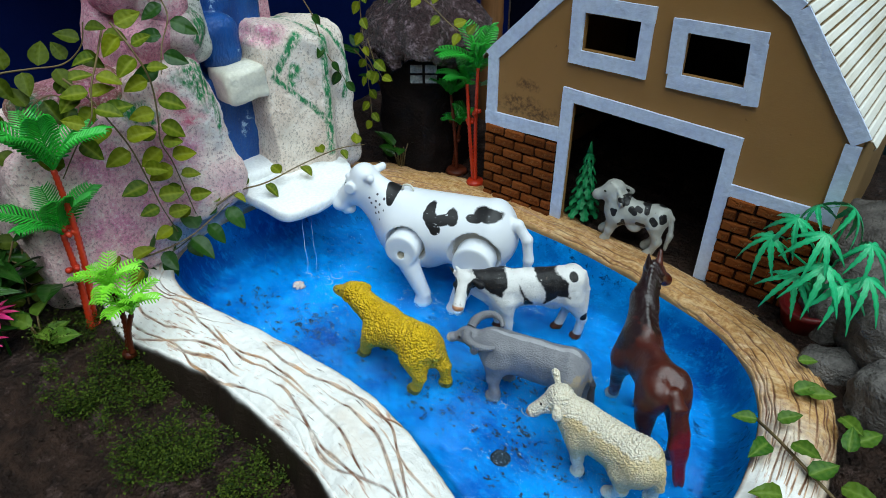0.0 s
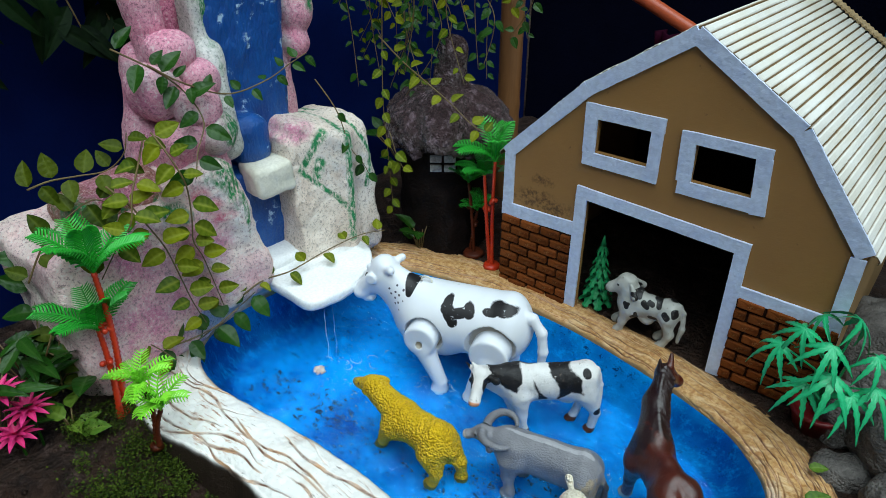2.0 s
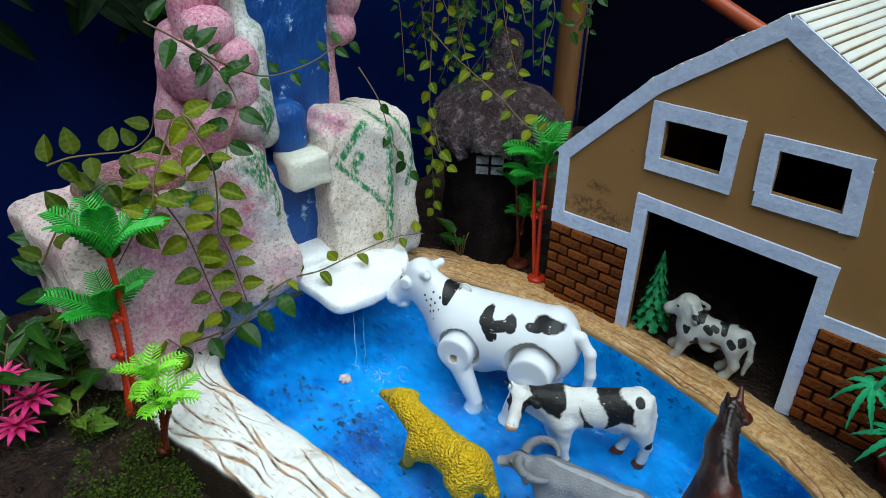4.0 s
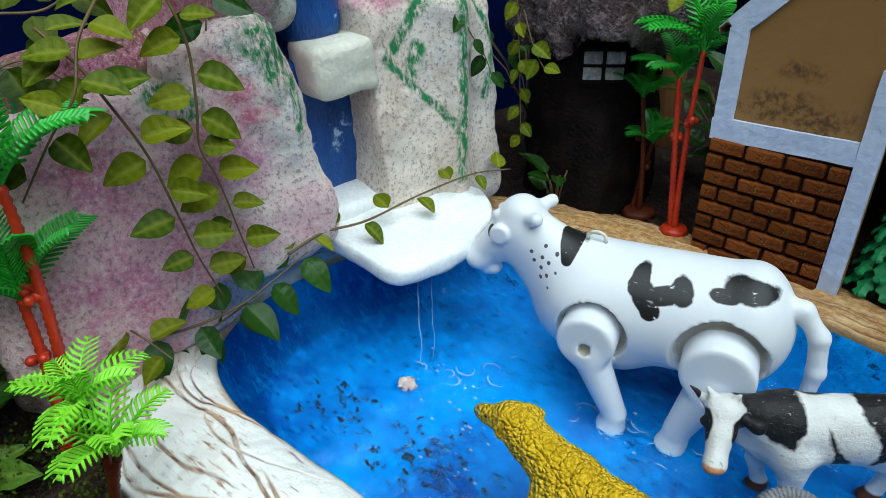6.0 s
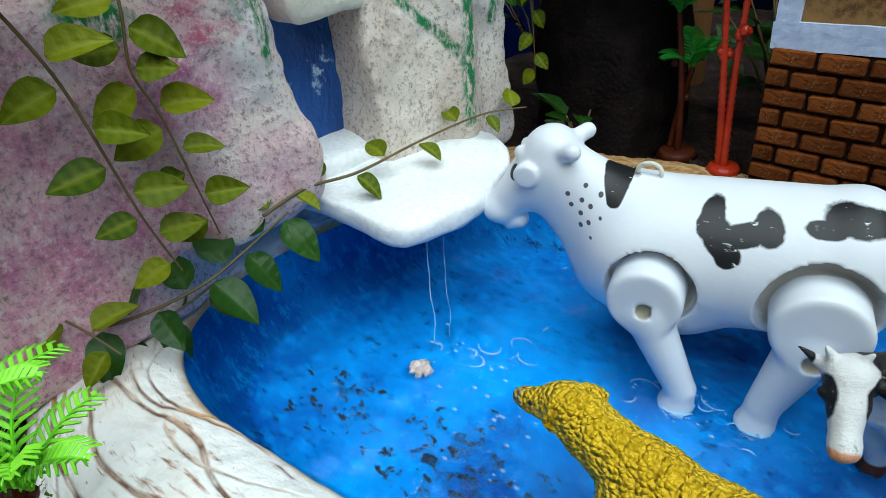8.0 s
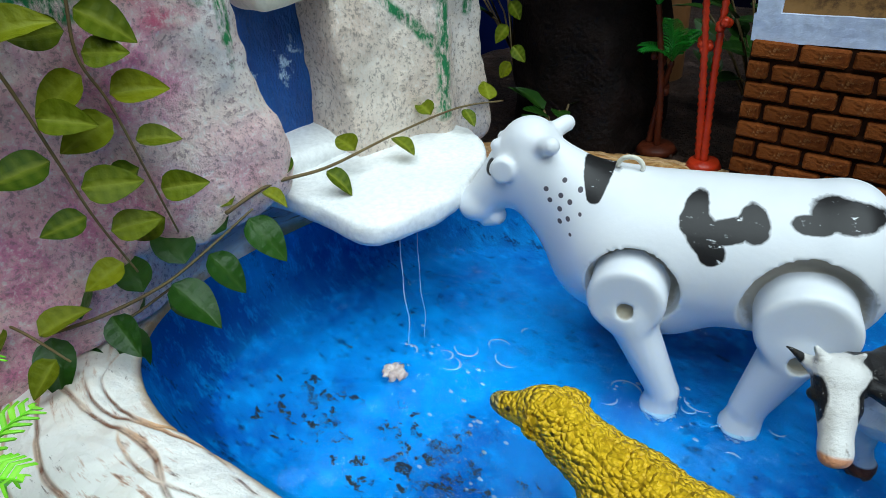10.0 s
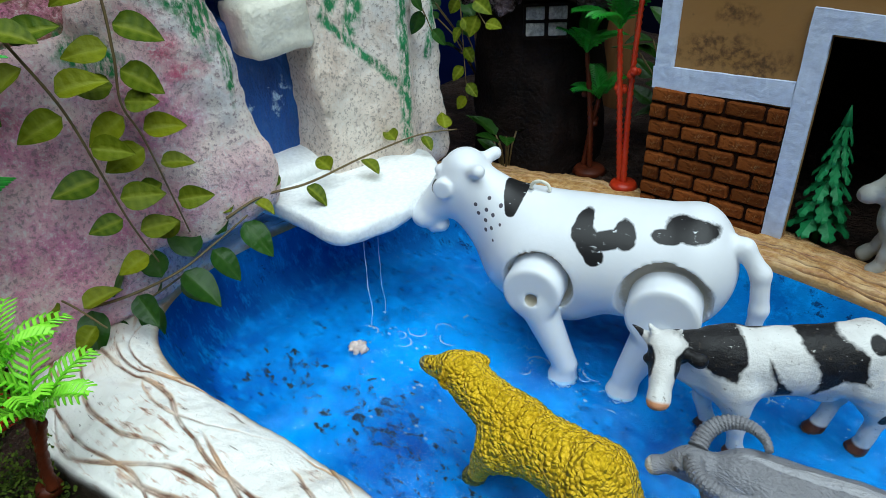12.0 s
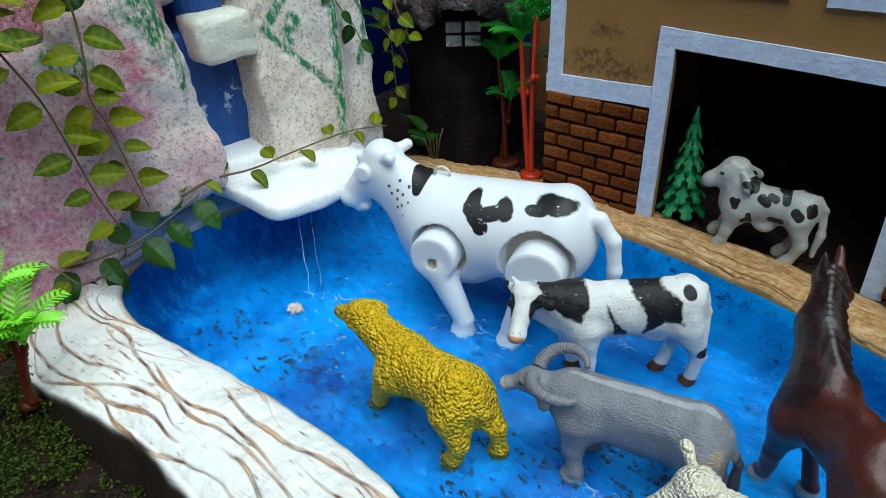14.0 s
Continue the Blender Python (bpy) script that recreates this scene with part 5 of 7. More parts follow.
def small_cow():
    b = [cone((0.026, 0, 0.053), (-0.028, 0, 0.056), 0.0175, 0.0180, 0.86, k=0.008), cone((0.036, 0, 0.064), (-0.036, 0, 0.067), 0.0090, 0.0090, 1.05, k=0.010), ball((0.033, 0, 0.052), (0.0145, 0.0160, 0.0195), k=0.008), ball((-0.035, 0, 0.059), (0.0130, 0.0155, 0.0170), k=0.008),
         cone((0.036, 0.001, 0.060), (0.060, 0.005, 0.069), 0.0150, 0.0100, 0.8, k=0.009), cone((0.040, 0.001, 0.046), (0.058, 0.005, 0.058), 0.0085, 0.0070, 0.6, k=0.008), ball((-0.038, 0.006, 0.070), (0.005, 0.004, 0.004), k=0.006), ball((-0.038, -0.006, 0.070), (0.005, 0.004, 0.004), k=0.006),
         cone((0.0675, 0.0115, 0.0710), (0.0725, 0.0265, 0.0600), 0.0088, 0.0054, k=0.004), ball((0.0738, 0.0300, 0.0570), (0.0056, 0.0056, 0.0048), k=0.003), ball((0.0680, 0.0100, 0.0765), (0.0072, 0.0062, 0.0042), k=0.004),
         ball((0.0655, 0.0200, 0.0685), (0.0020, 0.0026, 0.0024), k=0.002), ball((0.0770, 0.0130, 0.0690), (0.0020, 0.0026, 0.0024), k=0.002),
         cone((0.0620, 0.0130, 0.0735), (0.0530, 0.0185, 0.0715), 0.0022, 0.0040, 0.8, k=0.002), cone((0.0735, 0.0055, 0.0750), (0.0815, -0.0010, 0.0790), 0.0034, 0.0010, 0.8, k=0.002),
         cone((0.0640, 0.0090, 0.0790), (0.0615, 0.0105, 0.0840), 0.0024, 0.0012, k=0.0015), cone((0.0720, 0.0070, 0.0790), (0.0755, 0.0060, 0.0840), 0.0024, 0.0012, k=0.0015),
         cone((-0.046, 0, 0.072), (-0.0505, 0.002, 0.055), 0.0026, 0.0022, k=0.003), cone((-0.0505, 0.002, 0.055), (-0.050, 0.004, 0.034), 0.0022, 0.0034, k=0.002), ball((-0.020, 0, 0.038), (0.010, 0.009, 0.006), k=0.006)]
    b += legs([((0.028, 0.010, 0.046), (0.025, 0.0115, 0.022), (0.022, 0.0115, 0)), ((0.031, -0.009, 0.046), (0.036, -0.010, 0.023), (0.030, -0.010, 0)),
               ((-0.036, 0.009, 0.048), (-0.047, 0.0095, 0.025), (-0.0445, 0.0080, 0)), ((-0.031, -0.009, 0.048), (-0.036, -0.009, 0.025), (-0.028, -0.007, 0))], 0.0105, 0.0044, 0.0056)
    spots = [("field", [(0.058, 0.085), (0.034, 0.085), (0.028, 0.075), (0.028, 0.066), (0.0357, 0.0512), (0.0441, 0.0600), (0.0577, 0.0640)]), ((0.050, 0.002, 0.078), (0.012, 0.014, 0.008)), ((0.0610, 0.0195, 0.0675), (0.0068, 0.0078, 0.0085)), ((0.0560, 0.0165, 0.0720), (0.0080, 0.0065, 0.0055)),
             ((0.0795, 0.0145, 0.0690), (0.0066, 0.0090, 0.0100)), ((0.0800, 0.0010, 0.0790), (0.0030, 0.0060, 0.0060)), ((0.0530, 0.0185, 0.0715), (0.0060, 0.0050, 0.0060)),
             ("field", [(0.0073, 0.083), (-0.0051, 0.083), (-0.0206, 0.0760), (-0.0281, 0.0700), (-0.0307, 0.0549), (-0.0199, 0.0555), (-0.0089, 0.0607), (0.0008, 0.0740)]), ("field", [(-0.0089, 0.0620), (-0.0073, 0.0456), (-0.0199, 0.0555), (-0.0200, 0.0640)]),
             ("field", [(0.0176, 0.0690), (0.0010, 0.0435), (0.0100, 0.0440), (0.0135, 0.0520)]), ((-0.034, 0.007, 0.0735), (0.0048, 0.009, 0.0042)), ((-0.047, 0.013, 0.030), (0.0042, 0.006, 0.0042)), ((0.030, -0.012, 0.066), (0.022, 0.012, 0.014))]
    mat = painted("white and black painted figure", (0.80, 0.79, 0.77), (0.70, 0.68, 0.66), [(BLACK, spots, 0.16), ((0.72, 0.33, 0.18), [((0.0752, 0.0325, 0.0552), (0.0066, 0.0056, 0.0048))], 0.05), ((0.10, 0.03, 0.015), [((x, y, 0.0), (0.010, 0.010, 0.007)) for x, y in ((0.022, 0.0115), (0.030, -0.010), (-0.0445, 0.008), (-0.028, -0.007))], 0.0)], 0.42, 0.0009, 400, 60, coat=0.03, dirt=(0.14, 0.10, 0.07), fur="hair", spec=0.28)
    figure("toy_cow", b, 0.0010, 0.005, mat, pose(-0.2822, 0.4273, 0, 0, 0, 222) @ Matrix.Scale(0.94, 4), "small black and white painted toy cow standing in the pond", "toy cow", lumps(120, 0.0007, 4))


def yellow_sheep():
    b = [cone((0.012, 0, 0.0385), (-0.020, 0, 0.0395), 0.0158, 0.0168, 0.9, k=0.008), ball((-0.0265, 0, 0.0390), (0.0110, 0.0150, 0.0165), k=0.008), ball((0.019, 0, 0.0375), (0.0130, 0.0130, 0.0155), k=0.008), cone((0.020, 0.000, 0.0410), (0.048, 0.002, 0.0545), 0.0142, 0.0104, 0.9, k=0.006),
         cone((0.0545, 0.003, 0.0570), (0.0675, 0.0045, 0.0530), 0.0090, 0.0054, 0.9, k=0.004), ball((0.0722, 0.0047, 0.0523), (0.0044, 0.0040, 0.0038), k=0.003), ball((0.0535, 0.0025, 0.0620), (0.0078, 0.0072, 0.0042), k=0.004),
         cone((0.0485, -0.0050, 0.0610), (0.0462, -0.0080, 0.0600), 0.0030, 0.0024, k=0.002), ball((0.0648, 0.0080, 0.0565), (0.0020, 0.0016, 0.0016), k=0.002),
         cone((-0.036, 0.000, 0.045), (-0.0400, -0.001, 0.036), 0.0040, 0.0034, k=0.003)]
    b += legs([((0.022, 0.0090, 0.032), (0.031, 0.0100, 0.016), (0.0365, 0.0090, 0)), ((0.017, -0.009, 0.032), (0.026, -0.010, 0.016), (0.0290, -0.011, 0)), ((-0.025, 0.0095, 0.032), (-0.033, 0.0115, 0.018), (-0.0285, 0.0125, 0)), ((-0.028, -0.009, 0.032), (-0.041, -0.0100, 0.019), (-0.0435, -0.0105, 0))], 0.0108, 0.0048, 0.0062)
    base = lumps(80, 0.0007, 3)
    sway = lumps(60, 0.6, 9)
    rows = lambda P: -0.0008 * np.abs(np.sin(math.pi * (P[:, 0] * 0.9 - P[:, 2] * 0.45) / 0.0062 + sway(P))) ** 0.6 * (P[:, 2] > 0.020) * (P[:, 0] < 0.052)
    knobs = curls(0.0030, 0.0010, 0.038, 0.014, 0.056)
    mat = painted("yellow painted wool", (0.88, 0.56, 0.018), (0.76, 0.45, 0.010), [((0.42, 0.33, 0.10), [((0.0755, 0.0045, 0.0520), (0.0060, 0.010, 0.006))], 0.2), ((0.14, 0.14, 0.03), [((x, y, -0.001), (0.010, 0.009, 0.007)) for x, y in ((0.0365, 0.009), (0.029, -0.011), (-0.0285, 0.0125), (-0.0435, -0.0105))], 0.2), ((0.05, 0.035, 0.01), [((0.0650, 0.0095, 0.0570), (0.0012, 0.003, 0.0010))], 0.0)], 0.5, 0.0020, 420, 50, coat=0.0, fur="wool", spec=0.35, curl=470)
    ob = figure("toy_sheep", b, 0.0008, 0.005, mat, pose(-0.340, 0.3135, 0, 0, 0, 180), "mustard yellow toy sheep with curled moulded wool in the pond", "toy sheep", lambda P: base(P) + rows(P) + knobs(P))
    # curled horns, flat against the cheeks
    arcs = [[(0.0540 + 0.0040 * math.cos(a) * (1 - a / 14), 0.003 + s * (0.0070 + 0.0003 * a), 0.0562 + 0.0046 * math.sin(a) * (1 - a / 14)) for a in np.linspace(1.4, 6.9, 12)] for s in (1, -1)]
    add_horns(ob, arcs, 0.0022, 11)


def buffalo():
    b = [cone((0.028, 0.0, 0.0385), (-0.026, 0, 0.0380), 0.0172, 0.0180, 0.82, k=0.008), cone((0.032, 0, 0.0462), (-0.030, 0, 0.0472), 0.0092, 0.0100, 1.0, k=0.009), ball((-0.034, 0, 0.0380), (0.0122, 0.0150, 0.0170), k=0.008),
         cone((0.034, 0.001, 0.0430), (0.054, 0.004, 0.0470), 0.0112, 0.0074, 0.85, k=0.008), cone((0.053, 0.004, 0.0485), (0.0655, 0.0065, 0.0440), 0.0068, 0.0040, 0.9, k=0.005), ball((0.0678, 0.0070, 0.0432), (0.0042, 0.0044, 0.0038), k=0.002), ball((0.0585, 0.0102, 0.0492), (0.0020, 0.0020, 0.0020), k=0.002),
         cone((0.0485, 0.0095, 0.0460), (0.0440, 0.0150, 0.0430), 0.0020, 0.0032, 0.8, k=0.002),
         cone((-0.044, 0, 0.047), (-0.0510, 0.001, 0.032), 0.0028, 0.0022, k=0.003), cone((-0.0510, 0.001, 0.032), (-0.0520, 0.002, 0.006), 0.0022, 0.0034, k=0.002), ball((-0.033, 0.009, 0.0490), (0.0055, 0.0045, 0.0045), k=0.004), ball((-0.033, -0.009, 0.0490), (0.0055, 0.0045, 0.0045), k=0.004), ball((0.022, 0.011, 0.0390), (0.008, 0.007, 0.014), k=0.004), ball((-0.028, 0.011, 0.0385), (0.009, 0.007, 0.012), k=0.004)]
    # the spine stands out as a thin ridge
    spine = spline([(0.022, 0, 0.0560), (0.012, 0.001, 0.0570), (-0.006, 0.001, 0.0572), (-0.024, 0, 0.0573), (-0.038, 0, 0.0540), (-0.045, 0, 0.0470)], 16)
    b += [cone(p, q, 0.0014, 0.0014, k=0.0018) for p, q in zip(spine, spine[1:])]
    b += legs([((0.027, 0.010, 0.033), (0.027, 0.0125, 0.018), (0.0245, 0.0155, 0)), ((0.023, -0.010, 0.033), (0.024, -0.012, 0.019), (0.021, -0.012, 0)), ((-0.034, 0.010, 0.038), (-0.040, 0.012, 0.020), (-0.034, 0.012, 0)), ((-0.035, -0.010, 0.038), (-0.042, -0.011, 0.020), (-0.046, -0.013, 0))], 0.0105, 0.0048, 0.0064)
    mat = painted("grey painted figure", (0.255, 0.255, 0.28), (0.17, 0.168, 0.185), [((0.40, 0.40, 0.43), [((-0.006, 0, 0.0590), (0.044, 0.0030, 0.0036))], 0.2), ((0.34, 0.27, 0.19), [((-0.036, 0.010, 0.034), (0.014, 0.02, 0.013))], 0.4), ((0.50, 0.46, 0.43), [((0.0705, 0.0080, 0.0425), (0.0042, 0.006, 0.0042))], 0.1), ((0.05, 0.045, 0.05), [((-0.052, 0.001, 0.016), (0.004, 0.006, 0.026)), ((0.0587, 0.0120, 0.0495), (0.0014, 0.002, 0.0014))], 0.0)], 0.40, 0.0011, 900, 40, coat=0.05, fur="hide", dirt=(0.10, 0.09, 0.09))
    ob = figure("toy_buffalo", b, 0.00075, 0.005, mat, pose(-0.238, 0.3605, 0, 0, 0, 196), "grey toy water buffalo with curved ridged horns in the pond", "toy buffalo", lumps(95, 0.0009, 6))
    arcs = [[(0.0530 - 0.0130 * (1 - math.cos(a)), 0.004 + s * (0.0040 + 0.0120 * math.sin(a)), 0.0540 + 0.0040 * math.sin(a) - (0.0050 if s > 0 else -0.0060) * math.sin(a * 0.6)) for a in np.linspace(0, 2.9, 12)] for s in (1, -1)]
    add_horns(ob, arcs, 0.0042, 24)


def white_sheep():
    b = [cone((0.018, 0, 0.042), (-0.028, 0, 0.0425), 0.0170, 0.0180, 0.9, k=0.007), ball((-0.033, 0, 0.041), (0.0135, 0.016, 0.0175), k=0.007), cone((0.020, 0, 0.044), (0.036, 0.004, 0.055), 0.0140, 0.0105, 0.9, k=0.007),
         cone((0.039, 0.006, 0.056), (0.0480, 0.0160, 0.0475), 0.0086, 0.0052, 0.9, k=0.005), ball((0.0500, 0.0185, 0.0450), (0.0048, 0.0050, 0.0044), k=0.003), ball((0.037, 0.003, 0.0625), (0.0085, 0.0085, 0.0052), k=0.004),
         cone((0.044, -0.003, 0.062), (0.0500, -0.0070, 0.0670), 0.0022, 0.0036, 0.8, k=0.002), cone((0.034, 0.0120, 0.059), (0.0290, 0.0180, 0.0550), 0.0022, 0.0038, 0.8, k=0.002), ball((0.0440, 0.0135, 0.0545), (0.0018, 0.0020, 0.0018), k=0.002), cone((-0.046, 0, 0.045), (-0.049, 0, 0.03), 0.0045, 0.0035, k=0.003)]
    b += legs([((0.014, 0.009, 0.034), (0.012, 0.009, 0.016), (0.0095, 0.0080, 0)), ((0.020, -0.009, 0.034), (0.022, -0.010, 0.016), (0.019, -0.010, 0)), ((-0.024, 0.010, 0.032), (-0.027, 0.010, 0.017), (-0.0180, 0.0075, 0)), ((-0.036, -0.009, 0.032), (-0.043, -0.010, 0.017), (-0.0415, -0.0115, 0))], 0.0088, 0.0042, 0.0056)
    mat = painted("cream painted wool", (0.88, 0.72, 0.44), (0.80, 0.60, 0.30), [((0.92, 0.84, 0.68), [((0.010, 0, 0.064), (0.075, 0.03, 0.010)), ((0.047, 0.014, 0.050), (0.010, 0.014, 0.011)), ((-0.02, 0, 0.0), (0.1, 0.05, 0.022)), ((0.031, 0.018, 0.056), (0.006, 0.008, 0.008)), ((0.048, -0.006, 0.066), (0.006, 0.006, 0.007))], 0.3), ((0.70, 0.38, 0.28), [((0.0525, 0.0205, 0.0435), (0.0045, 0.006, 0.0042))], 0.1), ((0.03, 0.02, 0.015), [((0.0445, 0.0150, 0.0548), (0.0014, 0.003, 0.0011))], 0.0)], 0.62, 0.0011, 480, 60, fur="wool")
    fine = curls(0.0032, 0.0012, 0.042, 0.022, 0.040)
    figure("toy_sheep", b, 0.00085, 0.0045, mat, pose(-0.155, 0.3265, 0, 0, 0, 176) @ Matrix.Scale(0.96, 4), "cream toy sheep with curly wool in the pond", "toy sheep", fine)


def horse():
    b = [cone((0.024, 0, 0.062), (-0.010, 0, 0.064), 0.0170, 0.0160, 0.92, k=0.006), ball((-0.020, 0.0075, 0.066), (0.0165, 0.0115, 0.0160), k=0.003), ball((-0.020, -0.0075, 0.066), (0.0165, 0.0115, 0.0160), k=0.003), cone((0.024, 0, 0.074), (-0.014, 0, 0.077), 0.0075, 0.007, 0.9, k=0.008), ball((0.026, 0, 0.060), (0.013, 0.0165, 0.019), k=0.006),
         cone((0.026, 0, 0.068), (0.050, -0.009, 0.088), 0.0165, 0.0115, 0.82, k=0.008), cone((0.050, -0.009, 0.088), (0.070, -0.021, 0.103), 0.0115, 0.0080, 0.82, k=0.006), cone((0.032, 0, 0.054), (0.042, -0.005, 0.070), 0.010, 0.008, 0.8, k=0.006),
         cone((0.072, -0.0225, 0.1025), (0.079, -0.0370, 0.0885), 0.0082, 0.0052, 0.85, k=0.004), ball((0.0798, -0.0388, 0.0860), (0.0052, 0.0056, 0.0052), k=0.003), ball((0.075, -0.026, 0.098), (0.007, 0.006, 0.008), k=0.004),
         cone((0.069, -0.0165, 0.108), (0.071, -0.0155, 0.119), 0.0034, 0.0012, k=0.0015), cone((0.073, -0.0265, 0.108), (0.078, -0.0285, 0.117), 0.0034, 0.0012, k=0.0015)]
    # mane: a line of overlapping locks on both sides of the crest, and a long tail of strands
    for i in range(17):
        t = i / 16
        p = Vector((0.022 + 0.048 * t, -0.003 - 0.016 * t * t - 0.002 * t, 0.0845 + 0.0265 * t))
        for s in (1, -1):
            b.append(cone(p, p + Vector((-0.007, s * (0.0075 - 0.002 * t), -0.0085 + 0.001 * (i % 3))), 0.0022, 0.0013, k=0.0009))
    for i, (dy, r) in enumerate(((-0.0035, 0.0032), (-0.0005, 0.0040), (0.003, 0.0034), (-0.002, 0.003))):
        b += [cone((-0.033, dy * 0.4, 0.074), (-0.0405, dy - 0.002, 0.067), 0.0030, r * 0.85, k=0.002), cone((-0.0405, dy - 0.002, 0.067), (-0.0470, dy * 1.4 - 0.005, 0.038), r * 0.85, r * 1.1, k=0.0010), cone((-0.0470, dy * 1.4 - 0.005, 0.038), (-0.0515 - 0.001 * i, dy * 0.8 - 0.0095, 0.002), r * 1.1, 0.0012, k=0.0010)]
    b += legs([((0.026, 0.011, 0.054), (0.032, 0.010, 0.028), (0.0390, 0.0070, 0)), ((0.026, -0.010, 0.054), (0.034, -0.011, 0.028), (0.026, -0.012, 0)), ((-0.022, 0.011, 0.054), (-0.028, 0.012, 0.028), (-0.016, 0.013, 0)), ((-0.024, -0.010, 0.054), (-0.034, -0.011, 0.028), (-0.030, -0.012, 0))], 0.0095, 0.0042, 0.0060)
    mat = painted("glossy brown figure", (0.090, 0.015, 0.006), (0.045, 0.007, 0.004), [((0.016, 0.004, 0.004), [((0.052, -0.010, 0.098), (0.040, 0.020, 0.026)), ((0.030, 0, 0.074), (0.015, 0.026, 0.014)), ((0.034, 0, 0.044), (0.014, 0.03, 0.012))], 0.3), ((0.030, 0.006, 0.004), [((-0.026, 0, 0.040), (0.03, 0.03, 0.016))], 0.3), ((0.17, 0.008, 0.010), [((-0.050, -0.008, 0.020), (0.012, 0.016, 0.034))], 0.2), ((0.16, 0.012, 0.010), [((0.036, 0.008, 0.014), (0.012, 0.012, 0.012))], 0.2), ((0.40, 0.37, 0.32), [((x, y, 0.0), (0.010, 0.010, 0.005)) for x, y in ((0.039, 0.007), (0.026, -0.012), (-0.016, 0.013), (-0.030, -0.012))], 0.0)], 0.30, 0.0008, 260, 70, coat=0.3, fur="hair", spec=0.5)
    figure("toy_horse", b, 0.0010, 0.004, mat, pose(-0.150, 0.385, 0, 0, 0, 138), "glossy dark brown toy horse with long tail in the pond", "toy horse", lumps(75, 0.0010, 2))


def calf():
    b = [cone((0.010, 0, 0.034), (-0.024, 0, 0.036), 0.0135, 0.0120, 0.85, k=0.006), ball((0.014, 0, 0.034), (0.0118, 0.0120, 0.0155), k=0.006), cone((0.012, 0, 0.042), (0.019, 0.001, 0.052), 0.0120, 0.0098, 0.9, k=0.006),
         cone((0.0200, 0.001, 0.054), (0.0325, 0.003, 0.0475), 0.0086, 0.0056, 0.95, k=0.005), ball((0.0345, 0.0035, 0.0460), (0.0046, 0.0050, 0.0042), k=0.003), ball((0.0185, 0, 0.0595), (0.0075, 0.0075, 0.0042), k=0.004), cone((0.012, 0.0085, 0.0560), (0.0065, 0.0125, 0.0480), 0.0022, 0.0038, 0.7, k=0.0015), cone((0.012, -0.0085, 0.0560), (0.0065, -0.0125, 0.0500), 0.0022, 0.0038, 0.7, k=0.0015),
         cone((0.021, 0.005, 0.0600), (0.0225, 0.006, 0.0635), 0.0018, 0.0010, k=0.001), ball((0.0255, 0.0075, 0.0545), (0.0018, 0.0014, 0.0014), k=0.001),
         ball((-0.027, 0, 0.0365), (0.0100, 0.0115, 0.0125), k=0.005), cone((-0.035, 0, 0.046), (-0.0400, 0.001, 0.039), 0.0020, 0.0018, k=0.003), cone((-0.0400, 0.001, 0.039), (-0.0410, 0.002, 0.022), 0.0018, 0.0026, k=0.002), cone((-0.0410, 0.002, 0.022), (-0.0390, 0.003, 0.006), 0.0030, 0.0016, k=0.002), ball((-0.006, 0.003, 0.0210), (0.0070, 0.006, 0.0048), k=0.004)]
    b += legs([((0.012, 0.007, 0.028), (0.016, 0.008, 0.014), (0.0190, 0.0075, 0.001)), ((0.014, -0.006, 0.028), (0.020, -0.007, 0.015), (0.0260, -0.0070, 0.003)), ((-0.026, 0.007, 0.030), (-0.031, 0.008, 0.014), (-0.0250, 0.008, -0.003)), ((-0.024, -0.007, 0.030), (-0.027, -0.008, 0.014), (-0.0190, -0.007, -0.003))], 0.0070, 0.0037, 0.0046)
    sp = [("line", (0.0095, 0.0515), (0.0045, 0.0515), 0.0022), ("line", (0.0045, 0.0515), (0.0030, 0.0470), 0.0022), ("line", (0.0150, 0.0385), (0.0130, 0.0350), 0.0022), ("line", (0.0118, 0.0390), (0.0130, 0.0350), 0.0018), ("line", (-0.0020, 0.0420), (-0.0055, 0.0400), 0.0030), ("line", (-0.0070, 0.0440), (-0.0105, 0.0430), 0.0022),
          ("line", (-0.0160, 0.0470), (-0.0170, 0.0430), 0.0026), ("line", (0.0065, 0.0250), (0.0035, 0.0270), 0.0018), ("line", (0.0040, 0.0300), (0.0030, 0.0240), 0.0016), ("line", (-0.0100, 0.0290), (-0.0160, 0.0285), 0.0024), ("line", (-0.0240, 0.0380), (-0.0265, 0.0360), 0.0030), ("line", (-0.0320, 0.0420), (-0.0335, 0.0380), 0.0028),
          ((-0.014, -0.002, 0.0485), (0.004, 0.008, 0.003)), ((-0.028, -0.003, 0.0480), (0.004, 0.006, 0.003))]
    # white paint greyed in its colour for the shade of the doorway
    mat = painted("spotted figure", (0.50, 0.50, 0.46), (0.38, 0.38, 0.34), [(BLACK, sp, 0.14), ((0.02, 0.02, 0.02), [((0.0257, 0.0090, 0.0547), (0.0016, 0.002, 0.0011))], 0.0), ((0.34, 0.28, 0.25), [((0.0385, 0.0045, 0.0450), (0.0025, 0.004, 0.003))], 0.0)], 0.4, 0.0006, 500, 70, dirt=(0.2, 0.17, 0.12), fur="hair")
    figure("toy_calf", b, 0.0008, 0.004, mat, pose(-0.260, 0.5565, 0.0475, 0, 0, 190), "small white toy calf with black spots in the barn doorway", "toy calf", lumps(140, 0.0006, 3))


big_cow()
small_cow()
yellow_sheep()
buffalo()
white_sheep()
horse()
calf()


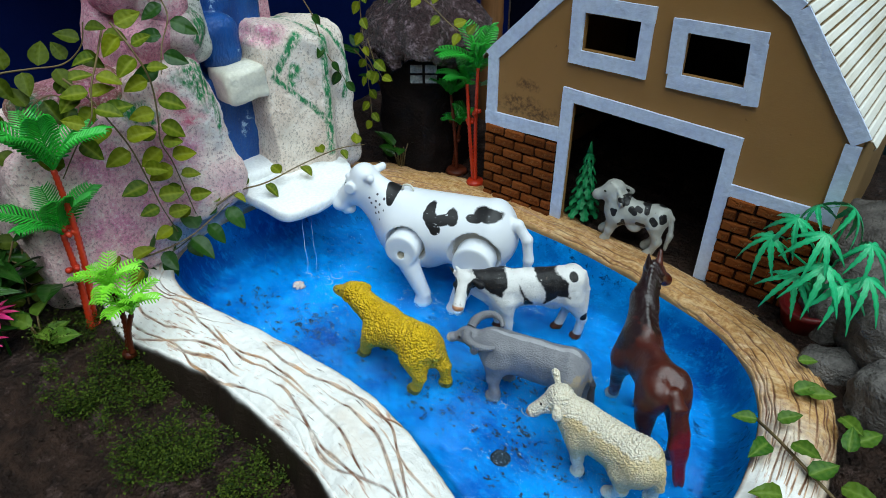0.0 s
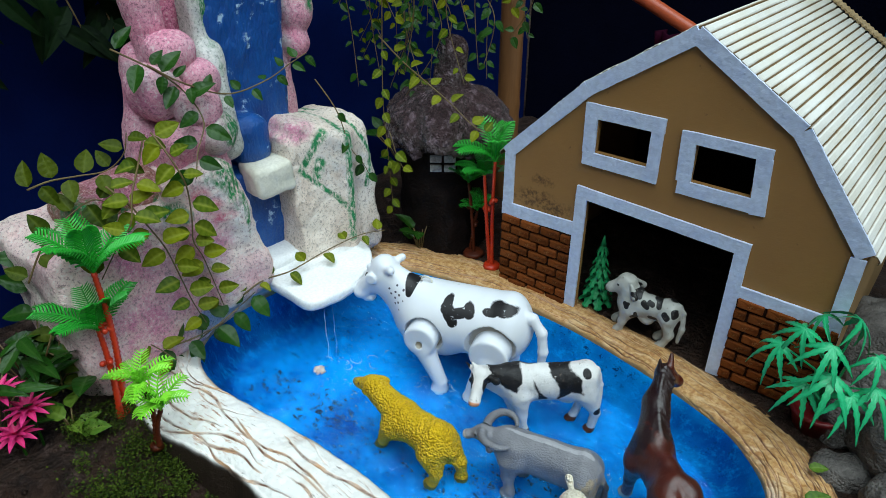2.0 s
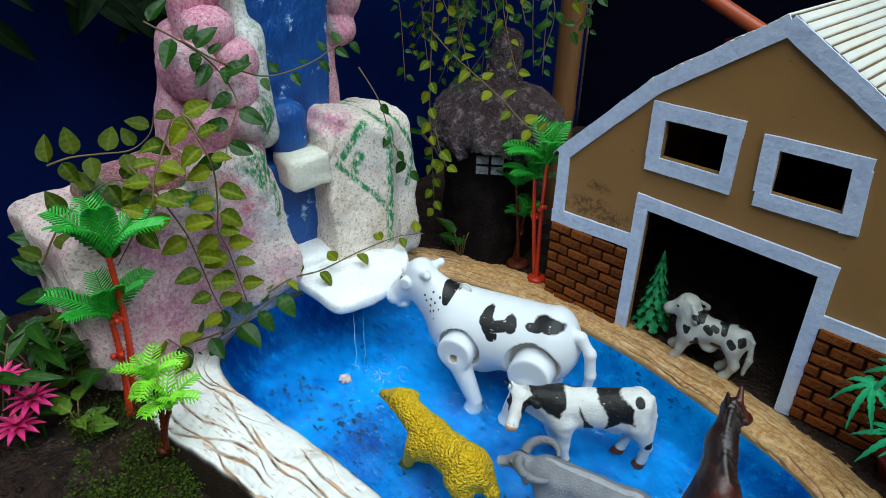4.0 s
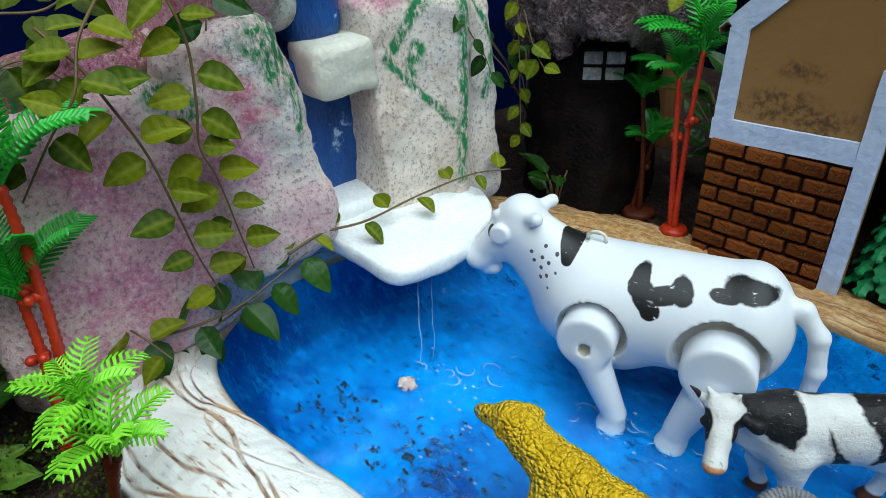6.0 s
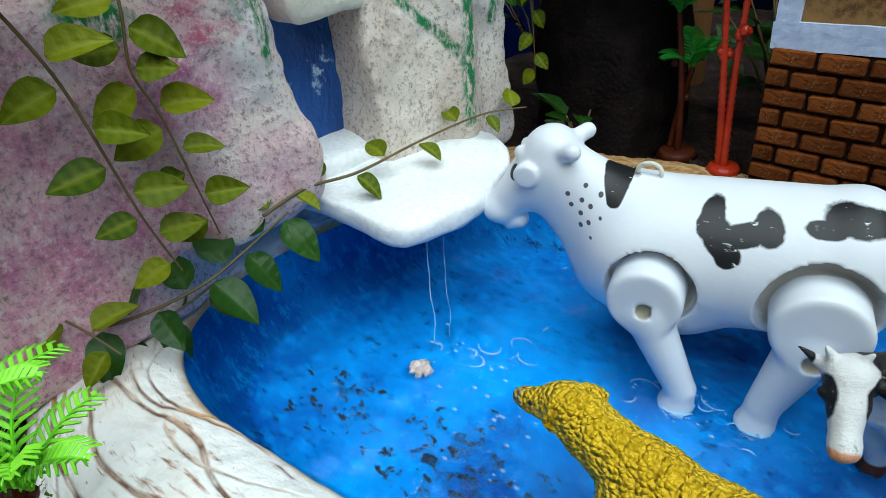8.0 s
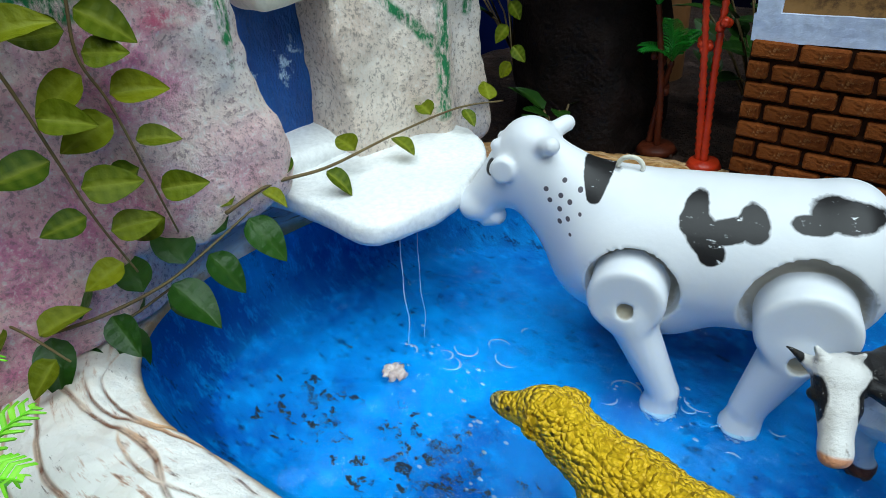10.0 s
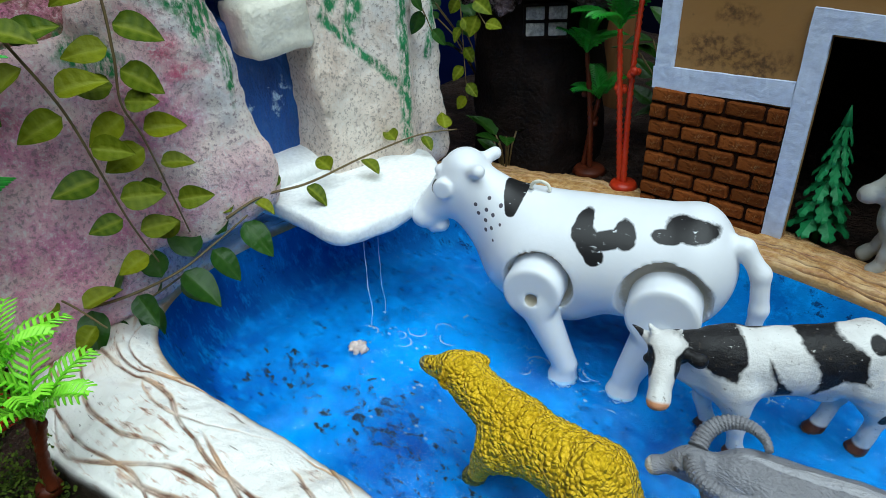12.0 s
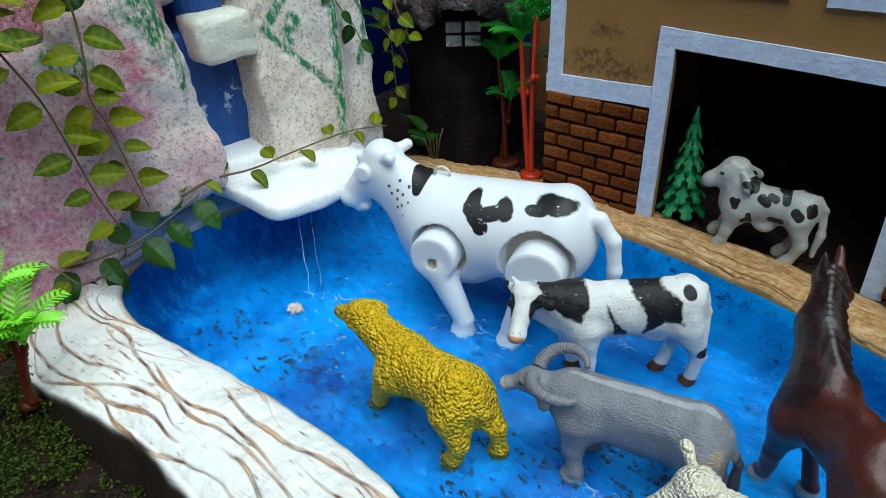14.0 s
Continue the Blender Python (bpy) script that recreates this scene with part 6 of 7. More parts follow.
# ---- plants ----
def leaf_mesh(name, L, W, mat, tip=1.0, cup=0.25, bend=0.25, ripple=0.0, nl=9, nw=3, jag=0.0, seed=0):
    """A leaf along +y from its base, face up, with a midrib; tip below 1 blunts it."""
    bm = bmesh.new()
    lay = bm.verts.layers.float.new("vein")
    rows = []
    for i in range(nl + 1):
        t = i / nl
        w = W * 0.5 * (math.sin(math.pi * t ** 0.75) ** 0.75 if 0 < t < 1 else 0) * (1 - 0.35 * t * tip)
        w = max(w, 0.0003)
        row = []
        for j in range(-nw, nw + 1):
            s = j / nw
            ww = w * (1 + jag * (1 if i % 2 else -1) * (abs(s) == 1))
            x = s * ww
            z = cup * abs(s) ** 1.3 * w - bend * L * t * t * 0.5 + ripple * W * noise.noise(Vector((s * 2, t * 4, seed * 3.1)))
            v = bm.verts.new((x, L * t, z))
            v[lay] = 1.0 if j == 0 else (0.35 if (i % 2 == 0 and abs(s) < 0.9) else 0.0)
            row.append(v)
        rows.append(row)
    for a, b in zip(rows, rows[1:]):
        for j in range(2 * nw):
            bm.faces.new((a[j], a[j + 1], b[j + 1], b[j]))
    me = bpy.data.meshes.new(name)
    bm.to_mesh(me)
    bm.free()
    me.polygons.foreach_set("use_smooth", [True] * len(me.polygons))
    me.materials.append(mat)
    return me


def facing(p, tip, face, scale=1.0):
    """A pose at p whose +y runs along tip and whose +z leans to face."""
    y = Vector(tip).normalized()
    z = Vector(face)
    z = (z - y * z.dot(y)).normalized()
    x = y.cross(z)
    m = Matrix((x, y, z)).transposed().to_4x4()
    return Matrix.Translation(p) @ m @ Matrix.Scale(scale, 4)


LEAVES = {"leaf": [leaf_mesh("leaf", 0.0236, 0.0180, M["leaf"], 0.6, 0.2 + 0.1 * i, 0.1 + 0.12 * i, 0.05, seed=i) for i in range(4)],
          "olive": [leaf_mesh("leaf", 0.0240, 0.0175, M["leaf_olive"], 0.6, 0.2 + 0.1 * i, 0.15 + 0.12 * i, 0.05, seed=i + 20) for i in range(3)],
          "dark": [leaf_mesh("leaf", 0.0245, 0.0165, M["leaf_dark"], 0.6, 0.15 + 0.1 * i, 0.2 + 0.1 * i, 0.04, seed=i + 5) for i in range(3)],
          "fresh": [leaf_mesh("leaf", 0.030, 0.020, M["leaf_fresh"], 0.8, 0.2 + 0.1 * i, 0.25 + 0.15 * i, 0.10, jag=0.05, seed=i + 9) for i in range(3)],
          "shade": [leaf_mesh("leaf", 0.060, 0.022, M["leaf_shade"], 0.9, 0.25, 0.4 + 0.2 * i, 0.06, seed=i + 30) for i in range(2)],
          "long": [leaf_mesh("leaf", 0.060, 0.020, M["leaf_dark"], 0.9, 0.25, 0.4 + 0.2 * i, 0.06, seed=i + 14) for i in range(2)]}


def vine(label, pts, count, size, kind, face, spread=1.0, thick=0.0009, start=0.0, tipdown=0.22, seed=1, smaller=0.2):
    """A stem with leaves on alternate sides."""
    rng = random.Random(seed)
    line = spline(pts, 40)
    ob = thing("vine", Matrix.Translation(line[0]), label, "vine", "creeper vines")
    o = Vector(line[0])
    bm = tube_bm(bmesh.new(), [Vector(p) - o for p in line], [thick * (1 - 0.5 * i / 39) for i in range(40)], 6)
    part("stem", bm, M["stem"], ob)
    f = Vector(face).normalized()
    for i in range(count):
        t = start + (1 - start) * (i + 0.5) / count
        k = min(38, int(t * 39))
        p = Vector(line[k])
        d = (Vector(line[k + 1]) - p).normalized()
        side = d.cross(f).normalized() * (1 if i % 2 else -1)
        tip = side * spread + d * rng.uniform(-0.05, 0.35) + Vector((0, 0, -tipdown * rng.uniform(0.2, 1.0))) + f * rng.uniform(-0.1, 0.45)
        nrm = f + Vector((rng.uniform(-0.4, 0.4), rng.uniform(-0.4, 0.4), rng.uniform(0.1, 0.7)))
        lf = new("leaf", rng.choice(LEAVES[kind]))
        lf.parent = ob
        lf.matrix_basis = Matrix.Translation(-o) @ facing(p + tip.normalized() * 0.002, tip, nrm, size * rng.uniform(1 - smaller, 1.1))
    return ob


F1 = (0.72, -0.45, 0.5)
CREEP = "green creeping vine with oval leaves hanging over the foam rock"
vine(CREEP, [(-0.575, 0.196, 0.236), (-0.556, 0.204, 0.222), (-0.549, 0.209, 0.208), (-0.547, 0.220, 0.179), (-0.546, 0.227, 0.144), (-0.546, 0.232, 0.118), (-0.546, 0.240, 0.090)], 14, 0.88, "leaf", F1, seed=2)
vine(CREEP, [(-0.580, 0.244, 0.268), (-0.556, 0.245, 0.252), (-0.548, 0.250, 0.227), (-0.546, 0.248, 0.198), (-0.546, 0.245, 0.176), (-0.545, 0.250, 0.158), (-0.545, 0.255, 0.130), (-0.545, 0.260, 0.100)], 18, 0.86, "leaf", F1, seed=3)
vine(CREEP, [(-0.625, 0.245, 0.330), (-0.600, 0.268, 0.312), (-0.590, 0.285, 0.292), (-0.575, 0.290, 0.268), (-0.560, 0.272, 0.248), (-0.552, 0.262, 0.228)], 10, 0.95, "dark", F1, seed=4)
vine(CREEP, [(-0.598, 0.245, 0.262), (-0.570, 0.222, 0.245), (-0.552, 0.206, 0.232), (-0.545, 0.197, 0.212), (-0.548, 0.184, 0.196), (-0.552, 0.166, 0.170)], 8, 0.8, "leaf", F1, seed=5)
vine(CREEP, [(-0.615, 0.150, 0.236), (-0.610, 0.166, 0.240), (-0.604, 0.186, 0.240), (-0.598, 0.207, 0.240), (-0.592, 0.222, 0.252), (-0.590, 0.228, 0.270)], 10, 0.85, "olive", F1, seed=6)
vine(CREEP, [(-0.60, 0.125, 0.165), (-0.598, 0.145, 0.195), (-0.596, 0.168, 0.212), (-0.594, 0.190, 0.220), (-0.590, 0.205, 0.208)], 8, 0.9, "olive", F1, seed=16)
vine("dark wet leafy creeper on the edge of the pond", [(-0.590, 0.172, 0.060), (-0.575, 0.195, 0.066), (-0.560, 0.222, 0.070), (-0.552, 0.250, 0.076), (-0.552, 0.275, 0.084), (-0.552, 0.298, 0.093)], 12, 1.1, "dark", (0.6, -0.3, 0.75), 1.0, 0.0011, 0.0, 0.5, seed=7)
vine("dark wet leafy creeper on the edge of the pond", [(-0.600, 0.180, 0.050), (-0.582, 0.205, 0.052), (-0.568, 0.232, 0.058), (-0.572, 0.262, 0.062)], 8, 1.0, "dark", (0.7, -0.1, 0.5), 0.8, 0.0011, 0.0, 0.9, seed=47, smaller=0.4)
vine("dark leafy creeper at the foot of the foam rock", [(-0.630, 0.110, 0.045), (-0.634, 0.122, 0.085), (-0.640, 0.132, 0.125), (-0.645, 0.145, 0.165)], 11, 1.15, "dark", F1, seed=61)
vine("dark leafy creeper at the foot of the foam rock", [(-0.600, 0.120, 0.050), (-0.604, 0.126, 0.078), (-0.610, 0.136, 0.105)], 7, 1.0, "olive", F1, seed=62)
vine("olive leafy creeper on the edge of the pond", [(-0.600, 0.165, 0.075), (-0.575, 0.190, 0.080), (-0.545, 0.205, 0.066)], 6, 0.85, "leaf", (0.6, -0.3, 0.75), seed=8)
vine("leafy twig lying across the white foam plate", [(-0.552, 0.285, 0.096), (-0.556, 0.312, 0.099), (-0.551, 0.342, 0.0985), (-0.557, 0.392, 0.0985), (-0.555, 0.440, 0.100), (-0.545, 0.470, 0.098)], 9, 0.68, "leaf", (0.5, -0.2, 0.8), 0.9, 0.0010, 0.0, 0.1, seed=9)
HANG = "thin hanging vine with yellow-green leaves"
vine(HANG, [(-0.560, 0.500, 0.420), (-0.566, 0.500, 0.340), (-0.571, 0.500, 0.240), (-0.566, 0.500, 0.170), (-0.562, 0.500, 0.110)], 14, 0.58, "leaf", (0.5, -0.8, 0.2), 0.4, 0.0007, 0.35, 1.2, seed=10)
vine(HANG, [(-0.565, 0.502, 0.205), (-0.552, 0.500, 0.180), (-0.540, 0.498, 0.168)], 3, 0.7, "leaf", (0.5, -0.8, 0.2), 0.6, 0.0006, 0.3, 0.8, seed=11)
vine("creeper with pale leaves over the stone house", [(-0.64, 0.56, 0.29), (-0.590, 0.548, 0.272), (-0.545, 0.535, 0.262), (-0.500, 0.530, 0.246), (-0.470, 0.532, 0.228), (-0.455, 0.540, 0.218)], 11, 0.62, "leaf", (0.5, -0.6, 0.6), 0.8, 0.0010, 0.1, 0.3, seed=12)
for k in range(30):
    rng = random.Random(40 + k)
    x, y = -0.72 + 0.026 * (k % 16) * 0.62 + rng.uniform(-0.01, 0.01), 0.52 + 0.012 * (k % 5) + rng.uniform(0, 0.12)
    top, low = rng.uniform(0.42, 0.50), rng.uniform(0.20, 0.33)
    line = [(x, y, top), (x + rng.uniform(-0.02, 0.02), y - 0.01, (top * 2 + low) / 3), (x + rng.uniform(-0.03, 0.03), y, (top + low * 2) / 3), (x + rng.uniform(-0.03, 0.03), y - 0.005, low)]
    vine("tangled vine hanging in the dark corner", line, 15, 0.55, ("leaf", "dark", "dark", "dark")[k % 4], (0.6, -0.7, 0.3), 0.8, 0.0008, 0.0, 0.8, seed=60 + k, smaller=0.45)
vine("leafy twig across the blue fall", [(-0.60, 0.262, 0.318), (-0.588, 0.285, 0.300), (-0.588, 0.325, 0.282), (-0.592, 0.370, 0.285), (-0.596, 0.400, 0.294), (-0.600, 0.425, 0.300)], 14, 0.6, "dark", (0.6, -0.5, 0.6), 0.8, 0.0009, 0.0, 0.3, seed=13)
vine("thin twig hanging on the foam rock", [(-0.59, 0.425, 0.275), (-0.568, 0.432, 0.245), (-0.560, 0.440, 0.205), (-0.556, 0.452, 0.185), (-0.556, 0.462, 0.165)], 5, 0.62, "dark", (0.8, -0.4, 0.2), 0.5, 0.0007, 0.2, 1.2, seed=14)
# hanging leaves whose colour already holds the overhead shade
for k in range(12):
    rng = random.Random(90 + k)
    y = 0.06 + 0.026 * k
    vine("leaves with shade in their colour, hanging before the blue wall", [(-0.735, y, 0.55), (-0.715, y + rng.uniform(-0.02, 0.02), 0.46), (-0.70, y + rng.uniform(-0.02, 0.02), rng.uniform(0.31, 0.37))], 13, 0.9, "shade", (0.8, -0.3, 0.2), 0.6, 0.0015, 0.0, 1.6, seed=90 + k)


def frond_mesh(name, L, mat, pairs=15, leaflet=0.016, width=0.0022, droop=0.5, rise=0.5, vee=0.3):
    bm = bmesh.new()
    lay = bm.verts.layers.float.new("vein")
    def at(t):
        return Vector((0, L * (t - 0.12 * t * t), L * (rise * t - (rise + droop) * 0.62 * t * t)))
    tube_bm(bm, [at(i / 10) for i in range(11)], [0.0009 * (1 - 0.6 * i / 10) for i in range(11)], 5)
    for i in range(pairs):
        t = 0.10 + 0.90 * i / (pairs - 1)
        p = at(t)
        d = (at(min(1, t + 0.05)) - at(t - 0.05)).normalized()
        ll = leaflet * (0.55 + 0.9 * math.sin(math.pi * min(1, 0.18 + t * 0.75))) * (0.45 if t > 0.96 else 1)
        for s in (-1, 1):
            out = (Vector((s, 0, 0)) + d * 0.75 + Vector((0, 0, vee))).normalized()
            w = d * width * 0.5
            mid = p + out * ll * 0.55 + Vector((0, 0, 0.0012))
            end = p + out * ll + Vector((0, 0, -ll * 0.18))
            th = Vector((0, 0, 0.0010))
            a = [bm.verts.new(q) for q in (p - w * 0.8, p + w * 0.8, mid + w * 1.1, end + w * 0.55, end - w * 0.55, mid - w * 1.1)]
            c = [bm.verts.new(q.co - th) for q in a]
            bm.faces.new((a[0], a[1], a[2], a[5]))
            bm.faces.new((a[5], a[2], a[3], a[4]))
            bm.faces.new((c[5], c[2], c[1], c[0]))
            bm.faces.new((c[4], c[3], c[2], c[5]))
            for q in range(6):
                r = (q + 1) % 6
                bm.faces.new((a[q], c[q], c[r], a[r]))
            a[1][lay] = a[2][lay] = 0.8
    me = bpy.data.meshes.new(name)
    bm.to_mesh(me)
    bm.free()
    me.materials.append(mat)
    return me


FR = {"dark": [frond_mesh("frond", 0.048, M["palm_dark"], 17, 0.0105, 0.0012, 0.05 + 0.25 * i, 0.5 - 0.2 * i) for i in range(2)],
      "big": [frond_mesh("frond", 0.046, M["palm_dark"], 14, 0.0092, 0.0012, 0.10 + 0.35 * i, 0.5 - 0.15 * i) for i in range(2)],
      "lime": [frond_mesh("frond", 0.042, M["palm_lime"], 11, 0.0082, 0.0015, 0.3 + 0.3 * i, 0.6 - 0.2 * i) for i in range(2)]}


def palm(label, trunks, kind, size, fronds, mat, rt=0.0032, seed=1, base_r=0.012, berries=True, tilt0=0.0):
    """A plastic palm: ringed trunks on one base, each with a crown of fronds."""
    rng = random.Random(seed)
    o = Vector(trunks[0][0])
    ob = thing("toy_palm", Matrix.Translation(o), label, "toy palm", "plastic palms")
    bm = bmesh.new()
    bmesh.ops.create_cone(bm, cap_ends=True, segments=20, radius1=base_r, radius2=base_r * 0.8, depth=0.004, matrix=Matrix.Translation((0, 0, -0.001)))
    part("base", bm, mat, ob)
    for pa, pb, sc in trunks:
        a, b = Vector(pa) - o, Vector(pb) - o
        n = max(12, int((b - a).length / 0.0022))
        bend = Vector((rng.uniform(-0.004, 0.004), rng.uniform(-0.004, 0.004), 0))
        pts = [a.lerp(b, i / n) + bend * math.sin(math.pi * i / n) for i in range(n + 1)]
        part("trunk", tube_bm(bmesh.new(), pts, [rt * (1.15 - 0.3 * i / n) * (1.16 if i % 2 else 0.86) for i in range(n + 1)], 9), mat, ob)
        if berries:
            for k in range(5):
                an = rng.uniform(0, 6.3)
                bm = bmesh.new()
                bmesh.ops.create_uvsphere(bm, u_segments=8, v_segments=6, radius=0.0027, matrix=Matrix.Translation(a.lerp(b, 0.62) + Vector((math.cos(an), math.sin(an), 0)) * rt * 1.4 + Vector((0, 0, 0.005 * k / 5))))
                part("berry", bm, mat, ob)
        for k in range(fronds):
            an = 2 * math.pi * (k + rng.uniform(-0.25, 0.25)) / fronds
            up = 0.6 if k % 3 else 1.9
            d = Vector((math.cos(an), math.sin(an), up + tilt0))
            lf = new("frond", rng.choice(FR[kind]))
            lf.parent = ob
            lf.matrix_basis = facing(b, d, (0, 0, 1) if abs(d.normalized().z) < 0.9 else (math.cos(an + 3.14), math.sin(an + 3.14), 0.4), size * sc * rng.uniform(0.85, 1.1))


palm("red-trunked plastic palm beside the barn", [((-0.451, 0.553, 0.053), (-0.449, 0.549, 0.186), 1.0), ((-0.455, 0.554, 0.053), (-0.464, 0.550, 0.165), 0.8)], "big", 1.12, 7, M["red_trunk"], 0.0021, 21, 0.011)
palm("small dark plastic palm beside the stone house", [((-0.490, 0.566, 0.050), (-0.497, 0.562, 0.142), 0.8), ((-0.497, 0.568, 0.05), (-0.486, 0.566, 0.108), 0.75)], "big", 0.85, 8, M["red_trunk_dark"], 0.0020, 22, 0.014)
palm("green plastic palm with orange trunks on the soil bank", [((-0.549, 0.150, 0.040), (-0.546, 0.160, 0.182), 1.0), ((-0.540, 0.144, 0.040), (-0.552, 0.152, 0.126), 0.92)], "dark", 1.15, 6, M["red_trunk"], 0.0026, 23, 0.008, tilt0=0.15)
palm("lime green plastic palm standing on the moss", [((-0.486, 0.150, 0.042), (-0.490, 0.154, 0.102), 0.85), ((-0.482, 0.151, 0.042), (-0.476, 0.158, 0.082), 1.0)], "lime", 0.90, 8, M["red_trunk_dark"], 0.0022, 24, 0.006, False)


def pine():
    o = Vector((-0.318, 0.568, 0.044))
    ob = thing("toy_pine", Matrix.Translation(o), "flat green plastic pine tree inside the barn door", "toy tree")
    part("trunk", tube_bm(bmesh.new(), [(0, 0, 0), (0, 0, 0.084)], [0.0022, 0.001], 8), M["pine"], ob)
    for tier in range(6):
        z, r = 0.016 + 0.0118 * tier, 0.0185 * (1 - tier / 7.6)
        bm = bmesh.new()
        bm.verts.layers.float.new("vein")
        for k in range(7):
            an = 2 * math.pi * k / 7 + tier * 0.5
            u, s = Vector((math.cos(an), math.sin(an), 0)), Vector((-math.sin(an), math.cos(an), 0))
            outline = [(0.05, 0.05), (0.35, 0.22), (0.5, 0.16), (0.66, 0.30), (0.78, 0.18), (0.92, 0.24), (1.0, 0.05)]
            top = []
            for t, w in outline:
                zz = 0.007 * (1 - t) - 0.006 * t * t
                top.append((u * t * r + s * w * r + Vector((0, 0, z + zz)), u * t * r - s * w * r + Vector((0, 0, z + zz)), u * t * r + Vector((0, 0, z + zz + 0.0016))))
            for th in (0, -0.0007):
                vs = [[bm.verts.new(q + Vector((0, 0, th))) for q in row] for row in top]
                for a, b in zip(vs, vs[1:]):
                    bm.faces.new((a[0], a[2], b[2], b[0]))
                    bm.faces.new((a[2], a[1], b[1], b[2]))
        part("bough_tier", bm, M["pine"], ob, smooth=False)
    part("tip", tube_bm(bmesh.new(), [(0, 0, 0.080), (0, 0, 0.092)], [0.0035, 0.0004], 6), M["pine"], ob)


pine()


def star_leaf(name, R, seed):
    rng = random.Random(seed)
    bm = bmesh.new()
    lay = bm.verts.layers.float.new("vein")
    for k, (an, ln) in enumerate(((0, 1.0), (38, 0.92), (-38, 0.92), (78, 0.72), (-78, 0.72), (118, 0.4), (-118, 0.4))):
        a = radians(an + rng.uniform(-6, 6))
        u, s = Vector((math.sin(a), math.cos(a), 0)), Vector((math.cos(a), -math.sin(a), 0))
        prev = None
        N = 12
        for i in range(N + 1):
            t = i / N
            w = R * 0.072 * math.sin(math.pi * min(1, 0.12 + 0.88 * t) ** 0.9) + 0.0004
            w *= 1.0 if i % 2 else 0.72
            z = -0.62 * R * t * t - 0.02 * R * t
            row = [bm.verts.new(u * (t * R * ln) + s * (q * w) + Vector((0, 0, z + 0.10 * w * (1 - abs(q)) * 3 - (0.0006 if th else 0)))) for th in (0, 1) for q in (-1, 0, 1)]
            row[1][lay] = 0.9
            if prev:
                for c in (0, 1):
                    bm.faces.new((prev[c], prev[c + 1], row[c + 1], row[c]))
                    bm.faces.new((prev[c + 3], row[c + 3], row[c + 4], prev[c + 4]))
            prev = row
    me = bpy.data.meshes.new(name)
    bm.to_mesh(me)
    bm.free()
    me.polygons.foreach_set("use_smooth", [True] * len(me.polygons))
    me.materials.append(M["maple"])
    return me


def maple():
    o = Vector((-0.088, 0.545, 0.042))
    ob = thing("toy_shrub", Matrix.Translation(o), "sea-green plastic shrub with long toothed star leaves beside the barn", "toy shrub")
    bm = bmesh.new()
    prof = [(0.0, 0.0), (0.016, 0.0), (0.020, 0.016), (0.022, 0.017), (0.022, 0.021), (0.018, 0.021), (0.017, 0.016), (0.0, 0.015)]
    rings = [[bm.verts.new((r * math.cos(t), r * math.sin(t), z)) for t in np.linspace(0, 2 * math.pi, 24, endpoint=False)] if r else [bm.verts.new((0, 0, z))] for r, z in prof]
    for a, b in zip(rings, rings[1:]):
        for i in range(24):
            j = (i + 1) % 24
            if len(a) == 1:
                bm.faces.new((a[0], b[i], b[j]))
            elif len(b) == 1:
                bm.faces.new((a[i], a[j], b[0]))
            else:
                bm.faces.new((a[i], a[j], b[j], b[i]))
    part("pot", bm, M["pot_red"], ob, "dark red plastic pot")
    shapes = [star_leaf("leaf", 0.043, s) for s in range(3)]
    spots = [(-0.112, 0.512, 0.152, -0.4, -0.5), (-0.090, 0.505, 0.150, -0.1, -1.0), (-0.124, 0.510, 0.132, -1.0, -0.3), (-0.082, 0.500, 0.128, 0.2, -1.0), (-0.062, 0.520, 0.146, 1.0, -0.2),
             (-0.098, 0.500, 0.112, -0.5, -0.8), (-0.068, 0.505, 0.116, 0.8, -0.5), (-0.082, 0.540, 0.160, 0.4, 0.7), (-0.105, 0.535, 0.156, -0.8, 0.4), (-0.055, 0.515, 0.122, 1.0, -0.6)]
    for i, (x, y, z, dx, dy) in enumerate(spots):
        p = Vector((x, y, z)) - o
        part("stem", tube_bm(bmesh.new(), [(0, 0, 0.015), (p.x * 0.3, p.y * 0.3, p.z * 0.7), (p.x, p.y, p.z)], [0.0013, 0.001, 0.0008], 6), M["maple"], ob)
        lf = new("leaf", shapes[i % 3])
        lf.parent = ob
        lf.matrix_basis = facing(p, (dx, dy, -0.55), (dx * 0.4 + 0.2, dy * 0.4 - 0.3, 1), 0.68 + 0.05 * (i % 4))


maple()


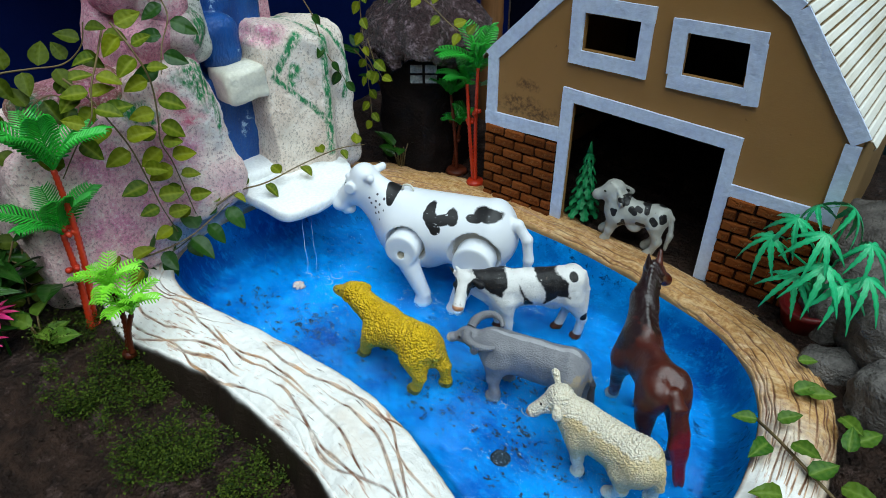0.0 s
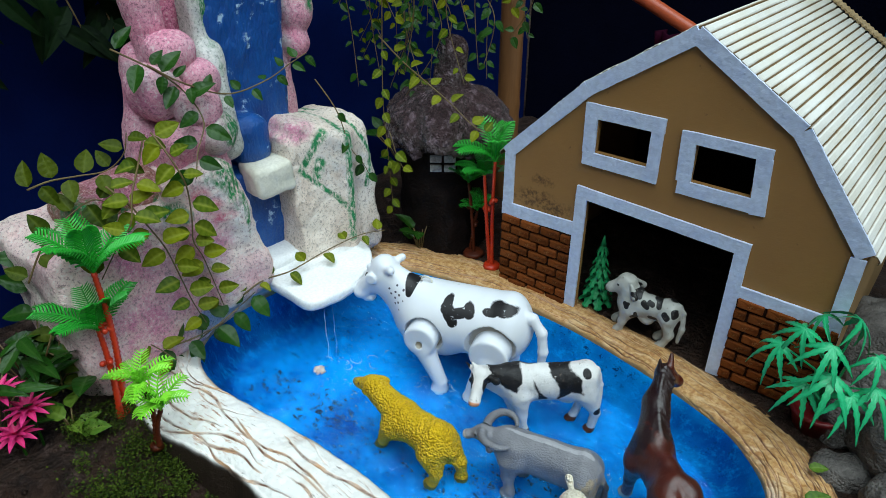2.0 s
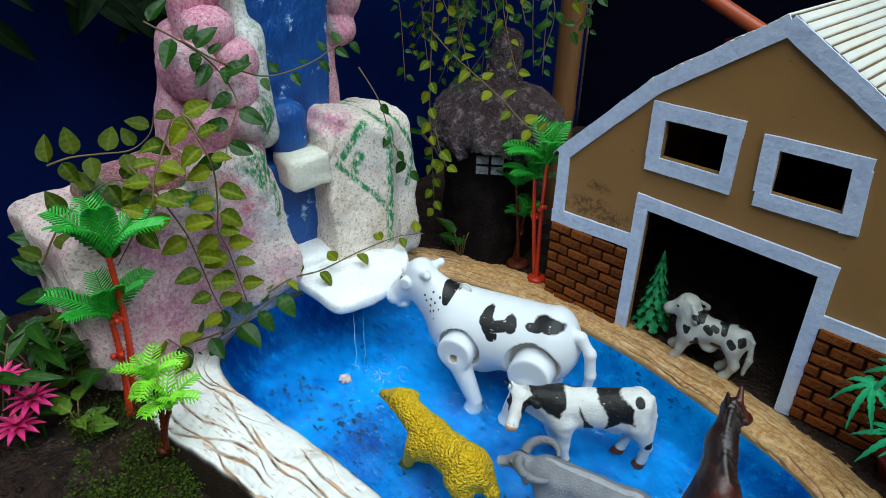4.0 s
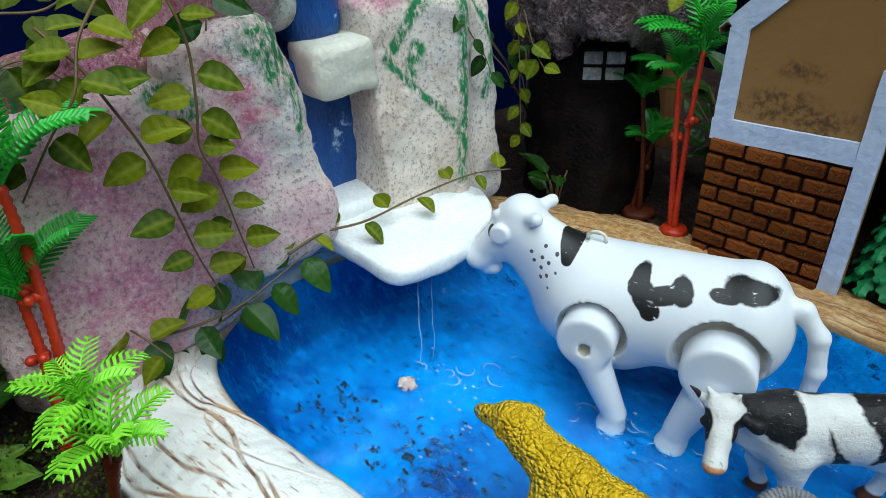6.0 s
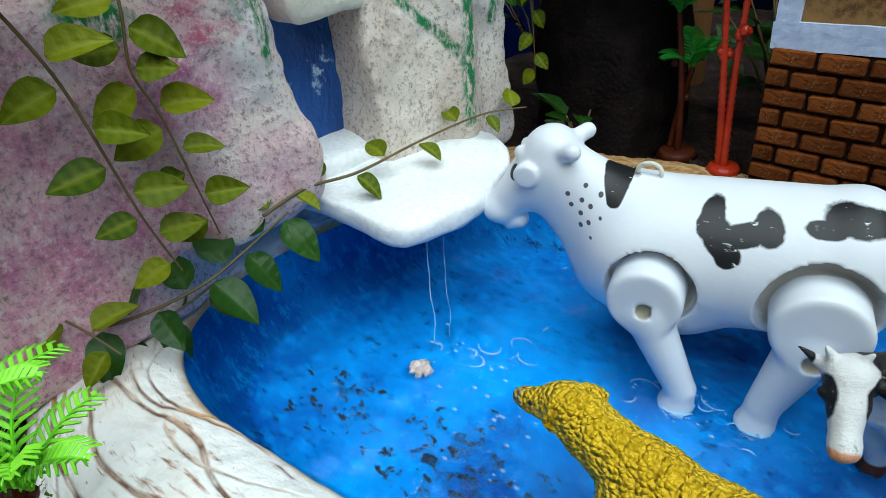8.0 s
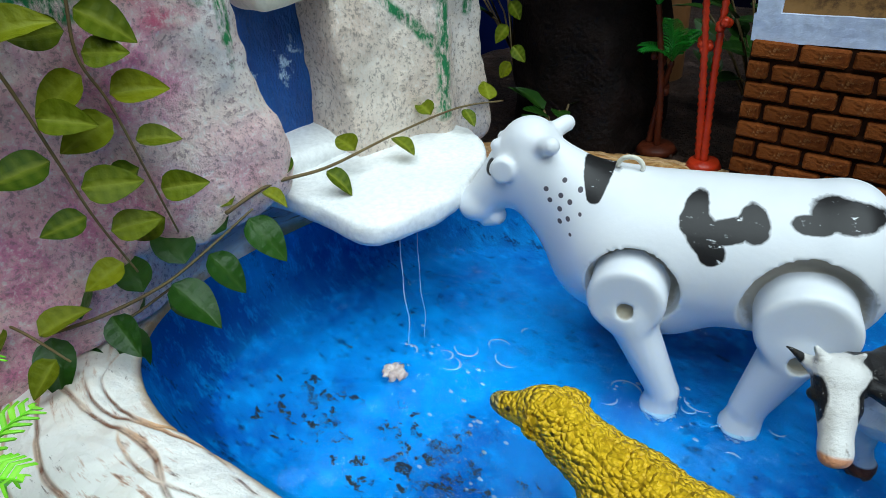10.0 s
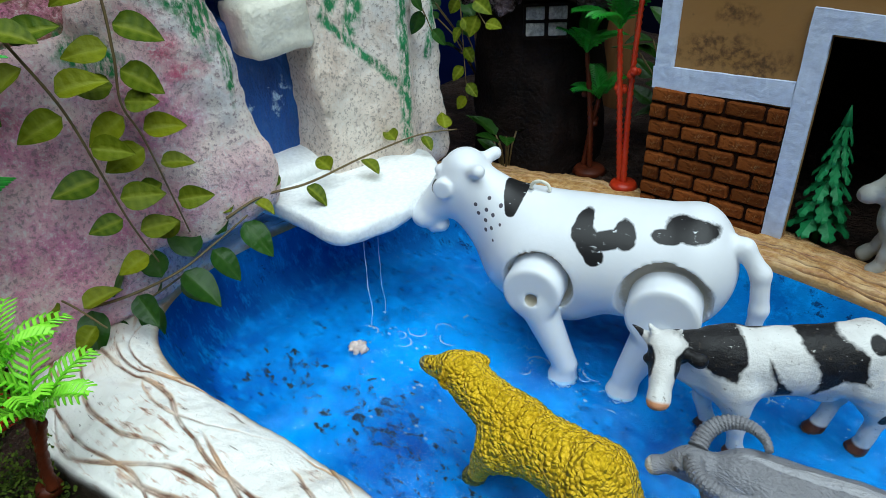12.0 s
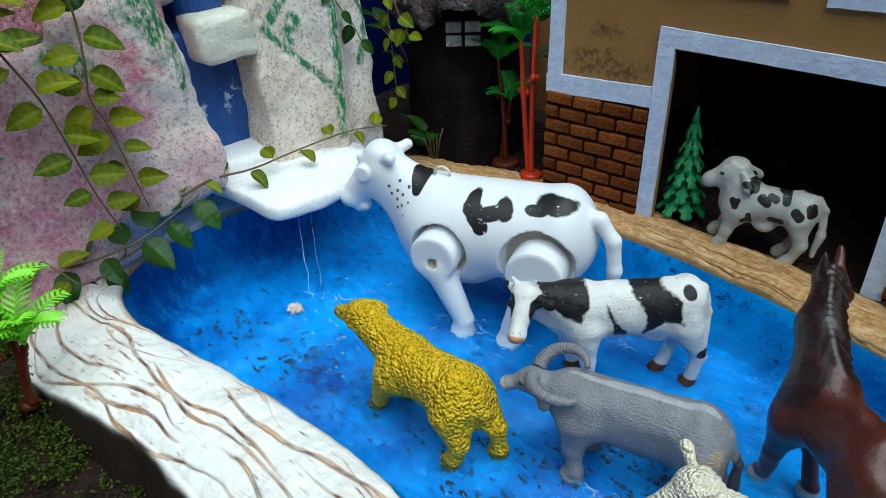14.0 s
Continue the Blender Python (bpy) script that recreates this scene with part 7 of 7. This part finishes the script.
# ---- stones, the stone house, pole and pipe ----
def stones():
    spec = [((-0.050, 0.662, 0.088), (0.056, 0.046, 0.021), 8), ((-0.034, 0.606, 0.074), (0.050, 0.040, 0.024), -12), ((-0.022, 0.546, 0.070), (0.043, 0.038, 0.034), 20), ((-0.075, 0.560, 0.052), (0.022, 0.026, 0.024), 40),
            ((-0.006, 0.485, 0.052), (0.034, 0.030, 0.026), -25), ((0.045, 0.60, 0.06), (0.05, 0.05, 0.05), 10), ((-0.005, 0.72, 0.075), (0.06, 0.05, 0.04), 0), ((-0.055, 0.508, 0.040), (0.020, 0.016, 0.014), 15)]
    for i, (c, r, a) in enumerate(spec):
        coarse, mid, fine = lumps(24, 0.007, i * 3.3), lumps(70, 0.0030, i * 1.7), lumps(190, 0.0012, i)
        me = solid_mesh("stone", [ball((0, 0, 0), r, k=0.01), slab((0, 0, 0), tuple(q * 0.88 for q in r), min(r) * 0.5, k=0.008)], 0.0026, 0.010, lambda P: coarse(P) - np.abs(mid(P)) + fine(P))
        ob = mesh_object("stone", me, M["stone"])
        ob.matrix_world = pose(*c, 4, -5, a)
        tagged(ob, "rounded grey river stone stacked beside the barn", "stone", "stones beside the barn")


stones()


def stone_house():
    o = Vector((-0.560, 0.588, 0.04))
    ob = thing("toy_house", Matrix.Translation(o), "dark brown toy stone house with domed roof and pale window", "toy house")
    me = solid_mesh("wall", [cone((0, 0, 0.0), (0, 0, 0.15), 0.056, 0.052, k=0.01), cone((0.035, -0.040, 0.0), (0.033, -0.036, 0.075), 0.016, 0.013, k=0.01)], 0.0035, 0.01, lumps(45, 0.004, 3))
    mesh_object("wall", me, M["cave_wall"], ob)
    me = solid_mesh("roof", [ball((0.004, 0.002, 0.152), (0.080, 0.075, 0.053), k=0.01), cone((0.026, -0.030, 0.182), (0.052, -0.058, 0.158), 0.028, 0.022, k=0.012), ball((0, 0, 0.10), (0.10, 0.10, 0.045), sub=True), cone((0.04, -0.046, 0.135), (0.06, -0.07, 0.125), 0.024, 0.026, sub=True)], 0.0028, 0.012, (lambda u, v: (lambda P: u(P) + v(P)))(lumps(50, 0.0040, 6), lumps(170, 0.0022, 2)))
    mesh_object("roof", me, M["cave"], ob, "glossy dark brown domed roof")
    me = solid_mesh("chimney", [cone((0.004, 0.006, 0.20), (0.008, 0.006, 0.243), 0.022, 0.017, k=0.004)], 0.003, 0.004, lumps(60, 0.003, 8))
    mesh_object("chimney", me, M["cave"], ob)
    rot = Euler((0, 0, radians(41))).to_matrix()
    f = Vector((0.656, -0.755, 0))
    r = Vector((0.755, 0.656, 0))
    c = f * 0.0565 + Vector((0, 0, 0.125))
    bm = box_bm(bmesh.new(), c, (0.034, 0.004, 0.026), rot, 0.001)
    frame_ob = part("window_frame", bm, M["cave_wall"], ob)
    for sx in (-1, 1):
        for sz in (-1, 1):
            bm = box_bm(bmesh.new(), c + f * 0.0022 + r * sx * 0.0082 + Vector((0, 0, sz * 0.0058)), (0.0135, 0.0022, 0.0092), rot, 0.0008)
            part("pane", bm, M["pane"], frame_ob, "grey painted pane")


stone_house()


def back_things():
    pts = [(-0.574, 0.735, 0.02 + 0.01 * i) for i in range(64)]
    bm = tube_bm(bmesh.new(), pts, [0.0155 * (1.06 if i % 16 == 0 else 1.0) for i in range(64)], 16)
    tagged(part("bamboo_pole", bm, M["bamboo"]), "brown bamboo pole standing behind the stone house", "pole")
    bm = tube_bm(bmesh.new(), [(-0.56, 0.885, 0.35), (-0.46, 0.890, 0.306), (-0.36, 0.895, 0.262), (-0.24, 0.90, 0.21), (0.10, 0.91, 0.06)], 0.009, 14)
    tagged(part("pipe", bm, M["orange"]), "orange plastic pipe leaning behind the barn", "pipe")
    bm = bmesh.new()
    grid = [[bm.verts.new((-0.50 + 0.12 * i / 24, 1.0 + 0.016 * math.sin(i * 0.9) + 0.006 * math.sin(i * 2.3 + j), 0.03 + 0.22 * j / 10)) for j in range(11)] for i in range(25)]
    for a, b in zip(grid, grid[1:]):
        for j in range(10):
            bm.faces.new((a[j], b[j], b[j + 1], a[j + 1]))
    ob = part("cloth", bm, M["maroon"])
    md = ob.modifiers.new("thick", "SOLIDIFY")
    md.thickness = 0.004
    tagged(ob, "dark red cloth hanging in folds behind the barn", "cloth")
    bm = bmesh.new()
    grid = [[bm.verts.new((-0.20 + 0.36 * i / 20, 0.99 + 0.010 * math.sin(i * 0.8) + 0.004 * math.sin(j * 1.9 + i), 0.03 + 0.36 * j / 8)) for j in range(9)] for i in range(21)]
    for a, b in zip(grid, grid[1:]):
        for j in range(8):
            bm.faces.new((a[j], b[j], b[j + 1], a[j + 1]))
    ob = part("plastic_sheet", bm, M["sheet"])
    ob.modifiers.new("thick", "SOLIDIFY").thickness = 0.003
    tagged(ob, "light blue plastic sheet hanging behind the barn", "sheet")
    for i, (x, y, z, tip, s) in enumerate([(-0.075, 0.72, 0.17, (0.8, -0.5, 0.2), 1.6), (-0.07, 0.76, 0.14, (0.9, -0.2, 0.5), 1.8), (-0.06, 0.70, 0.13, (0.9, -0.6, -0.1), 1.4)]):
        ob = new("leaf", LEAVES["long"][i % 2])
        ob.matrix_world = facing((x, y, z), tip, (0.2, -0.5, 1), s)
        tagged(ob, "long dark green leaf beside the barn wall", "leaf", "leaves beside the barn")


back_things()


# ---- ground cover, flowers, fallen leaves and litter ----
def sprigs():
    rng = random.Random(7)
    small = [leaf_mesh("leaf", 0.0019, 0.0014, M["moss"], 0.6, 0.3, 0.3, nl=3, nw=1, seed=i) for i in range(1)][0]
    base = [tuple(v.co) for v in small.vertices]
    quads = [tuple(p.vertices) for p in small.polygons]
    verts, faces = [], []
    for k in range(2600):
        x, y = rng.uniform(-0.56, -0.27), rng.uniform(0.045, 0.172)
        gap = float(np.hypot(outer[::6, 0] - x, outer[::6, 1] - y).min())
        spot = int(np.hypot(outer[:, 0] - x, outer[:, 1] - y).argmin())
        inside = float((np.array((x, y)) - outer[spot]) @ (inner[spot] - outer[spot])) > 0
        if (inside and gap > 0.003) or RIM_DIST(x, y + 0.02) < 0 or noise.noise(Vector((x * 22, y * 22, 6))) + 0.8 * noise.noise(Vector((x * 75, y * 75, 2))) < -0.02 + 12 * max(0, gap - 0.045):
            continue
        h = rng.uniform(0.008, 0.044) * (0.5 + max(0, noise.noise(Vector((x * 40, y * 40, 9)))))
        h *= min(1.0, 0.25 + gap / 0.03)
        lean = Vector((rng.uniform(-0.25, 0.25), rng.uniform(-0.25, 0.25), 1)) * h
        z0 = 0.010 + 0.030 * min(1, max(0, (-0.44 - x) / 0.08)) + 0.007 * noise.noise(Vector((x * 18, y * 18, 0)))
        for q in range(18):
            p = Vector((x, y, z0)) + lean * (q / 17) + Vector((rng.gauss(0, 0.0032), rng.gauss(0, 0.0032), 0))
            m = facing(p, (rng.uniform(-1, 1), rng.uniform(-1, 1), rng.uniform(-0.1, 0.8)), (rng.uniform(-0.5, 0.5), rng.uniform(-0.5, 0.5), 1), rng.uniform(0.6, 1.3))
            n0 = len(verts)
            verts += [tuple(m @ Vector(c)) for c in base]
            faces += [tuple(i + n0 for i in f) for f in quads]
    mesh = bpy.data.meshes.new("moss")
    mesh.from_pydata(verts, [], faces)
    tagged(mesh_object("moss", mesh, M["moss"]), "low moss and tiny weeds on the soil", "moss", kind="stuff")
    bpy.data.meshes.remove(small)
    # crumbs of soil and grit
    verts, faces = [], []
    for k in range(2600):
        x, y = rng.uniform(-0.62, 0.02), rng.uniform(0.02, 0.62)
        if RIM_DIST(x, y) < 0 or (-0.47 < x < -0.06 and y > 0.5):
            continue
        far = min(1.0, max(0.0, (y - 0.35) / 0.15))
        z = 0.008 + 0.034 * far + 0.030 * min(1, max(0, (-0.44 - x) / 0.08)) * (1 - far) + 0.02 * min(1, max(0, (x + 0.06) / 0.08)) * (1 - far) + 0.007 * noise.noise(Vector((x * 18, y * 18, 0)))
        s = rng.uniform(0.0008, 0.0034)
        n0 = len(verts)
        for d in ((1, 0, 0), (-1, 0, 0), (0, 1, 0), (0, -1, 0), (0, 0, 1), (0, 0, -1)):
            verts.append((x + d[0] * s * rng.uniform(0.6, 1.2), y + d[1] * s * rng.uniform(0.6, 1.2), z + d[2] * s * rng.uniform(0.6, 1)))
        faces += [tuple(n0 + i for i in f) for f in ((0, 2, 4), (2, 1, 4), (1, 3, 4), (3, 0, 4), (2, 0, 5), (1, 2, 5), (3, 1, 5), (0, 3, 5))]
    mesh = bpy.data.meshes.new("soil_crumbs")
    mesh.from_pydata(verts, [], faces)
    tagged(mesh_object("soil_crumbs", mesh, M["soil"]), "crumbs of dark soil and grit", "soil", kind="stuff")


sprigs()


def bush(label, name, o, count, kind, size, seed, spread=0.05, up=0.5):
    rng = random.Random(seed)
    ob = thing(name, Matrix.Translation(o), label, "plant")
    for i in range(count):
        an = rng.uniform(0, 2 * math.pi)
        d = Vector((math.cos(an), math.sin(an), rng.uniform(0.1, up * 2)))
        root = Vector((math.cos(an), math.sin(an), 0)) * spread * rng.uniform(0.1, 0.7) + Vector((0, 0, spread * rng.uniform(0.1, 1.0)))
        part("stem", tube_bm(bmesh.new(), [(0, 0, -0.02), root * 0.6, root], 0.0008, 5), M["stem"], ob)
        lf = new("leaf", rng.choice(LEAVES[kind]))
        lf.parent = ob
        lf.matrix_basis = facing(root, d, (rng.uniform(-0.3, 0.6), rng.uniform(-0.6, 0.2), 1), size * rng.uniform(0.7, 1.15))


bush("dark green leafy plant on the soil", "leafy_plant", (-0.610, 0.105, 0.060), 17, "long", 0.75, 31, 0.06)
bush("dark green leafy plant on the soil", "leafy_plant", (-0.585, 0.060, 0.050), 15, "long", 0.7, 32, 0.06)
bush("dark leafy plant under the palm", "leafy_plant", (-0.585, 0.150, 0.060), 14, "dark", 1.1, 33, 0.05)
bush("dark leafy plant at the foot of the stone house", "leafy_plant", (-0.548, 0.530, 0.050), 8, "dark", 0.95, 34, 0.03)
bush("pale green leafy sprig on the soil", "leafy_sprig", (-0.548, 0.108, 0.045), 7, "fresh", 0.85, 35, 0.02, 0.3)
bush("dark bush behind the stone house", "leafy_plant", (-0.66, 0.62, 0.10), 22, "dark", 1.2, 36, 0.09)
bush("dark bush behind the stone house", "leafy_plant", (-0.47, 0.68, 0.06), 20, "dark", 1.2, 37, 0.09)


def flower(o, seed):
    rng = random.Random(seed)
    ob = thing("flower", Matrix.Translation(o), "bright pink plastic flower among dark leaves", "flower", "pink flowers")
    petal = leaf_mesh("petal", 0.019, 0.0060, M["pink"], 0.1, 0.3, 0.5, nl=5, nw=1)
    for ring, (n, el) in enumerate(((11, 0.15), (9, 0.7), (6, 1.6))):
        for k in range(n):
            an = 2 * math.pi * k / n + ring
            pt = new("petal", petal)
            pt.parent = ob
            pt.matrix_basis = facing((0, 0, 0), (math.cos(an), math.sin(an), el), (0, 0, 1) if ring < 2 else (-math.cos(an), -math.sin(an), 0.5), 1 - 0.12 * ring)
    part("stem", tube_bm(bmesh.new(), [(0, 0, 0), (0.002, 0.001, -0.03), (0, 0, -0.06)], 0.0012, 6), M["leaf_dark"], ob)


flower((-0.568, 0.074, 0.100), 1)
flower((-0.562, 0.086, 0.078), 3)
flower((-0.562, 0.072, 0.060), 2)


def strewn():
    spots = [(-0.077, 0.398, 0.056, (-0.8, -0.5, 0.1), 0.9), (-0.066, 0.404, 0.058, (0.5, 0.4, 0.3), 0.9), (-0.064, 0.380, 0.058, (-0.2, -0.9, 0.2), 1.1), (-0.052, 0.388, 0.060, (0.7, -0.3, 0.3), 1.1), (-0.066, 0.442, 0.056, (0.7, 0.8, 0.3), 1.1),
             (-0.058, 0.446, 0.056, (0.9, 0.4, 0.3), 1.0), (-0.074, 0.478, 0.056, (0.7, 0.5, 0.1), 0.8), (-0.034, 0.440, 0.054, (0.6, -0.5, 0.3), 1.1), (-0.020, 0.424, 0.052, (0.5, 0.6, 0.3), 1.1), (-0.036, 0.372, 0.056, (0.5, 0.7, 0.2), 1.2), (-0.018, 0.378, 0.054, (0.9, -0.2, 0.4), 1.2), (-0.044, 0.346, 0.056, (-0.6, -0.6, 0.3), 1.1), (-0.022, 0.404, 0.060, (-0.2, 0.9, 0.5), 1.0)]
    for i, (x, y, z, tip, s) in enumerate(spots):
        ob = new("leaf", LEAVES["fresh"][i % 3])
        ob.matrix_world = facing((x, y, z), tip, (0.1 * (i % 3), -0.3, 1), s * 0.62)
        tagged(ob, "fresh green leaf of a weed growing over the bank", "leaf", "weeds on the bank")
    bm = tube_bm(bmesh.new(), [(-0.080, 0.405, 0.050), (-0.060, 0.390, 0.055), (-0.035, 0.375, 0.055), (-0.010, 0.370, 0.045), (0.02, 0.36, 0.03)], 0.0011, 6)
    tagged(part("stalk", bm, M["stem"]), "thin weed stalk lying on the bank", "stalk")
    # drain in the pond floor
    bm = bmesh.new()
    prof = [(0.0052, 0.0), (0.0075, 0.0), (0.0078, 0.0012), (0.0062, 0.0016), (0.0052, 0.0004)]
    rings = [[bm.verts.new((r * math.cos(t), r * math.sin(t), z)) for t in np.linspace(0, 2 * math.pi, 24, endpoint=False)] for r, z in prof]
    for a, b in zip(rings, rings[1:]):
        for i in range(24):
            bm.faces.new((a[i], a[(i + 1) % 24], b[(i + 1) % 24], b[i]))
    bm.faces.new(rings[0][::-1])
    ob = part("drain", bm, M["drain"])
    ob.location = (-0.216, 0.293, -0.0034)
    tagged(ob, "dark round drain hole in the pond floor", "drain")
    # pale litter floating
    for (x, y, r, lab, nm) in ((-0.500, 0.328, 0.0068, "pale crumpled blossom floating on the pond", "blossom"), (-0.196, 0.378, 0.0085, "white crumpled scrap floating on the pond", "scrap")):
        me = solid_mesh(nm, [ball((0, 0, 0), (r * 0.8, r * 0.7, r * 0.35))] + [ball((r * 0.62 * math.cos(a), r * 0.55 * math.sin(a), 0.0008), (r * 0.45, r * 0.4, r * 0.3)) for a in (0.2, 1.5, 2.7, 4.0, 5.2)], 0.0007, 0.001, lumps(380, 0.0014, x))
        ob = mesh_object(nm, me, M["petal_pale"] if nm == "blossom" else M["foam_white"])
        ob.location = (x, y, 0.0022)
        tagged(ob, lab, nm)
    rng = random.Random(77)
    verts, faces = [], []
    for k in range(420):
        c = rng.choice(((-0.42, 0.30), (-0.36, 0.33), (-0.28, 0.33), (-0.23, 0.36), (-0.46, 0.29), (-0.30, 0.28), (-0.22, 0.31), (-0.16, 0.30), (-0.52, 0.29)))
        x, y = c[0] + rng.gauss(0, 0.022), c[1] + rng.gauss(0, 0.016)
        if not (0.262 < y < 0.47 and -0.55 < x < -0.10):
            continue
        for f in range(rng.randrange(2, 7)):
            s, an = rng.uniform(0.0003, 0.0011), rng.uniform(-0.5, 0.5)
            px, py = x + rng.gauss(0, 0.0022), y + rng.gauss(0, 0.0009)
            n0 = len(verts)
            for i in range(6):
                t = i * 1.0472
                q = s * rng.uniform(0.4, 1.5)
                u, v = math.cos(t) * q * 1.8, math.sin(t) * q * 0.8
                verts.append((px + u * math.cos(an) - v * math.sin(an), py + u * math.sin(an) + v * math.cos(an), -0.0036))
            verts.append((px, py, -0.0036 + s * 0.5))
            faces += [(n0 + i, n0 + (i + 1) % 6, n0 + 6) for i in range(6)]
    mesh = bpy.data.meshes.new("silt")
    mesh.from_pydata(verts, [], faces)
    tagged(mesh_object("silt", mesh, M["drain"], smooth=False), "dark specks of silt on the pond floor", "silt", kind="stuff")


def bubbles():
    """Bubbles and foam left by drops, plus pale bits that stand for glints."""
    rng = random.Random(5)
    verts, faces = [], []
    spots = [(-0.500, 0.345), (-0.47, 0.36), (-0.445, 0.335), (-0.40, 0.385), (-0.36, 0.40), (-0.43, 0.31), (-0.255, 0.34), (-0.216, 0.293), (-0.31, 0.30), (-0.20, 0.40), (-0.395, 0.40), (-0.33, 0.445), (-0.28, 0.45)]
    for k in range(150):
        c = rng.choice(spots)
        x, y, r = c[0] + rng.gauss(0, 0.012), c[1] + rng.gauss(0, 0.010), rng.choice((0.0003, 0.0004, 0.0006, 0.0009))
        n0 = len(verts)
        for i in range(3):
            a = i * 0.5
            for j in range(8):
                t = j * math.pi / 4
                verts.append((x + r * 1.6 * math.cos(a) * math.cos(t), y + r * math.cos(a) * math.sin(t), 0.0021 + r * 0.7 * math.sin(a)))
        faces += [(n0 + i * 8 + j, n0 + i * 8 + (j + 1) % 8, n0 + i * 8 + 8 + (j + 1) % 8, n0 + i * 8 + 8 + j) for i in range(2) for j in range(8)]
        faces.append(tuple(n0 + 16 + j for j in range(8)))
    # broken pale arcs, shaped to stand for glints on the drop rings
    for k in range(26):
        c = rng.choice(spots)
        x, y, R, a0, turn = c[0] + rng.gauss(0, 0.02), c[1] + rng.gauss(0, 0.014), rng.uniform(0.0025, 0.0065), rng.uniform(0, 6.3), rng.uniform(1.2, 4.2)
        n0, steps = len(verts), 14
        for i in range(steps + 1):
            a = a0 + turn * i / steps
            w = 0.00050 * math.sin(math.pi * (0.08 + 0.84 * i / steps)) * (0.6 + 0.8 * rng.random())
            for q, up in ((-1, 0.0021), (0, 0.0021 + w), (1, 0.0021)):
                verts.append((x + (R + q * w) * 1.25 * math.cos(a), y + (R + q * w) * math.sin(a), up))
        for i in range(steps):
            for q in (0, 1):
                m0 = n0 + i * 3 + q
                faces.append((m0, m0 + 1, m0 + 4, m0 + 3))
    mesh = bpy.data.meshes.new("bubbles")
    mesh.from_pydata(verts, [], faces)
    tagged(mesh_object("bubbles", mesh, M["water_thread"]), "small bubbles and pale bits that stand for glints on the water", "bubbles", kind="stuff")


bubbles()
M["petal_pale"] = surface("pale faded petal", (0.78, 0.66, 0.60), (0.55, 0.40, 0.36), 220, 700, 0.6, 0.0006)
M["drain"] = surface("black silt", (0.006, 0.008, 0.016), (0.012, 0.014, 0.025), 200, 500, 0.7, 0.0003)
strewn()
